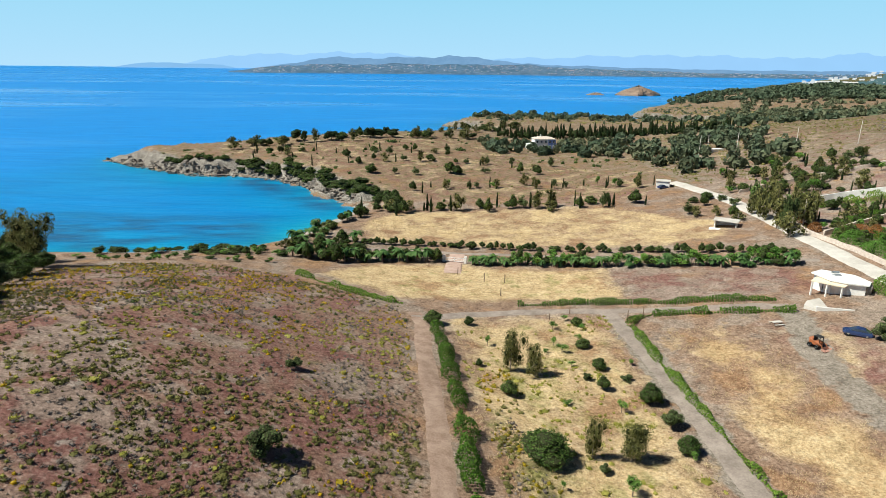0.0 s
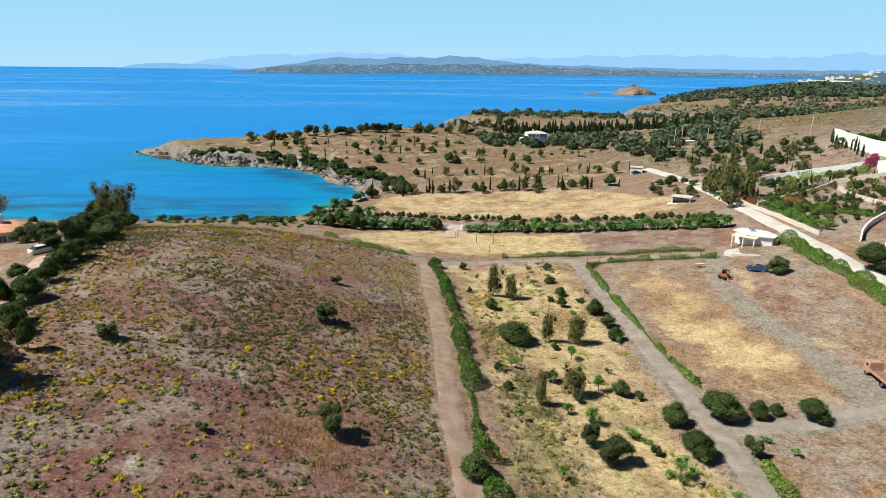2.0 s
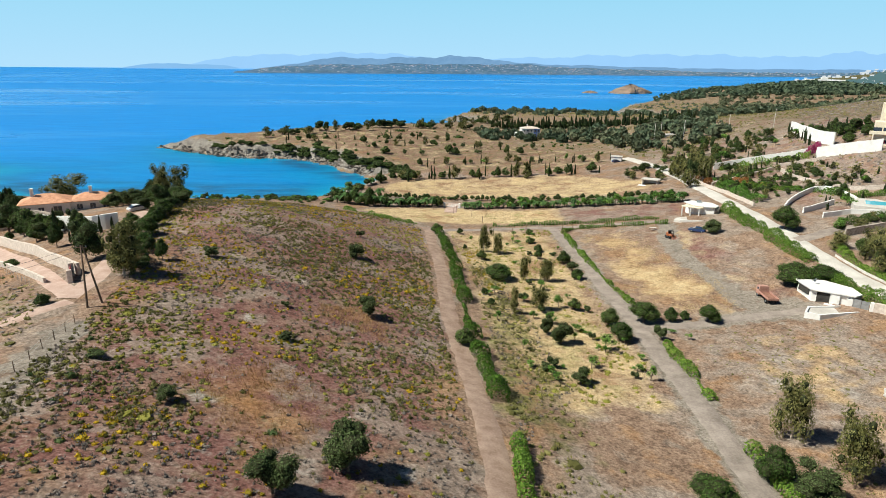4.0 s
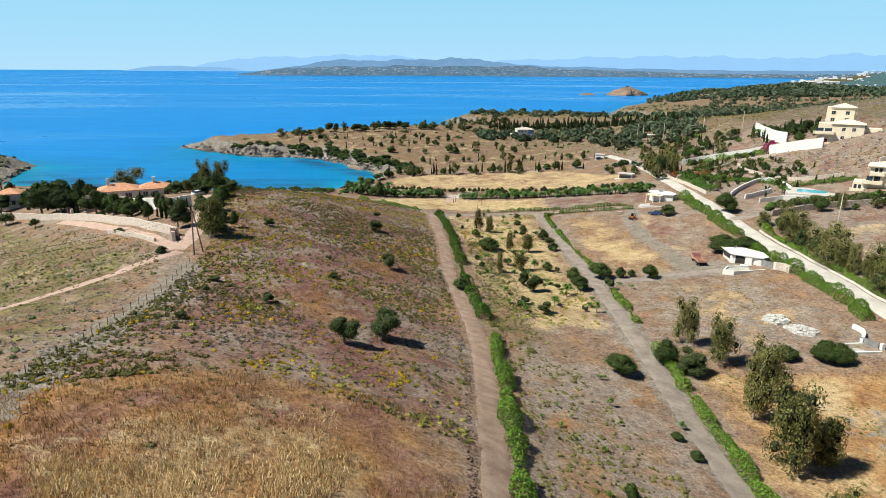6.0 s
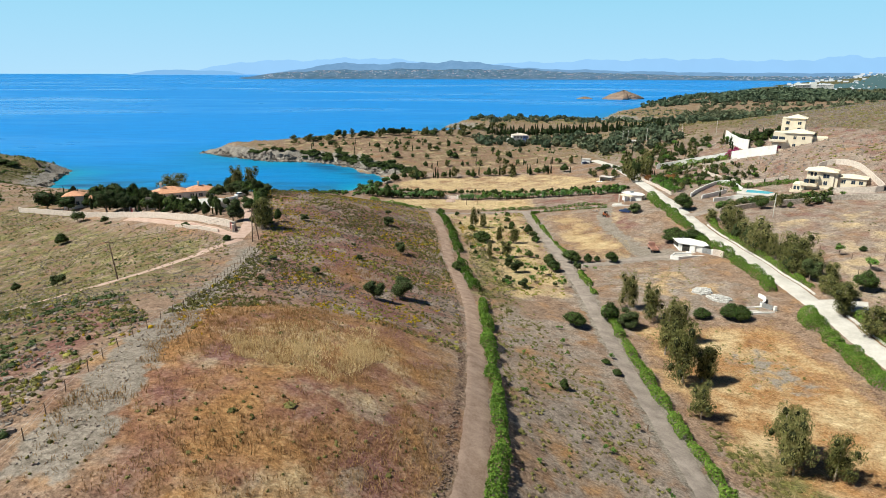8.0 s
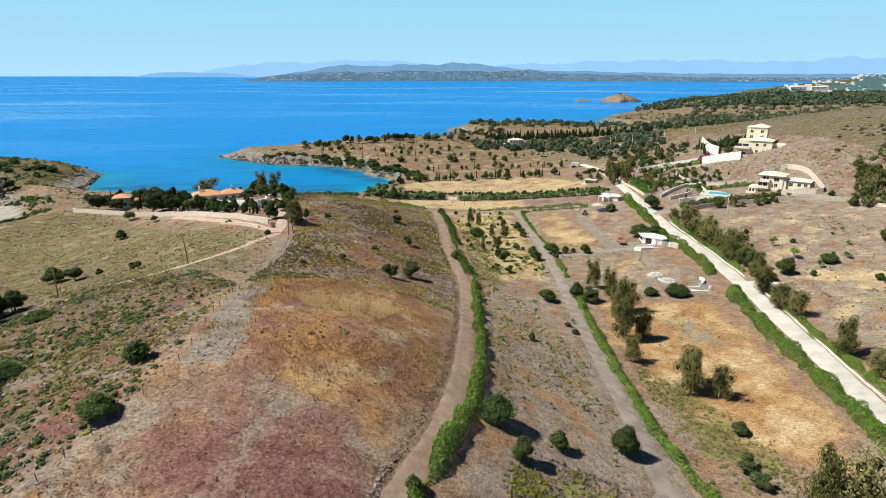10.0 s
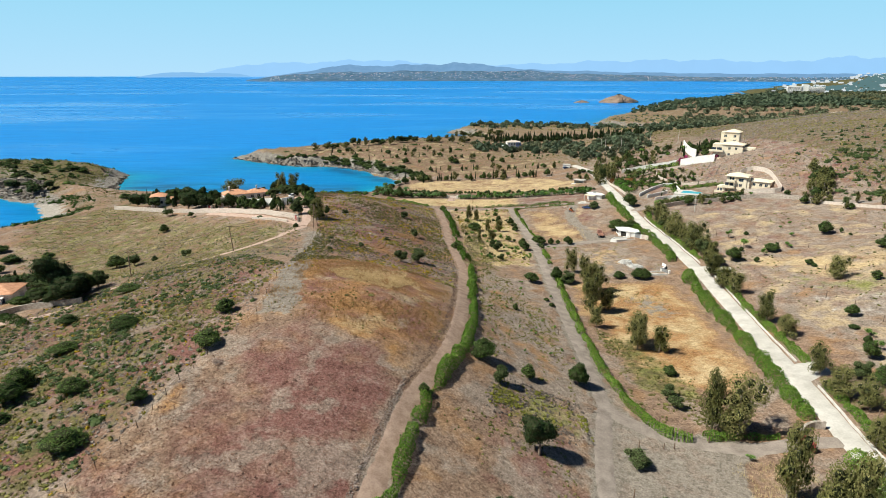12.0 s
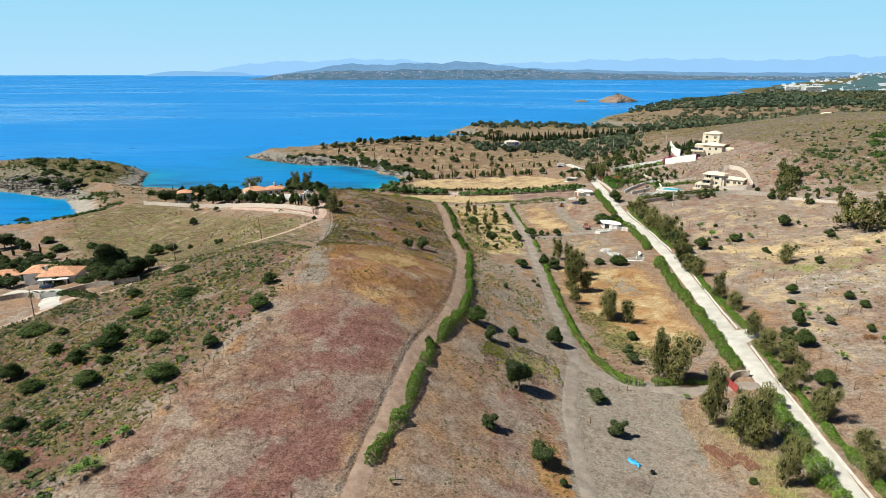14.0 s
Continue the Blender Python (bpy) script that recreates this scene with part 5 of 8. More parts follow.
def plant(x, y, tall, wide, kind, sink=0.05, label="", group=""):
    """Plants a tree; the first of each sort is built, the rest are copies with the same meshes."""
    rng = np.random.default_rng(int(abs(x) * 131 + abs(y) * 17) + 3)
    tall = tall * 1.15 if kind == "e" else tall
    big = tall > 3.4 or wide > 4.2
    near = abs(x) < 125 and y < 130
    key = (kind, big, int(rng.integers(0, 3)), near)
    z = float(lift_of(x, y)[0]) - sink
    m = pose(x, y, z, 0, 0, rng.uniform(0, 360)) @ Matrix.Diagonal((wide, wide * rng.uniform(0.9, 1.1), tall, 1))
    if key not in TREES:
        if near and kind != "y":
            TREES[key] = tree(key[0], hash_of(key), {"c": 5200, "o": 5200, "e": 5000, "p": 5200, "f": 1500, "m": 0}[kind] if big else {"c": 2200, "o": 2200, "e": 1900, "p": 2000, "f": 900, "m": 0}[kind], 0.021 if big else 0.032, 0.80 if kind in "cpo" else 0.40)
        elif big:
            TREES[key] = tree(key[0], hash_of(key), {"c": 900, "o": 800, "e": 900, "p": 900, "f": 500, "y": 420, "m": 0}[kind], (0.085 if kind == "y" else 0.044 if kind == "e" else 0.048), 0.80 if kind in "cpy" else 0.42)
        else:
            TREES[key] = tree(key[0], hash_of(key), {"c": 380, "o": 340, "e": 320, "p": 360, "f": 220, "y": 260, "m": 0}[kind], 0.070 if kind != "y" else 0.10, 0.8 if kind in "cpy" else 0.45)
        TREES[key].matrix_basis = m
        ob = TREES[key]
    else:
        ob = copy_thing(TREES[key], m @ Matrix.Diagonal([1 / s for s in TREES[key].scale] + [1]))
    if tall < 1.7 and kind in "co":
        ob.name = "leafy_bush"
        tagged(ob, "", "bush")
    elif kind == "c" and x > 0 and y < 118:
        ob.name = "citrus_tree"
    elif kind == "c" and y > 120:
        ob.name = "evergreen_tree" if tall > 3.2 else "evergreen_bush"
    if label or group:
        tagged(ob, label, "", group)
    return ob


def hash_of(key):
    return 100 + "coepfym".index(key[0]) * 20 + key[1] * 7 + key[2] + key[3] * 3


WHERE = {
    "orchard": "in the dry orchard grass", "orchard2": "in the orchard by the dirt track", "hill": "alone on the scrubby hillside", "eucrow": "by the dry field", "roadeuc": "along the concrete road",
    "rfield": "in the bare eastern field", "near": "by the bare yard", "left": "on the rocky western slope", "left2": "on the western slope", "estate": "round the tiled house",
}
PLANTING = [
    ("orchard", [(-2, 106, 3.1, 3.5, "c"), (5, 107, 2.0, 2.1, "c"), (8, 98, 1.9, 1.4, "f"), (11, 88, 6.5, 3.4, "e"), (15, 87, 5.0, 3.1, "e"), (6, 89, 1.5, 1.3, "c"), (10, 80, 2.6, 2.7, "c"), (13, 64, 4.0, 6.7, "c"), (19, 65, 5.2, 2.2, "e"), (24, 65, 4.8, 3.9, "e"), (21, 106, 1.7, 1.8, "f"), (24, 110, 1.3, 1.5, "f"), (26, 108, 2.0, 2.4, "c"), (20, 99, 1.8, 1.4, "f"), (21, 96, 1.7, 1.9, "f"), (25, 98, 1.9, 2.8, "c"), (26, 90, 2.3, 2.7, "c"), (25, 83, 2.6, 2.3, "c"), (31, 79, 3.6, 3.7, "c"), (32, 73, 2.8, 3.5, "o")]),
    ("orchard", [(32, 67, 2.9, 3.1, "c"), (32, 65, 1.4, 1.3, "f"), (22, 58, 2.4, 2.5, "f"), (14, 58, 1.3, 0.8, "f"), (9, 51, 1.4, 1.5, "c"), (10, 45, 1.5, 1.6, "c"), (14, 41, 5.0, 1.9, "e"), (17, 49, 2.2, 2.3, "o"), (20, 45, 4.3, 3.6, "e"), (24, 47, 2.9, 2.6, "f"), (27, 46, 2.6, 2.8, "c")]),
    ("orchard2", [(32, 38, 3.8, 3.9, "c"), (32, 30, 3.8, 4.2, "c"), (39, 39, 4.5, 5.7, "c"), (44, 39, 3.1, 2.6, "c"), (51, 38, 3.8, 4.3, "c"), (47, 40, 2.1, 2.1, "c"), (39, 30, 3.2, 2.6, "o"), (42, 33, 0.8, 1.4, "f"), (19, 32, 3.5, 2.7, "o"), (21, 28, 4.0, 4.1, "o"), (21, 37, 2.6, 2.9, "f"), (28, 25, 3.1, 3.2, "f"), (32, 28, 1.6, 1.5, "f"), (44, 30, 1.2, 1.4, "f"), (33, 22, 1.1, 1.5, "f"), (32, 14, 2.6, 1.9, "f"), (24, 18, 2.1, 2.4, "f"), (21, 12, 2.8, 3.3, "o"), (30, 15, 1.3, 1.4, "o"), (26, 34, 0.7, 1.6, "f")]),
    ("orchard2", [(27, 33, 0.8, 1.6, "f"), (19, 17, 0.7, 1.3, "f")]),
    ("hill", [(-8, -21, 5.1, 5.2, "o"), (-13, -27, 3.9, 3.9, "o"), (-12, 24, 3.6, 3.8, "o"), (-18, 53, 3.2, 3.7, "o"), (-20, 73, 1.9, 2.3, "o"), (-40, 32, 2.0, 2.5, "o"), (-27, -15, 1.8, 2.1, "o"), (-38, -7, 1.0, 2.1, "o"), (-24, 19, 1.1, 1.3, "o"), (-21, 7, 1.3, 1.8, "o"), (4, 22, 3.0, 3.6, "c"), (-34, -29, 1.1, 1.4, "o")]),
    ("eucrow", [(45, -1, 7.7, 4.6, "e"), (48, -9, 7.5, 4.8, "e"), (45, -26, 9.9, 5.3, "e"), (50, -20, 8.1, 5.5, "e"), (44, -38, 10.3, 6.1, "e"), (48, -37, 6.4, 4.8, "e"), (42, -51, 5.3, 3.8, "e"), (50, -60, 7.1, 4.5, "e"), (50, -63, 6.2, 4.0, "e"), (38, -10, 5.0, 4.1, "c"), (41, -12, 3.9, 5.9, "o"), (29, -15, 3.6, 4.6, "c"), (60, -7, 2.8, 4.2, "c"), (66, -8, 4.1, 4.9, "c"), (68, -9, 4.0, 4.3, "c"), (75, 53, 4.9, 8.8, "c"), (81, 53, 3.5, 7.0, "c"), (73, 91, 3.7, 5.5, "o"), (89, 84, 6.8, 7.3, "c"), (33, -31, 1.3, 1.4, "f")]),
    ("eucrow", [(24, -27, 1.5, 1.2, "f"), (20, -50, 2.1, 1.6, "c"), (32, -38, 1.2, 1.9, "c"), (31, -34, 1.2, 1.6, "c")]),
    ("roadeuc", [(94, 53, 8.0, 7.2, "e"), (93.5, 35, 9.0, 8.0, "e"), (94.5, 17, 9.4, 8.6, "e"), (90, -9, 6.8, 6.5, "e"), (88, -22, 6.4, 6.2, "e"), (89, -28, 6.3, 5.2, "e"), (87, -52, 7.8, 4.6, "e"), (88, -61, 5.0, 5.8, "e"), (83, -83, 6.2, 4.5, "e"), (81, -93, 5.9, 6.2, "e"), (84, -98, 5.3, 5.5, "e"), (77, -110, 5.3, 4.5, "e"), (82, -106, 4.3, 3.9, "e"), (78, -120, 5.5, 4.2, "e"), (78, -123, 7.3, 4.1, "e"), (79, -133, 4.6, 4.6, "e"), (76, -140, 5.3, 4.3, "e"), (97, 25, 5.2, 6.4, "e")]),
    ("rfield", [(141, 15, 5.4, 5.2, "c"), (120, -28, 6.0, 6.3, "e"), (108, -54, 3.6, 3.5, "c"), (128, -33, 3.0, 3.1, "c"), (146, -8, 3.4, 4.3, "c"), (97, -78, 4.8, 4.0, "c"), (92, -90, 4.8, 5.2, "c"), (90, -86, 4.1, 4.4, "o"), (86, -109, 4.2, 5.1, "c"), (158, 1, 10.9, 10.2, "e"), (159, -9, 11.1, 9.8, "e"), (167, -5, 10.6, 10.0, "e"), (111, 13, 3.4, 3.8, "f"), (111, 26, 3.1, 2.5, "f"), (113, 2, 2.8, 2.7, "f"), (102, 1, 5.6, 5.9, "c"), (117, 5, 3.3, 5.5, "c"), (120, -13, 2.2, 3.0, "c"), (105, -79, 2.7, 3.0, "o"), (119, -64, 3.1, 3.0, "c")]),
    ("rfield", [(119, -71, 2.5, 3.2, "c"), (111, -86, 2.3, 2.3, "c"), (96, -99, 2.1, 2.2, "f"), (80, -112, 1.9, 1.7, "f")]),
    ("near", [(17, -117, 7.1, 6.5, "p"), (9, -93, 4.7, 5.0, "c"), (12, -100, 4.0, 3.2, "o"), (18, -94, 3.4, 3.1, "c"), (29, -90, 5.6, 4.3, "c"), (10, -132, 3.0, 3.2, "o"), (19, -139, 4.4, 5.0, "o"), (34, -114, 2.8, 4.9, "o"), (36, -126, 3.7, 3.8, "o"), (22, -144, 1.7, 1.5, "c"), (-2, -111, 2.3, 2.0, "c"), (52, -102, 11.4, 5.4, "e"), (56, -104, 10.7, 7.9, "e"), (56, -121, 12.4, 5.1, "e"), (59, -128, 9.8, 6.6, "e"), (62, -129, 11.4, 6.1, "e"), (61, -141, 9.4, 3.9, "e"), (49, -65, 8.2, 4.4, "e"), (54, -66, 6.4, 4.3, "e"), (52, -79, 2.7, 3.1, "c")]),
    ("near", [(48, -90, 3.0, 3.8, "o"), (48, -94, 2.9, 3.4, "o"), (56, -140, 1.5, 1.4, "c"), (55, -111, 1.3, 1.5, "f"), (-6, -153, 1.2, 1.0, "f")]),
    ("left", [(-108, -46, 12.0, 9.3, "p"), (-97, -56, 7.7, 9.9, "p"), (-99, -41, 4.3, 5.7, "p"), (-116, -2, 5.2, 6.4, "c"), (-109, -3, 4.2, 5.9, "o"), (-102, -2, 2.4, 2.3, "c"), (-89, -6, 3.2, 3.5, "o"), (-121, 46, 3.4, 3.8, "c"), (-66, -130, 3.0, 4.9, "c"), (-51, -131, 3.0, 5.9, "c"), (-70, -116, 4.0, 5.5, "c"), (-71, -111, 4.1, 5.0, "c"), (-59, -116, 2.7, 4.8, "c"), (-74, -120, 3.3, 3.7, "c"), (-45, -122, 2.6, 3.4, "c"), (-41, -95, 3.1, 3.8, "c"), (-40, -107, 2.9, 5.0, "c"), (-77, -130, 2.5, 4.3, "c"), (-71, -143, 2.7, 3.8, "c"), (-65, -143, 1.2, 2.5, "c")]),
    ("left", [(-64, -153, 2.9, 4.0, "c"), (-52, -155, 2.3, 4.7, "f"), (-52, -149, 1.1, 2.7, "f"), (-50, -147, 1.6, 2.7, "f")]),
    ("left2", [(-101, -95, 2.5, 8.4, "c"), (-91, -99, 2.0, 2.7, "c"), (-86, -123, 3.8, 4.6, "c"), (-72, -98, 2.1, 5.4, "c"), (-63, -92, 2.5, 5.6, "c"), (-84, -78, 2.4, 4.6, "c"), (-79, -61, 2.1, 6.1, "c"), (-183, 130, 3.3, 6.3, "c"), (-260, 166, 8.8, 10.0, "p"), (-254, 172, 5.7, 7.8, "p"), (-284, 180, 6.2, 9.5, "p"), (-242, 97, 3.4, 7.7, "c"), (-187, 37, 3.3, 6.4, "c"), (-172, 22, 3.4, 7.6, "c"), (-159, 25, 3.2, 5.1, "c"), (-146, -43, 5.0, 7.6, "p"), (-166, -3, 4.8, 9.1, "p"), (-128, -46, 3.3, 5.6, "c"), (-115, -51, 3.2, 5.5, "c"), (-132, -18, 3.8, 6.4, "p")]),
    ("left2", [(-201, 28, 6.7, 10.3, "p"), (-194, 28, 4.0, 5.1, "p"), (-67, -122, 1.8, 3.4, "c"), (-84, -112, 2.6, 3.7, "c")]),
    ("estate", [(-157, 94, 7.8, 8.6, "p"), (-146, 90, 5.5, 6.3, "p"), (-123, 76, 9.3, 9.9, "p"), (-114, 71, 8.0, 7.7, "p"), (-131, 71, 5.4, 4.6, "o"), (-116, 62, 3.1, 3.3, "o"), (-121, 45, 3.9, 3.4, "c"), (-112, 106, 8.0, 11.1, "e"), (-71, 38, 5.0, 2.6, "c"), (-59, 27, 7.0, 5.4, "o"), (-64, 65, 5.8, 4.4, "p"), (-60, 58, 3.7, 4.3, "c"), (-48.5, 19, 7.4, 6.4, "e"), (-50.5, 24, 5.0, 4.6, "o"), (-74, 30, 1.4, 2.5, "c"), (-54, 8, 1.7, 2.1, "c"), (-150, 101, 7.8, 2.5, "p"), (-128, 100, 4.1, 3.6, "p"), (-84, 82, 4.2, 5.2, "o"), (-76, 76, 4.5, 5.0, "o"), (-70, 68, 2.9, 4.5, "o")]),
    ("estate", [(-81, 47, 3.5, 3.1, "c"), (-118, 97, 4.5, 6.5, "p"), (-58, 39, 4.2, 3.9, "c"), (-63, 50, 2.7, 3.1, "c")]),]
for place, rows in PLANTING:
    for x, y, tall, wide, kind in rows:
        label = NAMES[kind][1] if tall > 1.6 else {"c": "small dark-green bush", "o": "small grey-green bush", "e": "young eucalyptus", "p": "small pine", "f": "small bright-green sapling"}[kind]
        plant(x, y, tall, wide * 1.08, kind, label=label + " " + WHERE[place], group="trees " + WHERE[place])


def tree_row(points, step, kinds, tall, wide, seed, where, jitter=1.2):
    """Trees along a plan line, of mixed kinds and sizes."""
    rng = np.random.default_rng(seed)
    for x, y in smooth_line(points, step):
        kind = kinds[int(rng.integers(0, len(kinds)))]
        slim = 0.26 if kind == "y" else 1.0
        h = tall * rng.uniform(0.6, 1.25)
        plant(x + rng.normal(0, jitter), y + rng.normal(0, jitter), h, max(0.5, wide * slim * rng.uniform(0.7, 1.3)), kind, label=NAMES[kind][1] + " " + where, group="trees " + where)


def grove(outline, count, kinds, tall, wide, seed, where):
    rng = np.random.default_rng(seed)
    o, done = np.array(outline, float), 0
    while done < count:
        x, y = rng.uniform(o[:, 0].min(), o[:, 0].max()), rng.uniform(o[:, 1].min(), o[:, 1].max())
        if inside_distance(x, y, o)[0] < 0 or shore_distance(x, y)[0] < 4:
            continue
        kind = kinds[int(rng.integers(0, len(kinds)))]
        slim = 0.26 if kind == "y" else 1.0
        plant(x, y, tall * rng.uniform(0.6, 1.3), max(0.6, wide * slim * rng.uniform(0.7, 1.35)), kind, label=NAMES[kind][1] + " " + where, group="trees " + where)
        done += 1


CAPE = "on the dry cape across the bay"
tree_row([(-28, 206), (-5, 214), (25, 214), (50, 212), (72, 214)], 2.6, "cyyoec", 5.0, 4.2, 61, CAPE, 2.2)
tree_row([(-12, 246), (20, 250), (52, 246), (84, 240)], 3.4, "eycyof", 4.0, 3.2, 62, CAPE, 2.6)
tree_row([(-60, 300), (-20, 306), (20, 300), (50, 300)], 5.5, "cyyeo", 4.4, 3.8, 63, CAPE, 4)
tree_row([(-30, 276), (0, 280), (40, 276)], 9, "cco", 5.0, 5.0, 64, CAPE, 3)
tree_row([(-110, 330), (-80, 326), (-40, 330), (0, 336)], 5.0, "yecpo", 4.4, 4.0, 65, CAPE, 6)
tree_row([(-120, 352), (-90, 362), (-50, 380), (-20, 400), (20, 420)], 4, "ppcpe", 6.0, 7.0, 66, CAPE, 4)
tree_row([(-104, 306), (-84, 300), (-70, 292), (-58, 276), (-46, 258), (-32, 244), (-26, 236)], 2.8, "ccp", 3.4, 6.0, 67, "above the rocky shore", 1.5)
grove([(-34, 236), (-22, 206), (-10, 210), (-20, 240)], 16, "cco", 3.4, 4.6, 68, "above the rocky shore")
tree_row([(40, 436), (90, 432), (140, 424), (190, 410)], 1.8, "y", 8.0, 10.0, 70, "in the dark belt behind the villa", 1.6)
tree_row([(46, 428), (90, 424), (140, 416), (190, 402)], 2.2, "y", 7.4, 10.0, 71, "in the dark belt behind the villa", 1.6)
grove([(96, 215), (112, 240), (150, 250), (170, 215), (140, 195), (104, 186)], 46, "ceofyc", 4.0, 4.2, 73, "on the terraces below the villas")
grove([(-10, 440), (60, 460), (60, 520), (30, 500)], 18, "cpe", 5.0, 6.0, 74, "on the cape")
grove([(100, 190), (84, 168), (78, 192), (92, 214)], 10, "ceo", 3.6, 4.0, 77, "by the road bend")
grove([(96, 152), (104, 130), (126, 112), (140, 120), (136, 150), (110, 165)], 90, "fcyoe", 2.4, 2.4, 78, "on the garden terraces")
grove([(-40, 150), (-60, 165), (-90, 160), (-86, 146), (-48, 142)], 22, "cco", 1.4, 2.4, 79, "along the brow above the beach")
grove([(-270, 170), (-250, 200), (-255, 240), (-330, 260), (-340, 200)], 40, "cpc", 3.0, 6.0, 80, "on the rocky western cape")
grove([(105, -140), (100, -60), (150, -70), (190, -120)], 34, "fcof", 2.0, 2.2, 81, "in the young eastern orchard")
grove([(100, 0), (104, 40), (150, 28), (190, -30), (140, -40)], 30, "fcof", 1.8, 2.0, 82, "in the young eastern orchard")
grove([(12, -20), (12, -86), (32, -80), (33, -10)], 26, "f", 0.9, 0.9, 83, "planted in the bare strip")


def woods(name, outline, count, tall, wide, material, label, seed, tufts=26):
    """Far woodland: many ragged crowns joined, too far to tell trees apart."""
    rng = np.random.default_rng(seed)
    o = np.array(outline, float)
    x, y = rng.uniform(o[:, 0].min(), o[:, 0].max(), count * 4), rng.uniform(o[:, 1].min(), o[:, 1].max(), count * 4)
    keep = (inside_distance(x, y, o) > 0) & (shore_distance(x, y) > 5)
    x, y = x[keep][:count], y[keep][:count]
    n = len(x)
    w, h = wide * rng.uniform(0.6, 1.4, n), tall * rng.uniform(0.6, 1.4, n)
    d = sphere_points(rng, n * tufts).reshape(n, tufts, 3)
    c = d * rng.uniform(0.7, 1.0, (n, tufts, 1)) * np.stack([w / 2, w / 2, h * 0.42], 1)[:, None]
    c += np.stack([x, y, height(x, y) + h * 0.45], 1)[:, None]
    verts, faces = leaf_quads(rng, c.reshape(-1, 3), d.reshape(-1, 3), np.repeat(w * 0.24, tufts))
    ob = new(name, mesh_of(name, verts, faces, material))
    return tagged(ob, label, "woods", kind="stuff")



# These woods carry the distance haze in their leaf colours.
woods("far_woods", [(420, 860), (520, 1000), (640, 1150), (820, 1200), (800, 960), (720, 830), (560, 790)], 1100, 7, 11, HAZED_LEAF, "dark pine woods on the far hill", 91)
woods("far_woods", [(300, 860), (420, 860), (560, 1050), (700, 1300), (820, 1560), (760, 1560), (500, 1160)], 500, 5, 9, HAZED_LEAF, "pines along the far shore", 92)
woods("far_groves", [(220, 560), (420, 860), (800, 800), (1100, 700), (900, 420), (420, 380), (320, 430)], 900, 4.5, 8, HAZED_BUSH, "scattered groves on the plain", 93)
woods("far_groves", [(800, 1300), (1080, 1960), (1300, 2350), (2000, 2300), (1800, 1300), (1300, 1000), (900, 1000)], 1100, 6, 13, HAZED_BUSH, "groves and gardens on the far shore", 94, 14)

BROW = "on the brow above the beach"
for x, y, tall, wide, kind in ((-83, 117, 9.5, 7.0, "e"), (-91, 124, 10.5, 6.5, "e"), (-96, 128, 8.5, 6.0, "p"), (-79, 112, 4.2, 5.0, "c"), (-77, 104, 4.6, 5.5, "c"), (-73, 97, 4.2, 5.0, "c"), (-71, 90, 4.4, 5.2, "o"), (-69, 83, 4.0, 4.6, "c"), (-87, 112, 5.0, 6.0, "c"), (-83, 103, 5.0, 6.0, "c"), (-80, 95, 5.0, 6.0, "c"), (-66, 77, 3.4, 4.0, "c"), (-90, 118, 5.5, 6.0, "c")):
    plant(x, y, tall, wide, kind, label=NAMES[kind][1] + " " + BROW, group="trees " + BROW)
grove([(-84, 126), (-60, 134), (-42, 138), (-38, 144), (-62, 142), (-86, 134)], 30, "fcof", 1.2, 1.9, 125, BROW)
grove([(-88, 138), (-62, 146), (-42, 149), (-42, 152), (-64, 152), (-90, 144)], 34, "ccof", 1.7, 3.2, 126, BROW)
grove([(11, 20), (8, 60), (4, 104), (32, 108), (33, 60), (33, 6), (20, 4)], 34, "ffof", 1.5, 1.8, 130, "in the dry orchard grass")
grove([(-116, -44), (-94, -42), (-90, -54), (-104, -60), (-114, -52)], 13, "ppc", 5.5, 5.6, 131, "round the low house")
grove([(-156, -26), (-128, -14), (-118, -30), (-140, -44)], 18, "ppco", 5.0, 5.8, 132, "in the gardens below the slope")
HEDGEROW = "in the long hedgerow"
tree_row([(-40, 149), (-28, 149), (-14, 152), (-3, 154)], 2.0, "mmcm", 4.4, 3.8, 101, HEDGEROW, 0.7)
tree_row([(-38, 152), (-26, 152), (-14, 155), (-3, 157)], 1.5, "cc", 3.6, 3.4, 102, HEDGEROW, 0.5)
tree_row([(8, 152.6), (33, 147), (60, 138.4), (80, 131)], 1.4, "cfmm", 3.7, 3.4, 103, HEDGEROW, 0.5)
tree_row([(8, 151.4), (33, 145.8), (60, 137.2), (80, 129.8)], 1.8, "mfm", 3.2, 3.1, 104, HEDGEROW, 0.5)
tree_row([(-36, 167), (-14, 171), (4, 169), (34, 160.4), (64, 149), (84, 138)], 2.0, "c", 2.4, 2.3, 105, HEDGEROW, 0.4)
tree_row([(-44, 158), (-42, 176), (-38, 190), (-30, 210)], 3.4, "mcec", 4.4, 4.4, 106, "behind the beach", 1.4)
grove([(-42, 160), (-36, 150), (-24, 160), (-28, 190), (-36, 196)], 14, "mcc", 3.6, 4.2, 107, "behind the beach")
woods("mixed_wood", [(20, 395), (50, 400), (120, 400), (120, 330), (92, 300), (70, 340), (30, 345)], 54, 5.1, 5.5, HAZED_LEAF, "mixed dark trees round the white villa", 369, 60)
woods("mixed_wood", [(20, 395), (50, 400), (120, 400), (120, 330), (92, 300), (70, 340), (30, 345)], 45, 5.1, 5.0, HAZED_BUSH, "mixed olive-green trees round the white villa", 469, 60)
woods("mixed_wood", [(100, 330), (150, 380), (190, 380), (150, 250), (108, 240), (96, 270)], 54, 6.2, 5.5, HAZED_LEAF, "mixed dark trees in the wood beside the road", 372, 60)
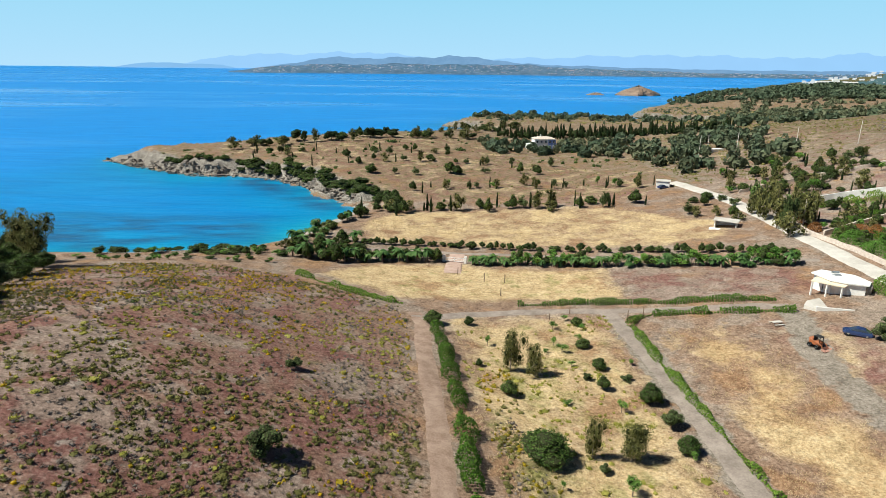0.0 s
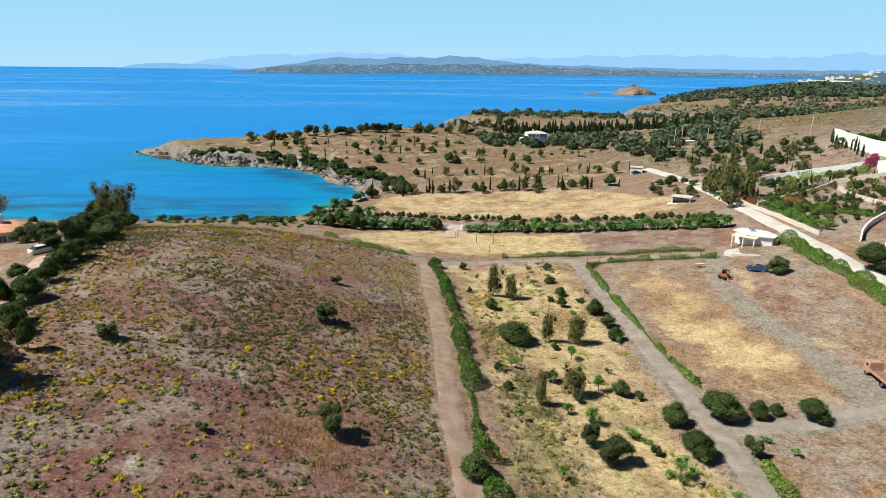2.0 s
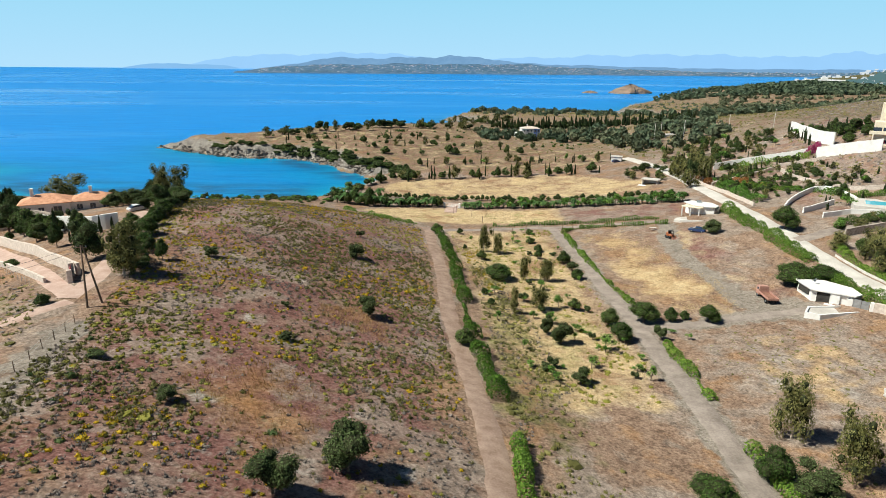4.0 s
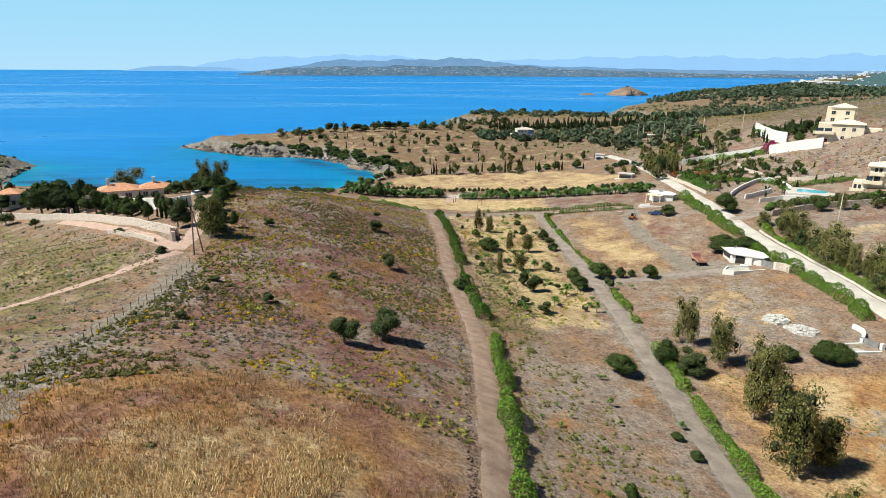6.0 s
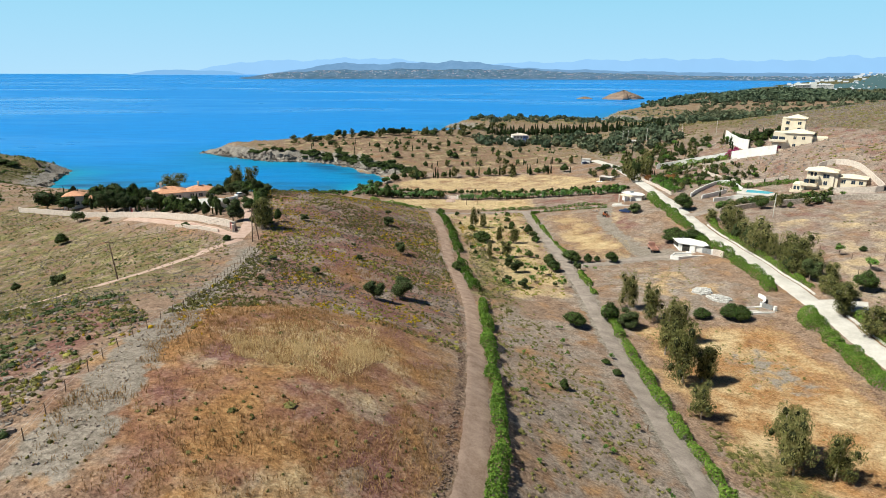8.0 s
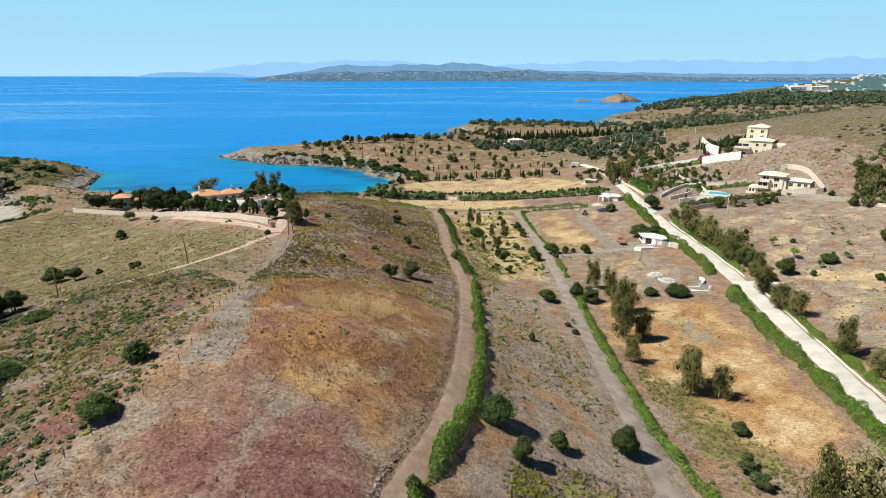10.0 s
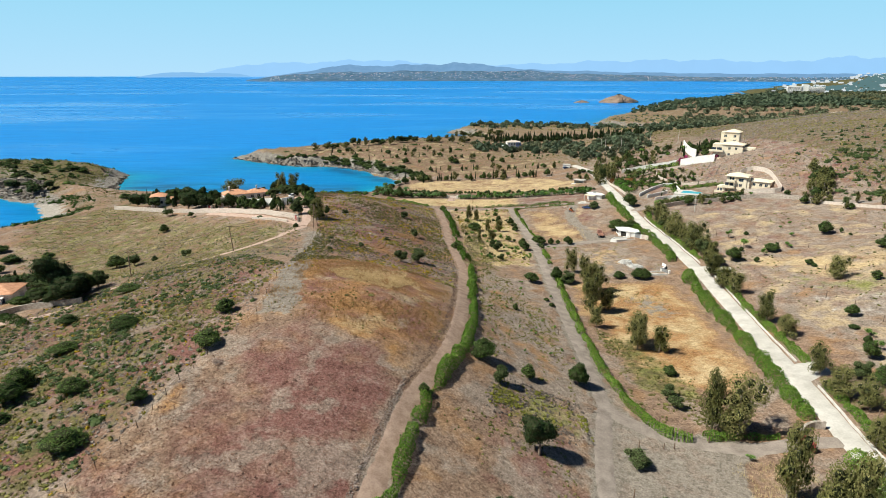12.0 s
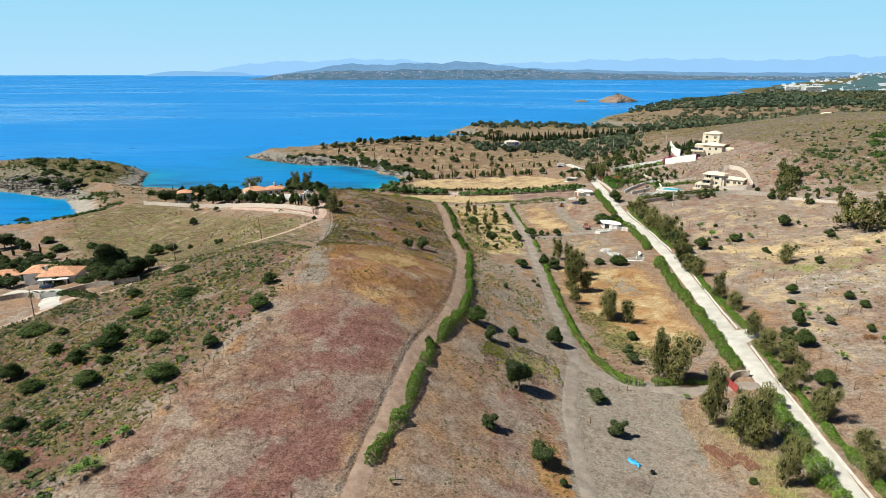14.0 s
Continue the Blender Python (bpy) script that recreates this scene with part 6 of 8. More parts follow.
woods("mixed_wood", [(100, 330), (150, 380), (190, 380), (150, 250), (108, 240), (96, 270)], 45, 6.2, 5.0, HAZED_BUSH, "mixed olive-green trees in the wood beside the road", 472, 60)
woods("mixed_wood", [(20, 560), (120, 560), (260, 520), (220, 640), (110, 700), (40, 660)], 48, 4.4, 6.6, HAZED_LEAF, "mixed dark trees on the second cape", 375, 60)
woods("mixed_wood", [(20, 560), (120, 560), (260, 520), (220, 640), (110, 700), (40, 660)], 40, 4.4, 6.0, HAZED_BUSH, "mixed olive-green trees on the second cape", 475, 60)
woods("mixed_wood", [(180, 400), (300, 420), (420, 520), (400, 700), (260, 600)], 66, 5.5, 7.2, HAZED_LEAF, "mixed dark trees on the plain behind the villas", 376, 60)
woods("mixed_wood", [(180, 400), (300, 420), (420, 520), (400, 700), (260, 600)], 55, 5.5, 6.5, HAZED_BUSH, "mixed olive-green trees on the plain behind the villas", 476, 60)

grove([(-165, 108), (-150, 96), (-122, 80), (-98, 62), (-92, 68), (-104, 72), (-112, 90), (-130, 110), (-150, 118)], 34, "ppypc", 6.0, 5.0, 108, "round the tiled house")
grove([(-100, 58), (-84, 48), (-68, 36), (-60, 30), (-60, 44), (-74, 52), (-88, 62)], 13, "ycoyc", 3.2, 2.8, 109, "in the terraced garden")
grove([(-86, 76), (-66, 70), (-60, 76), (-74, 92), (-82, 100), (-104, 100)], 20, "oco", 4.0, 4.4, 110, "behind the tiled house")
grove([(-160, -52), (-140, -30), (-118, -28), (-100, -44), (-96, -52), (-112, -50), (-118, -32), (-140, -20), (-170, -20)], 30, "pcoc", 4.6, 5.6, 111, "round the low house")
grove([(-200, 40), (-170, 20), (-140, -10), (-160, -40), (-220, 0)], 34, "pcyo", 4.4, 5.6, 112, "in the gardens below the slope")

tree_row([(-47.5, 24.1), (-49.5, 30.0), (-54.3, 40.6), (-58.6, 53.5), (-63.8, 70.7)], 5.0, "copc", 3.2, 3.2, 113, "beside the paved drive", 0.8)
tree_row([(-150, 326), (-128, 318), (-108, 314), (-90, 308), (-76, 296), (-62, 280), (-48, 262), (-36, 248)], 3.0, "c", 3.0, 6.0, 114, "above the rocky shore", 1.6)

grove([(96, 112), (98, 150), (100, 178), (110, 204), (134, 204), (150, 200), (136, 188), (124, 166), (110, 152), (104, 114)], 62, "ceyofcy", 3.0, 2.8, 115, "on the terraces beside the road")
grove([(104, 84), (140, 84), (154, 74), (170, 50), (200, 34), (198, 26), (166, 38), (146, 70), (104, 78)], 30, "eoc", 3.6, 3.2, 116, "along the field wall")
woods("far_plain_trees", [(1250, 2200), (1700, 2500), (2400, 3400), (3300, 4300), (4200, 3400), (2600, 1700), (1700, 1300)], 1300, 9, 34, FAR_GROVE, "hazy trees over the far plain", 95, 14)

tree_row([(94.5, 66), (94, 46), (94, 28), (95, 12), (94, -4)], 3.0, "eeoec", 5.4, 4.6, 117, "along the concrete road", 1.3)
grove([(160, 64), (166, 74), (178, 90), (184, 84), (172, 66), (164, 58)], 14, "eeco", 6.0, 5.5, 118, "in a fold of the eastern hill")
tree_row([(162, 222), (157, 203), (151.5, 184)], 4.0, "y", 4.6, 4.2, 119, "before the tall white terrace wall", 0.4)
grove([(140, 190), (150, 215), (160, 240), (130, 236), (112, 214), (118, 196)], 30, "ceoy", 3.6, 3.6, 120, "on the terraces below the villas")

grove([(90, 150), (96, 148), (104, 168), (100, 190), (92, 182)], 14, "eeoe", 8.0, 5.0, 121, "at the bend of the concrete road")
tree_row([(-168, 112), (-150, 102), (-124, 85), (-104, 68), (-92, 58)], 3.2, "pcpy", 6.5, 5.5, 122, "round the tiled house", 1.6)
tree_row([(-90, 56), (-80, 50), (-72, 46), (-66, 38)], 2.2, "yoyc", 4.6, 4.0, 123, "in the terraced garden", 0.8)

tree_row([(42, 432), (90, 428), (140, 420), (190, 406)], 3.2, "pcp", 5.0, 5.0, 124, "in the dark belt behind the villa", 1.4)


# Buildings, walls, gates.
def box(x0, x1, y0, y1, z0, z1, soft=0.03):
    """A box with slightly broken edges."""
    bm = bmesh.new()
    bmesh.ops.create_cube(bm, size=1.0)
    for v in bm.verts:
        v.co = Vector((x0 + (v.co.x + 0.5) * (x1 - x0), y0 + (v.co.y + 0.5) * (y1 - y0), z0 + (v.co.z + 0.5) * (z1 - z0)))
    if soft:
        bmesh.ops.bevel(bm, geom=bm.edges[:], offset=min(soft, 0.3 * min(abs(x1 - x0), abs(y1 - y0), abs(z1 - z0))), segments=1, affect="EDGES")
    bm.verts.index_update()
    v, f = np.array([p.co[:] for p in bm.verts]), [[q.index for q in face.verts] for face in bm.faces]
    bm.free()
    return v, f


def prism(outline, z0, z1):
    """An upright block on a plan outline, given anticlockwise."""
    n = len(outline)
    v = [(x, y, z0) for x, y in outline] + [(x, y, z1) for x, y in outline]
    f = [[i, (i + 1) % n, n + (i + 1) % n, n + i] for i in range(n)] + [list(range(n, 2 * n)), list(range(n - 1, -1, -1))]
    return np.array(v, float), f


def hip_roof(x0, x1, y0, y1, z0, z1, over=0.4):
    x0, x1, y0, y1 = x0 - over, x1 + over, y0 - over, y1 + over
    q = min(x1 - x0, y1 - y0) / 2
    wide = x1 - x0 >= y1 - y0
    a, b = ((x0 + q, (y0 + y1) / 2), (x1 - q, (y0 + y1) / 2)) if wide else (((x0 + x1) / 2, y0 + q), ((x0 + x1) / 2, y1 - q))
    v = [(x0, y0, z0), (x1, y0, z0), (x1, y1, z0), (x0, y1, z0), (*a, z1), (*b, z1)]
    v += [(x, y, z - 0.14) for x, y, z in v[:4]]
    f = [[0, 1, 5, 4], [1, 2, 5], [2, 3, 4, 5], [3, 0, 4]] if wide else [[0, 1, 4], [1, 2, 5, 4], [2, 3, 5], [3, 0, 4, 5]]
    f += [[6, 7, 1, 0], [7, 8, 2, 1], [8, 9, 3, 2], [9, 6, 0, 3], [9, 8, 7, 6]]
    return np.array(v, float), f


def thing(name, x, y, turn, label, category, z=None, group=""):
    root = new(name)
    root.matrix_basis = pose(x, y, float(lift_of(x, y)[0]) if z is None else z, 0, 0, turn)
    return tagged(root, label, category, group)


def piece(name, root, pieces, material, label="", smooth=False):
    v, f = joined(pieces)
    return part(name, mesh_of(name, v, f, material, smooth), root, label)


def window(root, x, y, z, w, h, facing, material=None):
    """A framed window or door on a wall that faces -y, +y, -x or +x."""
    d = {"-y": (0, -1), "+y": (0, 1), "-x": (-1, 0), "+x": (1, 0)}[facing]
    def slab(a0, a1, z0, z1, out0, out1):
        if d[0] == 0:
            return box(x + a0, x + a1, *sorted((y + d[1] * out0, y + d[1] * out1)), z0, z1, 0.01)
        return box(*sorted((x + d[0] * out0, x + d[0] * out1)), y + a0, y + a1, z0, z1, 0.01)
    t = 0.09
    frame_ob = piece("window", root, [slab(-w / 2 - t, -w / 2, z, z + h, -0.05, 0.07), slab(w / 2, w / 2 + t, z, z + h, -0.05, 0.07), slab(-w / 2 - t, w / 2 + t, z + h, z + h + t, -0.05, 0.07), slab(-w / 2 - t, w / 2 + t, z - t, z, -0.05, 0.11), slab(-0.03, 0.03, z, z + h, -0.04, 0.05)], material or WHITE)
    piece("pane", frame_ob, [slab(-w / 2, w / 2, z, z + h, -0.06, 0.015)], GLASS, "dark window glass")


def wall_run(name, points, tall, thick, material, label, sink=0.6, step=2.5, level=None, category="wall"):
    """A wall that follows a plan line and the slope of the ground."""
    line = smooth_line(points, step)
    side = across(line)
    z = lift_of(line[:, 0], line[:, 1]) if level is None else np.full(len(line), level - tall)
    a, b = line + side * thick / 2, line - side * thick / 2
    n = len(line)
    v = np.concatenate([np.column_stack([p, zz]) for p, zz in ((a, z - sink), (a, z + tall), (b, z + tall), (b, z - sink))])
    f = [[k * n + i, k * n + i + 1, ((k + 1) % 4) * n + i + 1, ((k + 1) % 4) * n + i] for k in range(4) for i in range(n - 1)]
    f += [[0, n, 2 * n, 3 * n], [n - 1, 4 * n - 1, 3 * n - 1, 2 * n - 1]]
    ob = new(name, mesh_of(name, v, f, material))
    return tagged(ob, label, category, kind="structure")


def steel_gate(x, y, turn, wide, tall, material, label, z=None):
    """Two sheet leaves with frames between posts."""
    root = thing("metal_gate", x, y, turn, label, "gate", z)
    for s in (-1, 1):
        x0, x1 = sorted((0.03 * s, wide / 2 * s))
        leaf = piece("gate_leaf", root, [box(x0, x1, -0.02, 0.02, 0.12, tall, 0)], material)
        piece("gate_frame", leaf, [box(x0, x1, -0.05, 0.05, zz, zz + 0.08, 0) for zz in (0.08, tall / 2, tall - 0.06)] + [box(xx - 0.04, xx + 0.04, -0.05, 0.05, 0.08, tall, 0) for xx in (x0 + 0.04, (x0 + x1) / 2, x1 - 0.04)], material)
    return root


# The white hut beside the yard.
hut = thing("white_hut", 0, 0, 0, "small white plastered hut with a flat roof beside the yard", "hut", 0)
hut_plan = [(73.5, 44.4), (76.4, 42.4), (79.0, 40.6), (80.6, 41.4), (81.0, 44.6), (78.4, 48.6), (73.7, 49.6)]
piece("wall", hut, [prism(hut_plan, 9.2, 9.95 + 2.55)], WHITE)
piece("roof", hut, [prism([(73.0, 44.0), (76.3, 41.8), (79.1, 39.9), (81.1, 40.9), (81.6, 44.8), (78.7, 49.2), (73.2, 50.2)], 12.5, 12.72)], WHITE, "flat white roof slab")
# Two dark slabs on the solid wall paint the shade of its openings.
piece("window_opening", hut, [box(73.40, 73.50, 45.2, 48.8, 11.0, 12.1, 0)], SHADE, "dark slab painted as the shade in a long window opening")
piece("doorway", hut, [prism([(74.2, 43.82), (76.0, 42.57), (76.1, 42.75), (74.3, 44.0)], 10.0, 12.2)], SHADE, "dark slab painted as the shade inside a doorway")
piece("pier", hut, [prism([(75.9, 42.3), (77.2, 41.4), (77.5, 41.8), (76.2, 42.7)], 9.5, 12.4), prism([(78.0, 40.7), (78.9, 40.1), (79.2, 40.5), (78.3, 41.1)], 9.5, 12.0)], WHITE)
ring = [(80.2 + 1.9 * math.cos(a), 43.0 + 2.0 * math.sin(a)) for a in np.arange(16) / 16 * 2 * math.pi]
piece("round_store", hut, [prism(ring, 9.5, 12.1)], STONE, "round rubble-stone end of the hut", True)
piece("aerial", hut, [limb((75.2, 47, 12.7), (75.4, 47.1, 13.7), 0.03, 0.02), limb((75.1, 46.7, 13.5), (75.9, 47.3, 13.9), 0.28, 0.02, 8)], STEEL, "dish aerial on a thin mast")
piece("step", hut, [prism([(74.6, 41.9), (76.4, 40.7), (76.9, 41.4), (75.1, 42.6)], 9.4, 10.35), prism([(74.2, 41.3), (76.0, 40.1), (76.4, 40.7), (74.6, 41.9)], 9.4, 10.15)], WHITE)
ramp_ob = thing("entrance_ramp", 0, 0, 0, "pale ramp with low white side walls below the hut", "ramp", 0)
piece("ramp_slab", ramp_ob, [prism([(68.4, 37.2), (70.2, 35.9), (78.4, 37.4), (77.0, 40.4), (70.6, 40.0)], 9.0, 10.25)], CONCRETE)
piece("side_wall", ramp_ob, [prism([(68.2, 37.1), (70.2, 35.6), (78.4, 37.1), (78.3, 37.4), (70.2, 36.0), (68.5, 37.3)], 9.0, 10.7)], WHITE)
piece("side_wall", ramp_ob, [prism([(68.2, 37.2), (68.5, 37.1), (70.7, 39.9), (77.0, 40.3), (77.0, 40.6), (70.5, 40.2)], 9.0, 10.6)], WHITE)
steel_gate(79.7, 38.9, -50, 2.6, 2.0, STEEL, "grey steel gate between white piers beside the hut", 10.3)
gate_pier = thing("gate_pier", 80.7, 37.4, -30, "square white plastered gate pier", "pier", 9.6)
piece("shaft", gate_pier, [box(-0.3, 0.3, -0.3, 0.3, 0, 2.9)], WHITE)
wall_run("stone_wall", [(80.9, 37.2), (82.2, 36.0), (82.6, 34.0)], 1.8, 0.5, PINK_STONE, "curved pinkish stone wall by the gate")

# The second hut with a shaded porch.
hut = thing("porch_hut", 0, 0, 0, "white hut with a cream porch roof above a pale terrace", "hut", 0)
piece("wall", hut, [prism([(76.4, 111.4), (78.6, 109.6), (81.2, 108.4), (82.6, 110.2), (82.2, 113.8), (78.0, 117.0), (75.4, 115.6)], 11.0, 14.5)], WHITE)
piece("roof", hut, [prism([(75.9, 111.2), (78.4, 109.1), (81.3, 107.8), (83.2, 110.0), (82.7, 114.2), (78.0, 117.6), (74.8, 115.8)], 14.5, 14.74)], WHITE, "flat white roof slab")
piece("porch_roof", hut, [prism([(72.6, 112.0), (76.9, 108.2), (78.9, 110.0), (75.3, 114.4)], 14.1, 14.3)], CREAM, "cream porch roof")
for px, py in ((73.0, 112.0), (74.9, 110.3), (76.8, 108.6)):
    piece("porch_post", hut, [box(px - 0.14, px + 0.14, py - 0.14, py + 0.14, 11.0, 14.1)], WHITE)
# A dark sheet paints the shade beneath the porch roof.
piece("porch_shade", hut, [prism([(75.9, 113.2), (78.3, 110.6), (78.4, 110.8), (76.0, 113.4)], 11.8, 13.9)], SHADE, "dark sheet painted as the shade under the porch")
piece("solar_heater", hut, [box(78.2, 79.6, 113.4, 114.4, 14.74, 14.95), limb((78.2, 114.6, 15.2), (79.6, 114.6, 15.2), 0.22, 0.22, 8)], STEEL, "roof-top water heater")
ring = [(81.8 + 1.7 * math.cos(a), 110.4 + 1.8 * math.sin(a)) for a in np.arange(14) / 14 * 2 * math.pi]
piece("round_store", hut, [prism(ring, 11.5, 14.2)], STONE, "round rubble-stone end", True)
terrace = thing("terrace", 0, 0, 0, "pale paved terrace with low white kerbs before the hut", "terrace", 0)
piece("paving", terrace, [prism([(68.6, 106.4), (69.6, 104.4), (77.0, 102.6), (78.6, 107.0), (74.5, 110.4), (70.4, 108.6)], 9.8, 11.35)], CONCRETE)
piece("kerb", terrace, [prism([(69.6, 104.2), (77.1, 102.3), (77.2, 102.6), (69.7, 104.5)], 9.8, 11.8)], WHITE)

# The white gateway below it and the red gate.
wall_run("gate_wall", [(75.6, -2.6), (77.4, -0.6), (78.6, 1.6), (78.4, 4)], 0.9, 0.45, WHITE, "white plastered wall that curves in to a gate")
steel_gate(76.4, -3.4, -62, 3.2, 1.4, STEEL, "pale steel gate at the head of a ramp", 9.8)
gate_pier = thing("gate_pier", 77.6, -5.2, 0, "square white plastered gate pier", "pier", 9.5)
piece("shaft", gate_pier, [box(-0.3, 0.3, -0.3, 0.3, 0, 1.8)], WHITE)
ramp_ob = thing("entrance_ramp", 0, 0, 0, "pale concrete ramp with low white side walls", "ramp", 0)
piece("ramp_slab", ramp_ob, [prism([(70.4, -6.4), (76.8, -6.0), (76.2, -2.8), (71.6, -3.2)], 9.0, 9.95)], CONCRETE)
piece("side_wall", ramp_ob, [prism([(70.2, -6.8), (76.9, -6.4), (76.9, -6.0), (70.3, -6.4)], 9.0, 10.3)], WHITE)
piece("side_wall", ramp_ob, [prism([(71.5, -3.2), (76.0, -2.8), (76.0, -2.5), (71.4, -2.9)], 9.0, 10.2)], WHITE)
steel_gate(66.2, -107.9, -78, 4.4, 2.1, RUST_RED, "tall red sheet-metal gate standing half open", 12.1)
wall_run("gate_wall", [(66.8, -105.2), (68.2, -103.6), (70.6, -102.6), (72.4, -103.2)], 1.5, 0.5, STONE, "curved rubble stone wall beside the red gate")
road_strip("gate_apron", [(63, -107.5), (69, -107), (75, -107.5)], 3.6, GREY_DIRT, "dusty grey apron through the gate", "drive", 0.14, 0.02)

# The garden gate in the long hedge.
gateway = thing("garden_gate", 2.9, 153.8, -14, "white timber gate between low white piers in the hedge", "gate")
for s in (-1, 1):
    piece("pier", gateway, [box(3.0 * s - 0.35, 3.0 * s + 0.35, -0.35, 0.35, -0.3, 1.9)], WHITE)
for zz in (0.35, 0.8, 1.25):
    piece("rail", gateway, [box(-2.65, 2.65, -0.05, 0.05, zz, zz + 0.12, 0)], WHITE)
for xx in (-2.6, -0.06, 0.06, 2.6):
    piece("stile", gateway, [box(xx - 0.05, xx + 0.05, -0.06, 0.06, 0.1, 1.5, 0)], WHITE)
road_strip("gate_path", [(2.2, 143.5), (2.4, 148), (3.2, 156), (4, 163)], 5.0, PALE_PAVING, "pale paved path through the garden gate", "path", 0.12, 0.02)
road_strip("hedge_path", [(-40, 160), (-15, 165), (4, 163), (34, 155), (62, 144), (86, 131)], 2.2, GREY_DIRT, "pale path behind the long hedge", "path", 0.12, 0.02)

# The white villa by the bay.
villa = thing("white_villa", 55.5, 374.6, 4, "white two-storey villa with blue trim and a hipped roof", "house")
piece("wall", villa, [box(0, 13, 0, 10, -1, 6.2)], WHITE)
piece("blue_end", villa, [box(8.5, 13.06, -0.06, 10.06, -0.5, 6.0)], BLUE_PAINT, "blue-painted end wall")
piece("roof", villa, [hip_roof(0, 13, 0, 10, 6.2, 7.6)], PINK_STONE, "pale tiled hipped roof")
piece("chimney", villa, [box(4, 4.7, 4, 4.7, 6.5, 8.8)], WHITE)
piece("porch", villa, [box(-4.5, 0, 2, 9, -0.5, 3.0), box(13, 20, 3, 8, -0.5, 2.6)], WHITE)
for wx in (1.5, 4.2, 6.9, 9.6, 11.8):
    for wz in (0.9, 3.9):
        window(villa, wx, -0.07, wz, 1.0, 1.4, "-y")

# The tiled estate on the western brow.
house = thing("tiled_house", -106, 78, 27, "long white house under a terracotta hipped roof", "house", 17.2)
piece("wall", house, [box(0, 11, 0, 8, -2, 3.3), box(11, 21, 1.0, 7.5, -2, 3.1)], WHITE)
piece("roof", house, [hip_roof(0, 11, 0, 8, 3.3, 5.2, 0.5)], TILES, "terracotta tiled roof")
piece("roof", house, [hip_roof(11.2, 21, 1.0, 7.5, 3.1, 4.8, 0.5)], TILES, "terracotta tiled roof")
piece("chimney", house, [box(2.4, 3.1, 3, 3.7, 4.0, 6.6), box(2.3, 3.2, 2.9, 3.8, 6.6, 6.75)], WHITE)
piece("chimney", house, [box(15.4, 16.1, 3.6, 4.3, 4.0, 6.2), box(15.3, 16.2, 3.5, 4.4, 6.2, 6.35)], WHITE)
for wx, wz, ww, wh in ((1.8, 0.2, 1.2, 2.2), (4.6, 1.0, 1.2, 1.3), (8.2, 0.2, 1.8, 2.2), (13, 1.0, 1.3, 1.3), (16, 1.0, 1.3, 1.3), (19, 1.0, 1.3, 1.3)):
    window(house, wx, 0.0 if wx < 11 else 1.0, wz, ww, wh, "-y")
house = thing("tiled_house", -149, 92, 20, "small white house under a terracotta roof among pines", "house", 12.0)
piece("wall", house, [box(0, 7, 0, 7, -1, 4.6), box(7, 11, 0.5, 5, -1, 3.0)], WHITE)
piece("roof", house, [hip_roof(0, 7, 0, 7, 4.6, 6.2)], TILES, "terracotta tiled roof")
piece("roof", house, [hip_roof(7.2, 11, 0.5, 5, 3.0, 4.0)], TILES, "terracotta tiled roof")
for wx, wz in ((2, 1), (5, 1), (9, 0.9)):
    window(house, wx, 0.0 if wx < 7 else 0.5, wz, 1.1, 1.4, "-y")
wall_run("retaining_wall", [(-88, 60), (-81.9, 55), (-74.7, 50), (-69, 47), (-64.5, 48)], 3.0, 0.5, WHITE, "tall white retaining wall below the tiled house", 1.0)
wall_run("retaining_wall", [(-104, 68), (-96, 69), (-90, 66)], 2.4, 0.5, STONE, "rough stone retaining wall below the tiled house", 2.5, 2.5, 21.5)
wall_run("drive_wall", [(-172, 99), (-159, 92), (-136, 79.4), (-115, 68), (-96, 54.8), (-76.5, 38), (-62.5, 25), (-56, 20)], 1.9, 0.45, PINK_STONE, "long pale stone wall along the paved drive")
wall_run("drive_wall", [(-78, 32.5), (-68, 24), (-59.5, 17)], 0.9, 0.4, PINK_STONE, "low pale stone wall along the paved drive")
for gx0, gy0, turn in ((-110, 69.3, -44), (-148, 98.6, -25), (-56.2, 18.2, -62)):
    gate_ob = thing("timber_gate", gx0, gy0, turn, "brown timber gate between pale stone piers", "gate")
    for s in (-1, 1):
        piece("pier", gate_ob, [box(1.9 * s - 0.3, 1.9 * s + 0.3, -0.35, 0.35, -0.3, 2.1)], PINK_STONE)
        piece("gate_leaf", gate_ob, [box(*sorted((0.02 * s, 1.6 * s)), -0.06, 0.06, 0.1, 1.8)], RUST_RED, "brown timber leaf")

# The houses at the foot of the western slope.
house = thing("tiled_house", -133, -47, 12, "white house under a broad terracotta roof among trees", "house", 13.2)
piece("wall", house, [box(0, 11, 0, 9, -1, 3.6), box(-7, 0.2, 6, 14, -1, 3.2)], WHITE)
piece("roof", house, [hip_roof(0, 11, 0, 9, 3.6, 5.6, 0.6)], TILES, "terracotta tiled roof")
piece("roof", house, [hip_roof(-7, 0, 6, 14, 3.2, 4.8, 0.6)], TILES, "terracotta tiled roof")
piece("chimney", house, [box(1.2, 1.9, 3, 3.7, 4.0, 6.2)], WHITE)
piece("veranda", house, [box(1, 1.3, -2.2, -1.9, -0.5, 2.8), box(5, 5.3, -2.2, -1.9, -0.5, 2.8), box(9, 9.3, -2.2, -1.9, -0.5, 2.8), box(0.6, 9.6, -2.4, 0, 2.8, 3.0)], WHITE)
for wx in (2, 5, 8.6):
    window(house, wx, 0.0, 0.7, 1.3, 1.6, "-y")
house = thing("tiled_house", -158, -38, 30, "low house under a terracotta roof among trees", "house", 9.5)
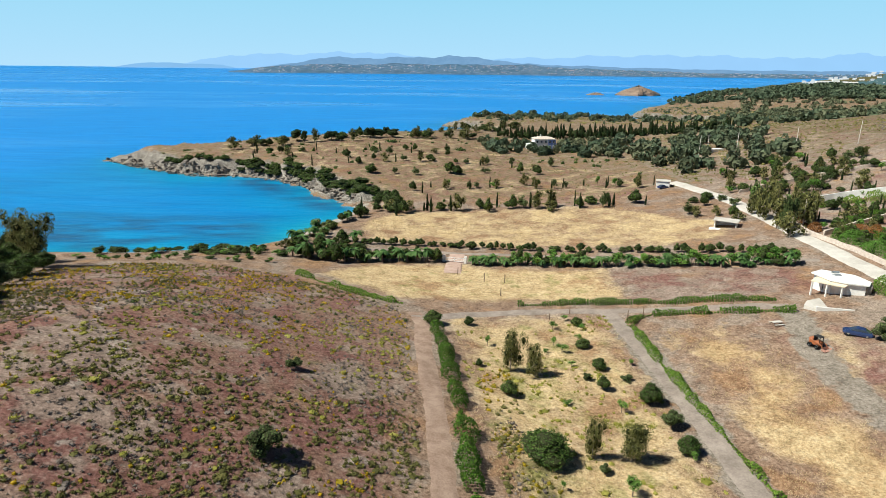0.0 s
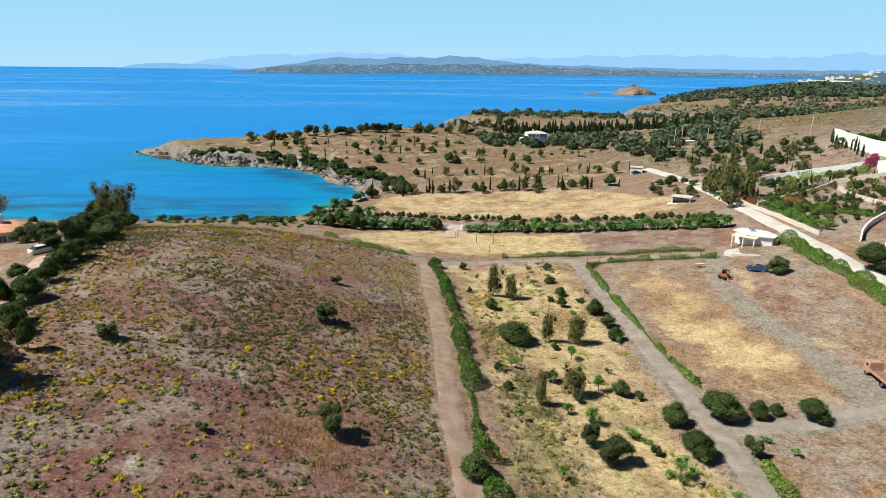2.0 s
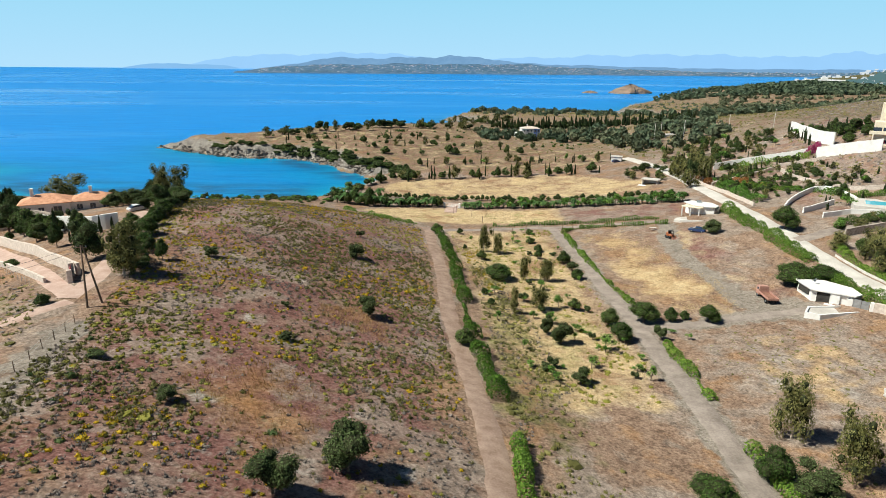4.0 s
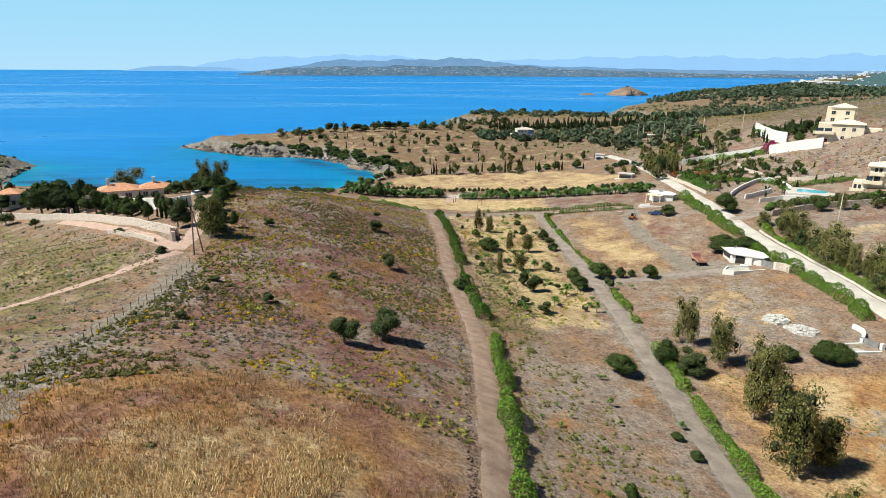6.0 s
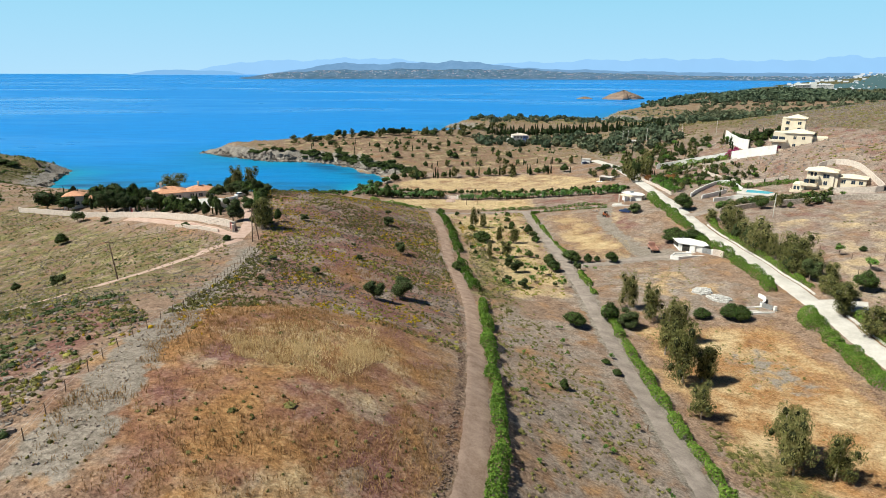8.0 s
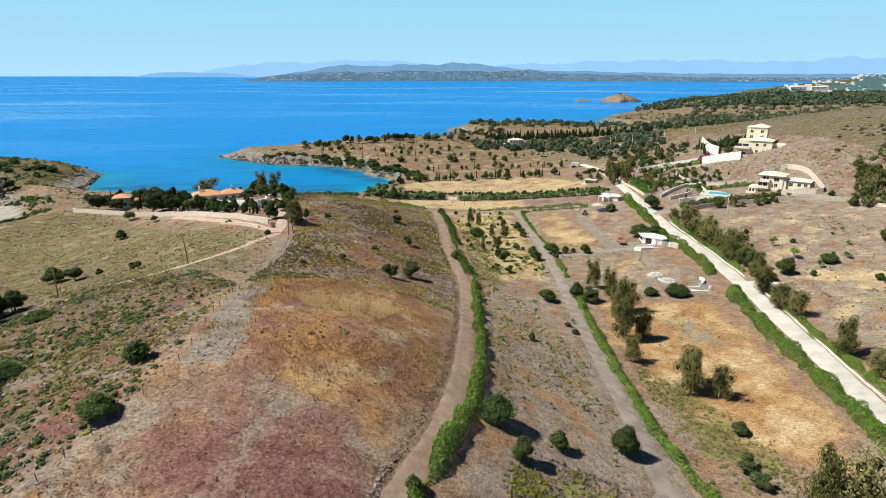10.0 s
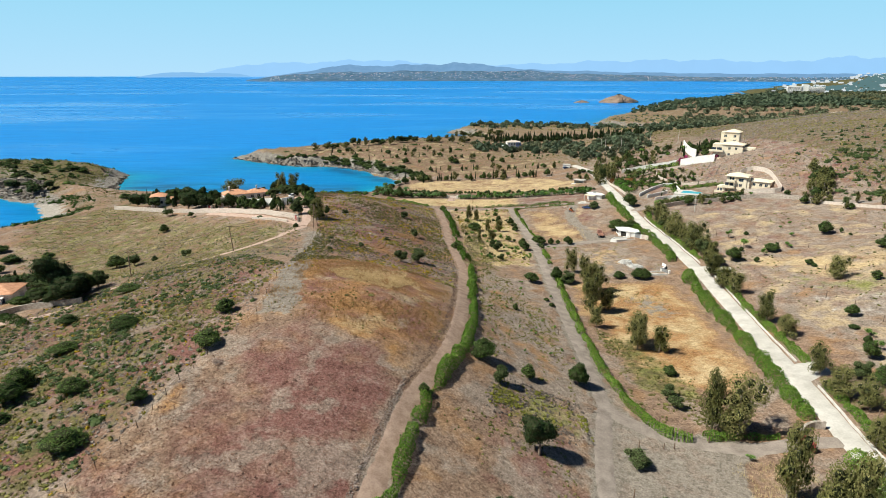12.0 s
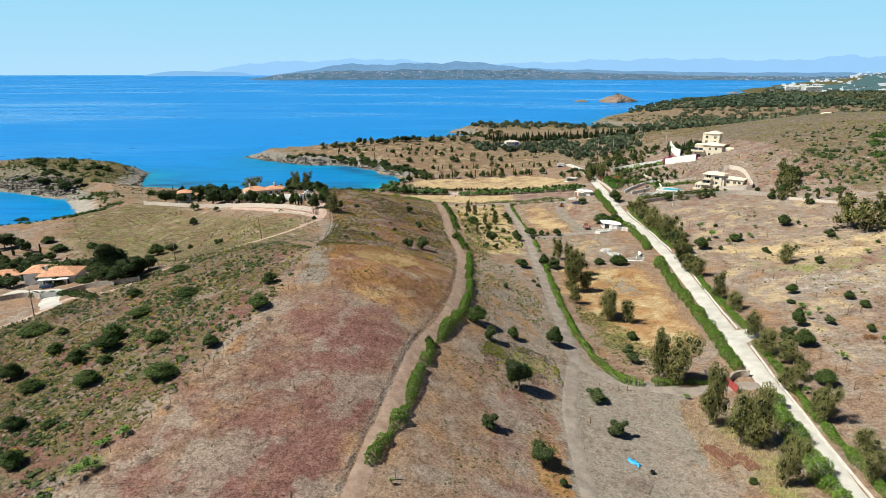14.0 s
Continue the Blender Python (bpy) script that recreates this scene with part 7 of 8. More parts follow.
piece("wall", house, [box(0, 10, 0, 7, -1, 3.2)], WHITE)
piece("roof", house, [hip_roof(0, 10, 0, 7, 3.2, 4.8, 0.5)], TILES, "terracotta tiled roof")
wall_run("yard_wall", [(-146, -62), (-130, -58), (-122, -62)], 1.6, 0.4, STONE, "grey stone wall round the house yard")
wall_run("yard_wall", [(-117, -60), (-112, -56), (-102, -57), (-92, -60)], 1.6, 0.4, STONE, "grey stone wall round the house yard")
gate_ob = thing("yard_gate", -119.5, -61, 18, "wide white sliding gate in the yard wall", "gate")
piece("gate_leaf", gate_ob, [box(-2.6, 2.6, -0.08, 0.08, 0.1, 1.7)], WHITE)
piece("pier", gate_ob, [box(-3.0, -2.6, -0.2, 0.2, -0.3, 2.0)], WHITE)
piece("pier", gate_ob, [box(2.6, 3.0, -0.2, 0.2, -0.3, 2.0)], WHITE)
road_strip("yard_paving", [(-141, -50), (-131, -53), (-122, -56), (-117, -66), (-112, -72)], 6.0, CONCRETE, "pale paved yard before the house", "yard", 0.12, 0.02)


# The cream villas on the eastern hill.
def balcony(root, x0, x1, y0, y1, z):
    """A balcony: slab, parapet and a dark loggia behind."""
    b = piece("balcony", root, [box(x0, x1, y0, y1, z - 0.25, z), box(x0, x1, y0, y0 + 0.18, z, z + 0.95), box(x0, x0 + 0.18, y0, y1, z, z + 0.95), box(x1 - 0.18, x1, y0, y1, z, z + 0.95)], CREAM)
    piece("loggia", b, [box(x0 + 1.0, (x0 + x1) / 2 - 0.2, y1 - 0.05, y1 + 0.06, z, z + 2.1, 0), box((x0 + x1) / 2 + 0.2, x1 - 1.0, y1 - 0.05, y1 + 0.06, z, z + 2.1, 0)], GLASS, "dark glazed loggia doors")


villa = thing("hillside_villa", 138.4, 93.2, -37, "cream three-storey hillside villa with balconies", "house", 19.2)
piece("wall", villa, [box(0, 9, 0, 8, -2, 8.6), box(9, 19, 1.5, 9, -1, 6.8), box(-4, 0, -1, 6, -3, 3.2)], CREAM)
piece("roof", villa, [hip_roof(-0.2, 9.2, -0.2, 8.2, 8.6, 10.0, 0.7)], CREAM, "pale tiled hipped roof")
piece("roof", villa, [hip_roof(9.4, 19, 1.5, 9, 6.8, 7.8, 0.5)], CREAM, "pale tiled hipped roof")
piece("stair_tower", villa, [box(8.4, 10.2, 0.4, 2.2, -1, 9.4)], CREAM)
balcony(villa, -1.6, 4.0, -2.0, 0, 3.1)
balcony(villa, 0.2, 4.2, -1.5, 0, 5.9)
balcony(villa, -4.6, -0.6, -2.6, -1.0, 0.3)
for wx, wz, ww in ((6.4, 6.2, 2.0), (6.4, 3.6, 1.2), (6.4, 0.8, 1.8)):
    window(villa, wx, 0.0, wz, ww, 1.4, "-y", CREAM)
for wx, wz in ((12, 4.6), (15, 4.6), (17.4, 4.6), (12, 1.4), (15, 1.4), (17.4, 1.4)):
    window(villa, wx, 1.5, wz, 1.2, 1.3, "-y", CREAM)
for wy in (2, 5.5):
    window(villa, 0.0, wy, 6.2, 1.4, 1.5, "-x", CREAM)
wall_run("retaining_wall", [(142, 84.4), (150, 78), (156, 76), (158.6, 84), (161, 98), (158, 108), (152, 109)], 2.2, 0.4, PINK_STONE, "curved pale retaining wall behind the villa")
pool_ob = thing("swimming_pool", 0, 0, 0, "blue swimming pool in a pale stone terrace", "pool", 0)
piece("deck", pool_ob, [prism([(114, 96), (120, 91), (134, 88.5), (137, 96), (128, 104), (119, 106)], 14.0, 18.35)], CONCRETE)
piece("water", pool_ob, [prism([(118.2, 97.4), (125.4, 94.2), (130.0, 97.6), (121.2, 102.2)], 18.3, 18.42)], POOL, "clear blue pool water")
villa = thing("hillside_villa", 154.6, 152, -32, "cream villa in two stepped blocks high on the hill", "house", 28.0)
piece("wall", villa, [box(0, 16, 0, 9, -3, 8.6), box(2, 12, 12, 21, -3, 14.6), box(16, 22, 2, 9, 0, 7.0)], CREAM)
piece("roof", villa, [hip_roof(5, 16, 0, 9, 8.6, 10.2, 0.6)], CREAM, "pale tiled hipped roof")
piece("roof", villa, [hip_roof(4, 12, 12, 21, 14.6, 16.2, 0.6)], CREAM, "pale tiled hipped roof")
balcony(villa, -1.5, 6, -2.0, 0, 4.6)
balcony(villa, 0.5, 5, -1.6, 0, 0.2)
for wx, wz in ((9, 5.8), (12.5, 5.8), (9, 2.4), (12.5, 2.4)):
    window(villa, wx, 0.0, wz, 1.2, 1.3, "-y", CREAM)
for wx, wz in ((4.5, 11.6), (9.5, 11.6), (4.5, 8.8), (9.5, 8.8)):
    window(villa, wx, 12.0, wz, 1.4, 1.4, "-y", CREAM)
for wy, wz in ((14, 11.6), (18, 11.6), (14, 8), (18, 8)):
    window(villa, 2.0, wy, wz, 1.6, 1.6, "-x", CREAM)
pool_ob = thing("swimming_pool", 0, 0, 0, "small blue pool on a white terrace below the villa", "pool", 0)
piece("deck", pool_ob, [prism([(149, 152), (156, 158), (162, 176), (156, 178), (146, 164)], 20, 25.6)], CONCRETE)
piece("water", pool_ob, [prism([(150, 158), (153, 159), (156.5, 167), (153, 168)], 25.5, 25.7)], POOL, "clear blue pool water")
wall_run("terrace_wall", [(111, 180), (121, 179.6), (132, 174.5), (142, 169)], 2.6, 0.4, WHITE, "long white terrace wall below the villas", 1.0)
wall_run("terrace_wall", [(140, 160), (146.5, 152.5), (153.5, 145)], 4.2, 0.4, WHITE, "tall white terrace wall below the upper villa", 1.0)
wall_run("terrace_wall", [(165, 224), (159, 203), (155, 186), (153.5, 172)], 5.0, 0.4, WHITE, "tall white terrace wall", 1.0)
wall_run("terrace_wall", [(104, 209), (128, 211), (153, 208)], 1.2, 0.4, PINK_STONE, "pale stone terrace wall", 0.6)
wall_run("terrace_wall", [(97.5, 149), (110, 153), (124, 157), (127, 160), (140, 154)], 1.4, 0.4, PINK_STONE, "pale stone terrace wall", 0.6)
wall_run("terrace_wall", [(124.5, 156), (121, 136), (123.7, 119), (130, 112), (140, 108)], 1.3, 0.4, PINK_STONE, "curved pale stone terrace wall", 0.6)
wall_run("terrace_wall", [(98.6, 175), (95.8, 152), (95.2, 130), (94.6, 112)], 1.1, 0.4, PINK_STONE, "pale wall beside the concrete road", 0.6)
wall_run("terrace_wall", [(99.5, 104), (104, 110), (110, 116), (117, 120), (121, 116), (120, 104)], 1.6, 0.4, WHITE, "curved white garden wall", 0.8)
wall_run("terrace_wall", [(102, 99), (108, 102), (114, 105)], 1.6, 0.4, WHITE, "white garden wall", 0.8)
wall_run("terrace_wall", [(104, 93), (112, 94), (118, 91)], 1.4, 0.4, WHITE, "white garden wall", 0.8)
wall_run("road_wall", [(99, 75.5), (110, 78.5), (128, 79), (146, 73.5), (157, 62)], 1.9, 0.45, STONE, "grey stone wall along the villa road")
wall_run("road_wall", [(157, 60), (167, 45), (177, 33), (192, 31.5), (230, 26)], 1.2, 0.45, PINK_STONE, "pale stone wall along the eastern field")
wall_run("road_kerb", [(72.9, -150), (74.0, -136), (75.4, -124), (77.5, -105), (79.9, -88)], 0.42, 0.28, KERB, "low whitewashed kerb wall along the concrete road", 0.3)
wall_run("road_kerb", [(81.9, -76), (85.3, -51), (88.7, -26), (90.4, -11)], 0.42, 0.28, KERB, "low whitewashed kerb wall along the concrete road", 0.3)
wall_run("road_kerb", [(90.9, 2), (91.3, 32), (90.0, 64)], 0.42, 0.28, KERB, "low whitewashed kerb wall along the concrete road", 0.3)
grove([(100, 84), (118, 87), (136, 84), (152, 78), (150, 76.5), (118, 82), (100, 80)], 26, "cofe", 2.6, 2.8, 84, "along the villa wall")
grove([(104, 104), (118, 116), (132, 112), (136, 104), (126, 106), (112, 98)], 16, "cyf", 2.4, 2.4, 85, "round the pool")
grove([(150, 170), (160, 196), (176, 190), (168, 168)], 16, "ccy", 4.5, 4.5, 86, "behind the upper villa")

VILLAS = "below the hillside villas"
hedge([(97.6, 116), (98.4, 130), (100, 146)], 3.4, 2.0, "mixed green hedge beside the concrete road", 29, 0.1, LEAF["f"])
hedge([(102, 144), (109, 132), (116, 122), (122, 112)], 2.6, 1.4, "green hedge along a garden terrace", 30, 0.1)
hedge([(104, 156), (114, 158.5), (124, 161)], 2.2, 1.4, "green hedge along a garden terrace", 31, 0.1)
hedge([(112, 176), (122, 175.5), (132, 170), (140, 164)], 2.6, 1.6, "green hedge below the long white wall", 32, 0.1)
hedge([(120, 111), (127, 107), (135, 105), (141, 103)], 2.0, 1.3, "clipped green hedge round the pool terrace", 33)
hedge([(104, 84), (116, 87.5), (130, 86), (138, 84)], 2.0, 1.5, "dark green hedge above the stone wall", 34, 0.0, LEAF["c"])
hedge([(105, 148), (107, 140), (110, 133)], 2.0, 1.5, "rust-red flowering hedge on a garden terrace", 35, 0.2, RUST_LEAF)
hedge([(97.4, 150), (99, 160), (101, 168)], 2.2, 1.6, "rust-red shrubs beside the concrete road", 36, 0.3, RUST_LEAF)
hedge([(141, 167), (146, 171), (150, 176)], 2.4, 2.4, "magenta flowering bougainvillea against the white wall", 37, 0.1, MAGENTA_LEAF)
hedge([(152.5, 147.5), (155, 149.5), (157, 151)], 2.0, 1.8, "magenta flowering bougainvillea beside the villa", 38, 0.0, MAGENTA_LEAF)
grove([(100, 118), (104, 146), (118, 150), (120, 124)], 40, "fcoc", 1.6, 1.8, 127, VILLAS)
grove([(112, 160), (124, 164), (140, 158), (138, 168), (116, 174)], 36, "fcye", 2.2, 1.9, 128, VILLAS)
grove([(158, 186), (170, 182), (178, 190), (170, 202), (160, 200)], 18, "ccpy", 5.0, 4.6, 129, "behind the upper villa")

# Small buildings beyond.
shed = thing("white_shed", 79, 170.5, -32, "white open-fronted shed with a flat roof", "shed")
piece("wall", shed, [box(0, 0.3, 0, 4, -0.4, 2.5), box(5.7, 6, 0, 4, -0.4, 2.5), box(0.3, 5.7, 3.7, 4, -0.4, 2.5)], WHITE)
piece("roof", shed, [box(-0.4, 6.4, -0.6, 4.3, 2.5, 2.7)], CONCRETE)
piece("plinth", shed, [box(-1.0, 7, -2.0, 0, -0.8, 0.35)], WHITE)
shed = thing("white_shed", 83, 233, -20, "small white shed at the edge of the wood", "shed")
piece("wall", shed, [box(0, 5, 0, 4, -0.4, 2.8)], WHITE)
piece("roof", shed, [box(-0.3, 5.3, -0.3, 4.3, 2.8, 3.0)], CONCRETE)
shed = thing("pump_house", 126, 300, 10, "low white pump house beside tall poles", "shed")
piece("wall", shed, [box(0, 14, 0, 4, -1, 2.6)], WHITE)
hotel = thing("white_hotel", 1150, 1935, -20, "long white six-storey hotel among trees by the shore", "hotel")
piece("wall", hotel, [box(0, 44, 0, 16, -2, 22), box(44, 62, 2, 18, -2, 27), box(62, 112, 0, 16, -2, 20)], WHITE)
for k in range(5):
    piece("balcony_row", hotel, [box(1, 43, -1.2, 0, 3.6 * k + 2.8, 3.6 * k + 3.8), box(63, 111, -1.2, 0, 3.6 * k + 2.4, 3.6 * k + 3.4)], WHITE)
    piece("window_band", hotel, [box(1, 43, -0.1, 0.02, 3.6 * k + 0.9, 3.6 * k + 2.7, 0), box(63, 111, -0.1, 0.02, 3.6 * k + 0.6, 3.6 * k + 2.3, 0)], GLASS, "dark band of windows")
house = thing("white_house", 520, 640, -20, "distant white house on the plain", "house")
piece("wall", house, [box(0, 16, 0, 10, -1, 6), box(16, 24, 2, 10, -1, 4)], WHITE)
piece("roof", house, [hip_roof(0, 16, 0, 10, 6, 8)], CREAM)


# Poles, fences, vehicles, loose things.
def pole(x, y, tall, label, lean=(0, 0), arms=1, material=None):
    root = thing("utility_pole", x, y, 0, label, "pole")
    piece("mast", root, [limb((0, 0, -0.5), (lean[0], lean[1], tall), 0.15, 0.10, 8)], material or POLE_WOOD, smooth=True)
    for k in range(arms):
        z = tall - 0.35 - 0.6 * k
        piece("crossarm", root, [box(lean[0] - 0.8, lean[0] + 0.8, lean[1] - 0.05, lean[1] + 0.05, z, z + 0.1, 0)], POLE_WOOD)
        piece("insulators", root, [limb((lean[0] + d, lean[1], z + 0.1), (lean[0] + d, lean[1], z + 0.28), 0.05, 0.03) for d in (-0.7, 0, 0.7)], STEEL)
    return (x + lean[0], y + lean[1], float(lift_of(x, y)[0]) + tall)


def cable(a, b, sag, label="thin black cable between poles"):
    a, b = np.array(a), np.array(b)
    t = np.linspace(0, 1, 15)
    p = a + (b - a) * t[:, None]
    p[:, 2] -= sag * 4 * t * (1 - t)
    side = np.cross(b - a, (0, 0, 1.0))
    side *= 0.022 / np.linalg.norm(side)
    ring = np.array([side, (0, 0, 0.022), -side, (0, 0, -0.022)])
    n = len(p)
    f = [[4 * i + k, 4 * i + (k + 1) % 4, 4 * i + 4 + (k + 1) % 4, 4 * i + 4 + k] for i in range(n - 1) for k in range(4)]
    ob = new("cable", mesh_of("cable", (p[:, None] + ring[None]).reshape(-1, 3), f + [[3, 2, 1, 0], [4 * n - 4, 4 * n - 3, 4 * n - 2, 4 * n - 1]], WIRE))
    tagged(ob, label, "cable")


tops = [pole(-112.3, -79, 8, "dark wooden utility pole by the gravel road"), pole(-92.5, -35, 8, "dark wooden utility pole on the western slope"), pole(-67.4, -18.6, 8.4, "dark wooden utility pole on the western slope", (-0.7, 0)), pole(-47.2, 6.8, 8.6, "dark wooden double pole by the drive", (0.35, 0.3))]
pole(-46.0, 8.4, 8.4, "leaning dark wooden brace pole by the drive", (-0.7, -1.2), 0)
for a, b in zip(tops, tops[1:]):
    cable(a, b, 0.9)
    cable((a[0], a[1], a[2] - 0.6), (b[0], b[1], b[2] - 0.6), 1.1)
low = pole(-19.7, -159, 1.6, "short wooden post carrying a cable", (0, 0), 0)
cable((-60, -158, float(lift_of(-60, -158)[0]) + 1.4), low, 0.25, "thin cable strung low across the slope")
cable(low, (20, -166, float(lift_of(20, -166)[0]) + 2.2), 0.3, "thin cable strung low across the slope")
for px, py in ((140, 290), (157, 271), (126, 299), (129, 297), (171, 251)):
    pole(px, py, 9.5, "pale concrete utility pole among trees", (0, 0), 1, CONCRETE)
pole(113, 66, 8, "pale utility pole by the villa road", (0, 0), 1, CONCRETE)

def fence(points, step, tall, label, seed, material=None, radius=0.05, wires=2):
    """Thin posts with strands of wire."""
    rng = np.random.default_rng(seed)
    root = new("wire_fence")
    tagged(root, label, "fence")
    line = smooth_line(points, step)
    z = lift_of(line[:, 0], line[:, 1])
    ends = []
    for (x, y), zz in zip(line, z):
        lean = rng.normal(0, 0.06, 2)
        piece("post", root, [limb((x, y, zz - 0.3), (x + lean[0], y + lean[1], zz + tall), radius, radius * 0.85)], material or POLE_WOOD)
        ends.append(np.array((x + lean[0], y + lean[1], zz + tall)))
    for k in range(wires):
        piece("wire", root, [limb(a - (0, 0, 0.12 + 0.45 * k), b - (0, 0, 0.12 + 0.45 * k), 0.008, 0.008, 3) for a, b in zip(ends, ends[1:])], STEEL)


fence([(-54, -162), (-48.5, -147), (-43, -131), (-39.6, -114), (-34.6, -96), (-36, -80), (-36.6, -56)], 3.4, 1.2, "wire fence on thin posts along the rocky edge", 201)
fence([(-36.6, -54), (-38.8, -42), (-41.6, -29), (-43.8, -12), (-46, 2)], 2.6, 1.2, "wire fence on thin posts along the rocky edge", 202)
fence([(-76, 30), (-69, 23), (-62, 17)], 1.8, 1.0, "wire fence beside the paved drive", 203, STEEL, 0.03)
fence([(-104, 66), (-96, 66), (-90, 63.5), (-84, 57.5), (-77, 54)], 1.6, 1.3, "steel mesh fence above the retaining wall", 204, STEEL, 0.03, 3)
fence([(100, -40), (108, -32), (118, -36)], 4, 1.1, "thin wire fence in the bare field", 205)

for x, y, tall in ((3.5, 142, 2.0), (4.4, 145.5, 2.2), (9.7, 135.5, 2.4), (15.5, 149, 2.4), (14.6, 135.4, 2.2), (12.7, 124.8, 2.0), (21.2, 110.8, 1.3), (25.7, 113.2, 1.5), (36.0, 108.4, 2.3), (39.4, 109.6, 2.2), (31.2, -122.7, 1.9), (36, -109.3, 1.9), (42.8, -108, 1.3),
                   (40.8, -108.3, 1.3), (42.4, -101, 1.9), (47.4, -104.4, 1.6), (50, -105.6, 1.4), (29.9, -99.7, 1.4), (-5.6, -151.8, 1.3), (90.2, -106, 2.2), (83.2, -101.4, 2.2), (87.4, -98, 2.2), (29.5, -63, 1.5), (31, -58, 1.0), (89.6, -91.5, 2.2), (88.3, -95.6, 2.1), (91.8, -97.3, 2.3), (90.4, -105.3, 2.0), (93.5, -104.4, 2.2), (91.0, -111.6, 2.1), (89.5, -115.7, 1.9), (95.6, -115.6, 2.2), (113, -73.4, 2.0), (116, -74, 2.1), (112, -60, 1.8), (109.7, -40, 2.0), (112.6, -48, 1.6), (121, -20, 2.0), (128, 2, 1.9), (108, 30, 2.0), (112, 22, 1.9), (118, 18, 2.0), (106, 10, 2.0)):
    post = new("wooden_post", mesh_of("wooden_post", *limb((0, 0, -0.3), (0.04, 0.02, tall), 0.11, 0.09, 8), POLE_WOOD, True))
    post.matrix_basis = pose(x, y, float(lift_of(x, y)[0]))
    tagged(post, "dark round wooden post set in the ground", "post", "posts")


def wheel_at(root, x, y, r, w):
    tyre = piece("wheel", root, [limb((x, y - w / 2, r), (x, y + w / 2, r), r, r, 14)], RUBBER, "black rubber tyre")
    piece("rim", tyre, [limb((x, y - w / 2 - 0.01, r), (x, y + w / 2 + 0.01, r), r * 0.55, r * 0.55, 12)], STEEL, "grey rim")


def loft(sections):
    """A body from cross-sections of equal count, closed at both ends."""
    n, k = len(sections[0]), len(sections)
    v = np.array([p for s in sections for p in s], float)
    f = [[a * n + i, a * n + (i + 1) % n, (a + 1) * n + (i + 1) % n, (a + 1) * n + i] for a in range(k - 1) for i in range(n)]
    return v, f + [list(range(n - 1, -1, -1)), list(range((k - 1) * n, k * n))]


def section(x, w, z0, z1, top):
    return [(x, -w, z0), (x, w, z0), (x, w * 1.03, (z0 + z1) / 2), (x, w * top, z1), (x, -w * top, z1), (x, -w * 1.03, (z0 + z1) / 2)]


def car(x, y, turn, material, label):
    root = thing("car", x, y, turn, label, "car")
    piece("body", root, [loft([section(-2.15, 0.70, 0.42, 0.78, 0.9), section(-1.9, 0.84, 0.28, 0.95, 0.93), section(-0.9, 0.86, 0.24, 0.97, 0.94), section(0.9, 0.86, 0.24, 0.95, 0.94), section(1.8, 0.84, 0.26, 0.84, 0.92), section(2.2, 0.70, 0.38, 0.68, 0.9)])], material, smooth=False)
    piece("roof", root, [loft([section(-1.0, 0.62, 1.34, 1.40, 0.95), section(-0.3, 0.66, 1.36, 1.46, 0.95), section(0.35, 0.64, 1.34, 1.42, 0.95)])], material)
    piece("windows", root, [loft([section(-1.75, 0.76, 0.92, 0.97, 0.96), section(-0.95, 0.76, 0.92, 1.37, 0.86), section(0.35, 0.76, 0.92, 1.37, 0.86), section(1.15, 0.76, 0.90, 0.96, 0.96)])], GLASS, "dark window glass")
    for s in (-1, 1):
        piece("headlight", root, [box(2.02, 2.16, *sorted((0.42 * s, 0.68 * s)), 0.55, 0.68)], STEEL, "clear headlight")
        piece("tail_light", root, [box(-2.16, -2.04, *sorted((0.45 * s, 0.7 * s)), 0.62, 0.76)], RUST_RED, "red tail light")
        for wx in (-1.3, 1.35):
            wheel_at(root, wx, 0.76 * s, 0.31, 0.2)
    return root


NAVY = plain("navy_car_paint", (0.015, 0.03, 0.09), (0.03, 0.05, 0.13), 1.0, 0.2, 0.6)
WHITE_PAINT = plain("white_car_paint", (0.7, 0.7, 0.7), (0.82, 0.82, 0.82), 1.0, 0.25, 0.5)
EARTH_RUST = plain("rusty_steel_bed", (0.17, 0.08, 0.055), (0.33, 0.18, 0.13), 2.5, 0.8, 0.2)
SALMON = plain("faded_orange_paint", (0.36, 0.18, 0.13), (0.50, 0.29, 0.23), 1.5, 0.55, 0.3)
ORANGE = plain("orange_machine_paint", (0.30, 0.085, 0.03), (0.42, 0.15, 0.06), 1.5, 0.5, 0.3)
BLUE_TARP = plain("blue_tarpaulin", (0.03, 0.28, 0.65), (0.08, 0.42, 0.80), 2.0, 0.5, 0.3, bump=0.05)
car(70.4, 93.6, 148, NAVY, "dark blue saloon car parked under an olive tree")
car(-70, 66, 60, WHITE_PAINT, "white car parked on the paved drive")
car(-129, -49, 190, NAVY, "dark blue car parked in the paved yard")
car(85, 231, 20, NAVY, "dark car parked beside the white shed")

truck = thing("flatbed_truck", 66.4, 47.3, -94, "faded orange flatbed truck parked in the yard", "truck")
piece("cab", truck, [loft([section(-2.9, 0.98, 0.7, 1.5, 0.98), section(-2.8, 1.0, 0.6, 2.3, 0.88), section(-1.5, 1.0, 0.6, 2.4, 0.9)])], SALMON)
piece("windscreen", truck, [box(-2.92, -2.84, -0.8, 0.8, 1.55, 2.1), box(-2.5, -1.8, -1.01, 1.01, 1.5, 2.05)], GLASS, "dark cab glass")
piece("flatbed", truck, [box(-1.4, 3.0, -1.05, 1.05, 0.95, 1.1)], EARTH_RUST, "rusty brown load bed")
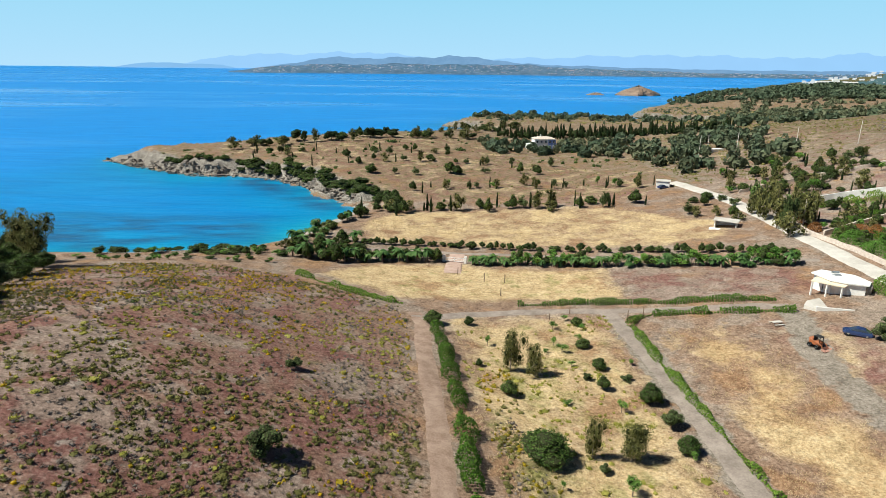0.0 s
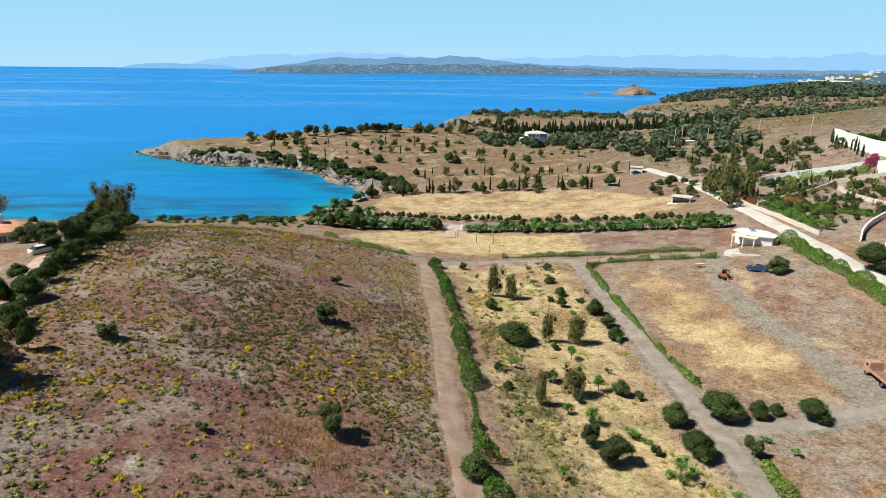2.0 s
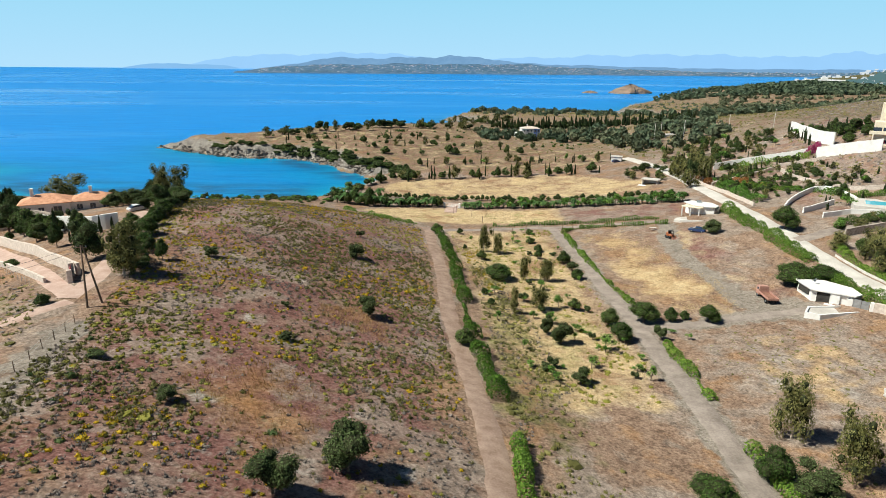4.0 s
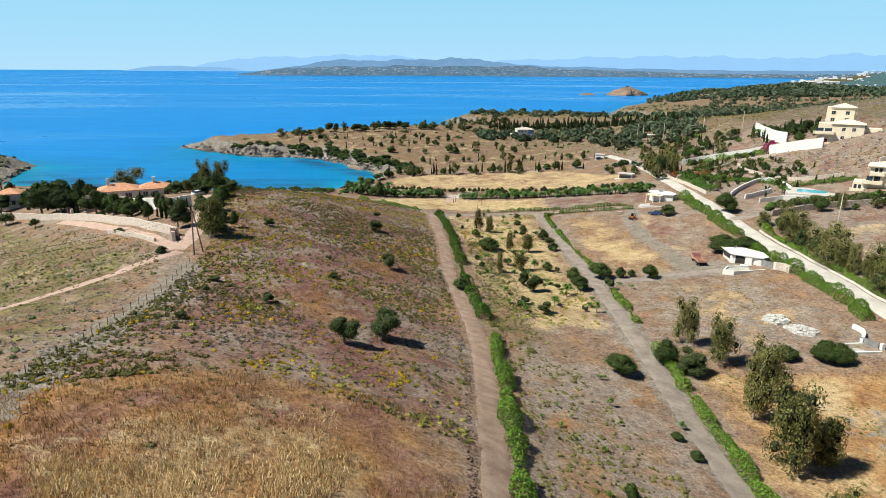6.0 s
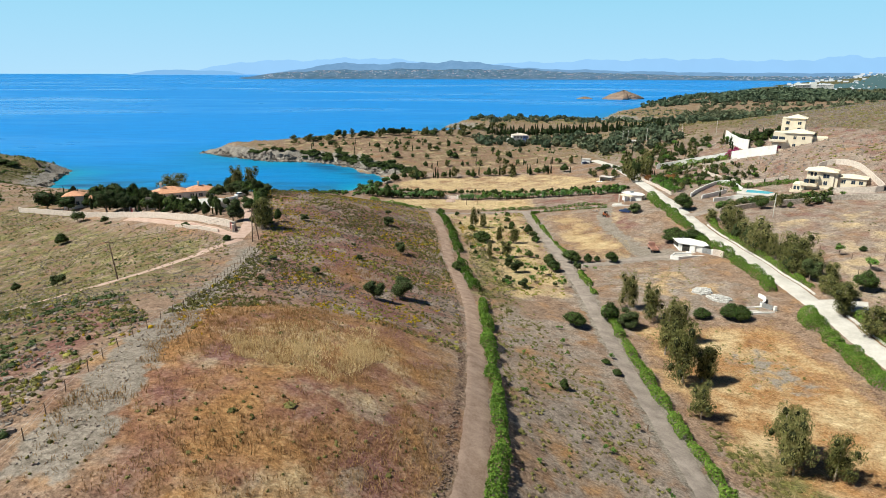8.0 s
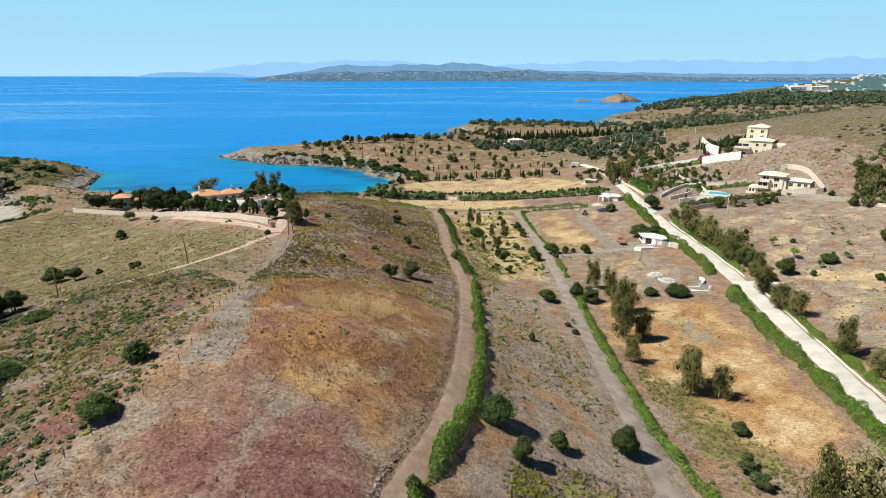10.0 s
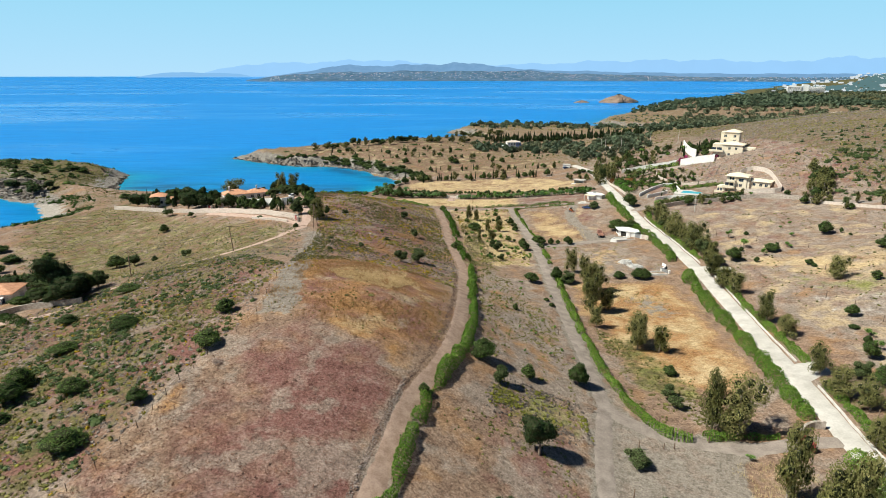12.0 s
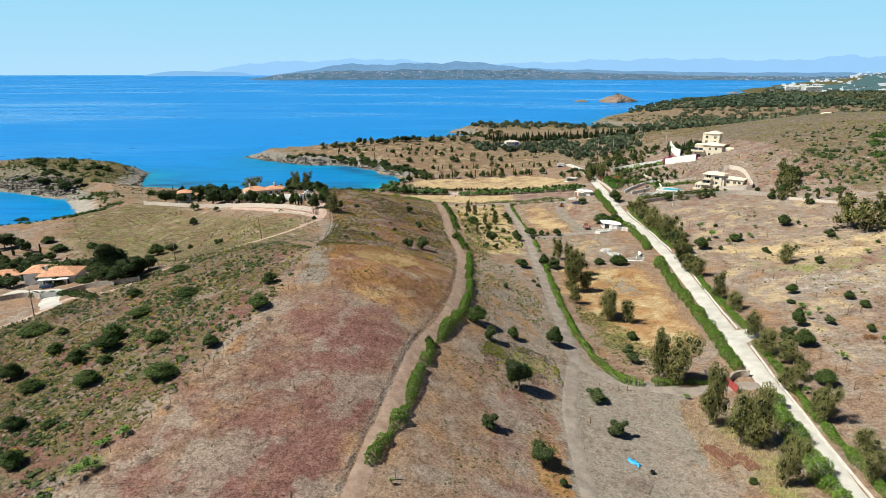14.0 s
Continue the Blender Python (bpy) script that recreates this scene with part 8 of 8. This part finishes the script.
for a in ((-1.4, 3.0, -1.07, -1.0), (-1.4, 3.0, 1.0, 1.07), (2.94, 3.0, -1.05, 1.05), (-1.4, -1.34, -1.05, 1.05)):
    piece("side_board", truck, [box(*a, 1.1, 1.45, 0.01)], SALMON)
piece("chassis", truck, [box(-2.8, 2.9, -0.45, 0.45, 0.5, 0.9)], RUBBER)
for wx in (-2.1, 1.7):
    for s in (-1, 1):
        wheel_at(truck, wx, 0.86 * s, 0.42, 0.3)

loader = thing("skid_loader", 62.4, 91.2, -65, "small orange wheel loader with its bucket down", "loader")
piece("body", loader, [box(-1.3, 0.5, -0.55, 0.55, 0.45, 1.15, 0.08), box(-1.4, -0.6, -0.5, 0.5, 1.1, 1.5, 0.08)], ORANGE)
piece("cab", loader, [box(-0.6, -0.5, -0.5, 0.5, 1.1, 2.0, 0), box(0.4, 0.48, -0.5, -0.42, 1.1, 2.0, 0), box(0.4, 0.48, 0.42, 0.5, 1.1, 2.0, 0), box(-0.65, 0.55, -0.55, 0.55, 2.0, 2.1)], RUBBER, "black cab frame")
for s in (-1, 1):
    piece("lift_arm", loader, [limb((-1.2, 0.62 * s, 1.4), (0.9, 0.62 * s, 0.9), 0.09, 0.08), limb((0.9, 0.62 * s, 0.9), (1.3, 0.62 * s, 0.35), 0.08, 0.07)], ORANGE)
    for wx in (-0.95, 0.2):
        wheel_at(loader, wx, 0.68 * s, 0.38, 0.26)
piece("bucket", loader, [box(1.2, 1.9, -0.85, 0.85, 0.08, 0.14), box(1.2, 1.26, -0.85, 0.85, 0.1, 0.62), box(1.2, 1.85, -0.85, -0.8, 0.1, 0.5), box(1.2, 1.85, 0.8, 0.85, 0.1, 0.5)], SALMON, "worn bucket")

table = thing("picnic_table", 60.8, 101, 12, "weathered pale picnic table with two benches", "table")
piece("tabletop", table, [box(-1.0, 1.0, -0.4, 0.4, 0.72, 0.78)], CONCRETE)
for s in (-1, 1):
    piece("bench", table, [box(-1.0, 1.0, 0.75 * s - 0.14, 0.75 * s + 0.14, 0.42, 0.47)], CONCRETE)
    piece("leg_frame", table, [limb((0.75 * s, -0.8, 0), (0.75 * s, -0.2, 0.72), 0.05, 0.05), limb((0.75 * s, 0.8, 0), (0.75 * s, 0.2, 0.72), 0.05, 0.05), box(0.75 * s - 0.04, 0.75 * s + 0.04, -0.8, 0.8, 0.36, 0.42, 0)], POLE_WOOD)


def rocks(name, outline, count, size, material, label, seed, heap=0.0, kind="stuff"):
    """Angular stones strewn or heaped inside an outline, joined."""
    rng = np.random.default_rng(seed)
    o = np.array(outline, float)
    mid, pieces = o.mean(0), []
    while len(pieces) < count:
        x, y = rng.uniform(o[:, 0].min(), o[:, 0].max()), rng.uniform(o[:, 1].min(), o[:, 1].max())
        d = inside_distance(x, y, o)[0]
        if d < 0:
            continue
        v = np.array([(a, b, c) for a in (-1, 1) for b in (-1, 1) for c in (-1, 1)], float) * rng.uniform(0.5, 1.0, 3) * rng.lognormal(math.log(size), 0.4) + rng.normal(0, size * 0.34, (8, 3))
        q = rng.uniform(0, 6.28)
        v[:, :2] = v[:, :2] @ np.array([[math.cos(q), -math.sin(q)], [math.sin(q), math.cos(q)]])
        z = float(lift_of(x, y)[0]) + heap * min(1, d / 1.6) * rng.uniform(0.3, 1)
        pieces.append((v + (x, y, z), [[0, 1, 3, 2], [4, 6, 7, 5], [0, 4, 5, 1], [2, 3, 7, 6], [0, 2, 6, 4], [1, 5, 7, 3]]))
    v, f = joined(pieces)
    return tagged(new(name, mesh_of(name, v, f, material)), label, "stones", kind=kind)


CHALK = plain("white_rubble", (0.36, 0.34, 0.32), (0.68, 0.66, 0.63), 2.0, 0.9, 0.2)
ROCK = plain("brown_rock", (0.16, 0.12, 0.10), (0.36, 0.29, 0.25), 1.2, 0.95, 0.1, bump=0.05)
SHORE_ROCK = plain("shore_rock", (0.08, 0.068, 0.057), (0.33, 0.285, 0.245), 0.4, 0.95, 0.15, bump=0.2)
rocks("rubble_heap", [(63.6, 9), (66, 11.5), (68.6, 9.6), (68, 6.4), (65.4, 6.6)], 330, 0.19, CHALK, "heap of white builder's rubble on bare ground", 301, 0.8)
rocks("rubble_heap", [(66.4, 5.6), (69.2, 6), (71.2, 2.4), (69, 0.6), (66.6, 2.2)], 330, 0.19, CHALK, "heap of white builder's rubble on bare ground", 302, 0.8)
rocks("scattered_rocks", WEST_SCRUB, 1500, 0.16, ROCK, "brown rocks strewn over the scrubby slope", 303)
rocks("scattered_rocks", [(-37, -56), (-34, -96), (-29, -94), (-31, -52)], 420, 0.06, ROCK, "grey stones along the old bank", 304)
rocks("scattered_rocks", SCRUB_HILL, 700, 0.10, ROCK, "small stones between the scrub", 305)
rocks("shore_rocks", [(-34, 240), (-46, 262), (-62, 288), (-92, 306), (-128, 312), (-172, 340), (-200, 352), (-172, 328), (-128, 301), (-96, 298), (-68, 278), (-42, 242)], 1500, 0.55, SHORE_ROCK, "jagged grey rocks along the waterline", 306)
rocks("shore_rocks", [(-262, 158), (-300, 176), (-330, 190), (-320, 205), (-270, 190), (-250, 165)], 1300, 0.6, SHORE_ROCK, "pale jagged rocks on the western cape", 307, 0.6)
rocks("shore_rocks", [(-245, 240), (-252, 262), (-240, 232), (-226, 200), (-232, 200)], 320, 0.5, SHORE_ROCK, "dark rocks at the tip of the western cape", 308)
rocks("scattered_rocks", [(-14.2, -156), (-11.8, -140), (-9.4, -126), (-5.8, -109), (-5.0, -109), (-8.6, -126), (-11, -140), (-13.4, -156)], 900, 0.07, ROCK, "rough stony bank along the earth track", 309, 0.25)

tarp = new("blue_tarpaulin", sheet("blue_tarpaulin_sheet", np.linspace(-0.75, 0.75, 9), np.linspace(-1.35, 1.35, 15), (0.42 * np.abs(np.random.default_rng(4).normal(0.7, 0.35, 135)) * np.clip(1.1 - np.abs(np.meshgrid(np.linspace(-1, 1, 9), np.linspace(-1, 1, 15))[0].ravel()), 0.05, 1)), BLUE_TARP).data)
bpy.data.objects.remove(bpy.data.objects["blue_tarpaulin_sheet"])
tarp.matrix_basis = pose(36.8, -134.3, float(lift_of(36.8, -134.3)[0]) + 0.04, 0, 0, 38)
for v in tarp.data.vertices:
    v.co.x, v.co.y = v.co.x * (0.72 + 0.28 * math.sin(v.co.y * 3.1 + 0.6)) + 0.16 * math.sin(v.co.y * 5.3), v.co.y + 0.22 * math.sin(v.co.x * 5.7 + 1.0)
tagged(tarp, "crumpled bright blue tarpaulin on the bare yard", "tarpaulin")
bin_ob = thing("plastic_tub", 39.3, -137.3, 0, "black plastic tub standing in the yard", "tub")
piece("tub", bin_ob, [loft([[(0.42 * r * math.cos(a), 0.42 * r * math.sin(a), z) for a in np.arange(14) / 14 * 2 * math.pi] for r, z in ((0.8, 0.0), (1.0, 0.55), (0.92, 0.55), (0.75, 0.08))])], RUBBER, smooth=False)


def brush_heap(x, y, wide, count, label, seed):
    rng = np.random.default_rng(seed)
    pieces = []
    for _ in range(count):
        a, r = rng.uniform(0, 6.28), wide / 2 * math.sqrt(rng.uniform(0, 1))
        c = np.array((r * math.cos(a), r * math.sin(a), rng.uniform(0.02, 0.95) * (1 - r / wide)))
        d = sphere_points(rng, 1)[0] * (1, 1, 0.35) * rng.uniform(0.25, 0.7)
        pieces.append(limb(c - d, c + d, 0.02, 0.008, 3))
    v, f = joined(pieces)
    ob = new("brushwood", mesh_of("brushwood", v, f, TWIG))
    ob.matrix_basis = pose(x, y, float(lift_of(x, y)[0]) + 0.05)
    tagged(ob, label, "brushwood", kind="stuff")


TWIG = plain("dry_twigs", (0.20, 0.145, 0.12), (0.44, 0.35, 0.30), 3.0, 0.95, 0.1)
brush_heap(35.6, -141.2, 4.6, 520, "heap of dry cut brushwood on bare ground", 401)
brush_heap(32.6, -130.2, 1.6, 50, "dry branches lying on the yard", 402)
brush_heap(36.2, -130.6, 1.2, 40, "dry branches lying on the yard", 403)
brush_heap(-45.8, -140.5, 1.6, 90, "burnt dark brush on the red soil", 404)
brush_heap(-43.6, -153.0, 2.0, 120, "burnt dark brush on the red soil", 405)
brush_heap(-36.0, -113.2, 1.4, 80, "burnt dark brush on the red soil", 406)

dry_shrub = new("dry_shrub", mesh_of("dry_shrub", *sprig_quads(np.random.default_rng(12), sphere_points(np.random.default_rng(11), 700) * np.random.default_rng(13).uniform(0.3, 1, (700, 1)) * (2.4, 1.6, 0.6) + (0, 0, 0.55), sphere_points(np.random.default_rng(14), 700), np.full(700, 0.16), 0.2), RUST_LEAF))
dry_shrub.matrix_basis = pose(108.5, -89.5, float(lift_of(108.5, -89.5)[0]))
tagged(dry_shrub, "dried red-brown shrub lying in the bare field", "shrub")
EARTH = plain("tilled_earth", (0.12, 0.055, 0.038), (0.23, 0.12, 0.085), 2.0, 0.95, 0.1, bump=0.05)
for name_y, outline in (("a", [(51.4, -128.2), (54.0, -128.4), (56.4, -134.0), (53.4, -135.8)]), ("b", [(56.0, -131.6), (58.2, -130.9), (60.0, -135.6), (56.8, -136.4)])):
    bed = thing("vegetable_bed", 0, 0, 0, "tilled vegetable bed with raised earth rows", "garden bed", 0)
    (ax, ay), (bx, by), (cx, cy), (dx, dy) = outline
    for k in range(5):
        q0, q1 = k / 5 + 0.03, k / 5 + 0.15
        p = [(ax + (bx - ax) * q0, ay + (by - ay) * q0), (ax + (bx - ax) * q1, ay + (by - ay) * q1), (dx + (cx - dx) * q1, dy + (cy - dy) * q1), (dx + (cx - dx) * q0, dy + (cy - dy) * q0)]
        zz = float(lift_of(p[0][0], p[0][1])[0])
        zc = float(lift_of(p[2][0], p[2][1])[0])
        v = np.array([(*p[0], zz - 0.1), (*p[1], zz - 0.1), (*p[2], zc - 0.1), (*p[3], zc - 0.1)] + [((p[0][0] * 0.8 + p[1][0] * 0.2), (p[0][1] * 0.8 + p[1][1] * 0.2), zz + 0.28), ((p[0][0] * 0.2 + p[1][0] * 0.8), (p[0][1] * 0.2 + p[1][1] * 0.8), zz + 0.28), ((p[3][0] * 0.2 + p[2][0] * 0.8), (p[3][1] * 0.2 + p[2][1] * 0.8), zc + 0.28), ((p[3][0] * 0.8 + p[2][0] * 0.2), (p[3][1] * 0.8 + p[2][1] * 0.2), zc + 0.28)])
        part("earth_ridge", mesh_of("earth_ridge", v, [[4, 5, 6, 7], [0, 1, 5, 4], [1, 2, 6, 5], [2, 3, 7, 6], [3, 0, 4, 7]], EARTH), bed)


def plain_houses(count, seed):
    """Houses of the far town, glowing in a haze colour, too small to tell apart."""
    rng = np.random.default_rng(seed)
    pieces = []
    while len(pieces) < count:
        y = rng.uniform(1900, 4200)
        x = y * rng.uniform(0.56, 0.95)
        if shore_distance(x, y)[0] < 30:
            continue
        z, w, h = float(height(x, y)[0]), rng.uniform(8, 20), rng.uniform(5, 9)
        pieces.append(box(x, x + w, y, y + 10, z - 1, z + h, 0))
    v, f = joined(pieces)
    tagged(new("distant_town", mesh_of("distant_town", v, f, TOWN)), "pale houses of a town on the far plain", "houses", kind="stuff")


# The town glows, though no lamp: its colour holds the haze.
TOWN = haze_material("far_town_haze", (0.52, 0.54, 0.57))
plain_houses(260, 7)

rocks("bank_stones", [(-14.6, -158), (-10.3, -131), (-7.5, -115), (-2.8, -101), (0.6, -86), (2.5, -64), (3.1, -45), (3.6, -22), (4.6, -22), (4.2, -45), (3.6, -64), (1.7, -86), (-1.7, -101), (-6.4, -115), (-9.2, -131), (-13.6, -158)], 1500, 0.07, BANK, "broken clods and stones along the earth bank", 310, 0.25)
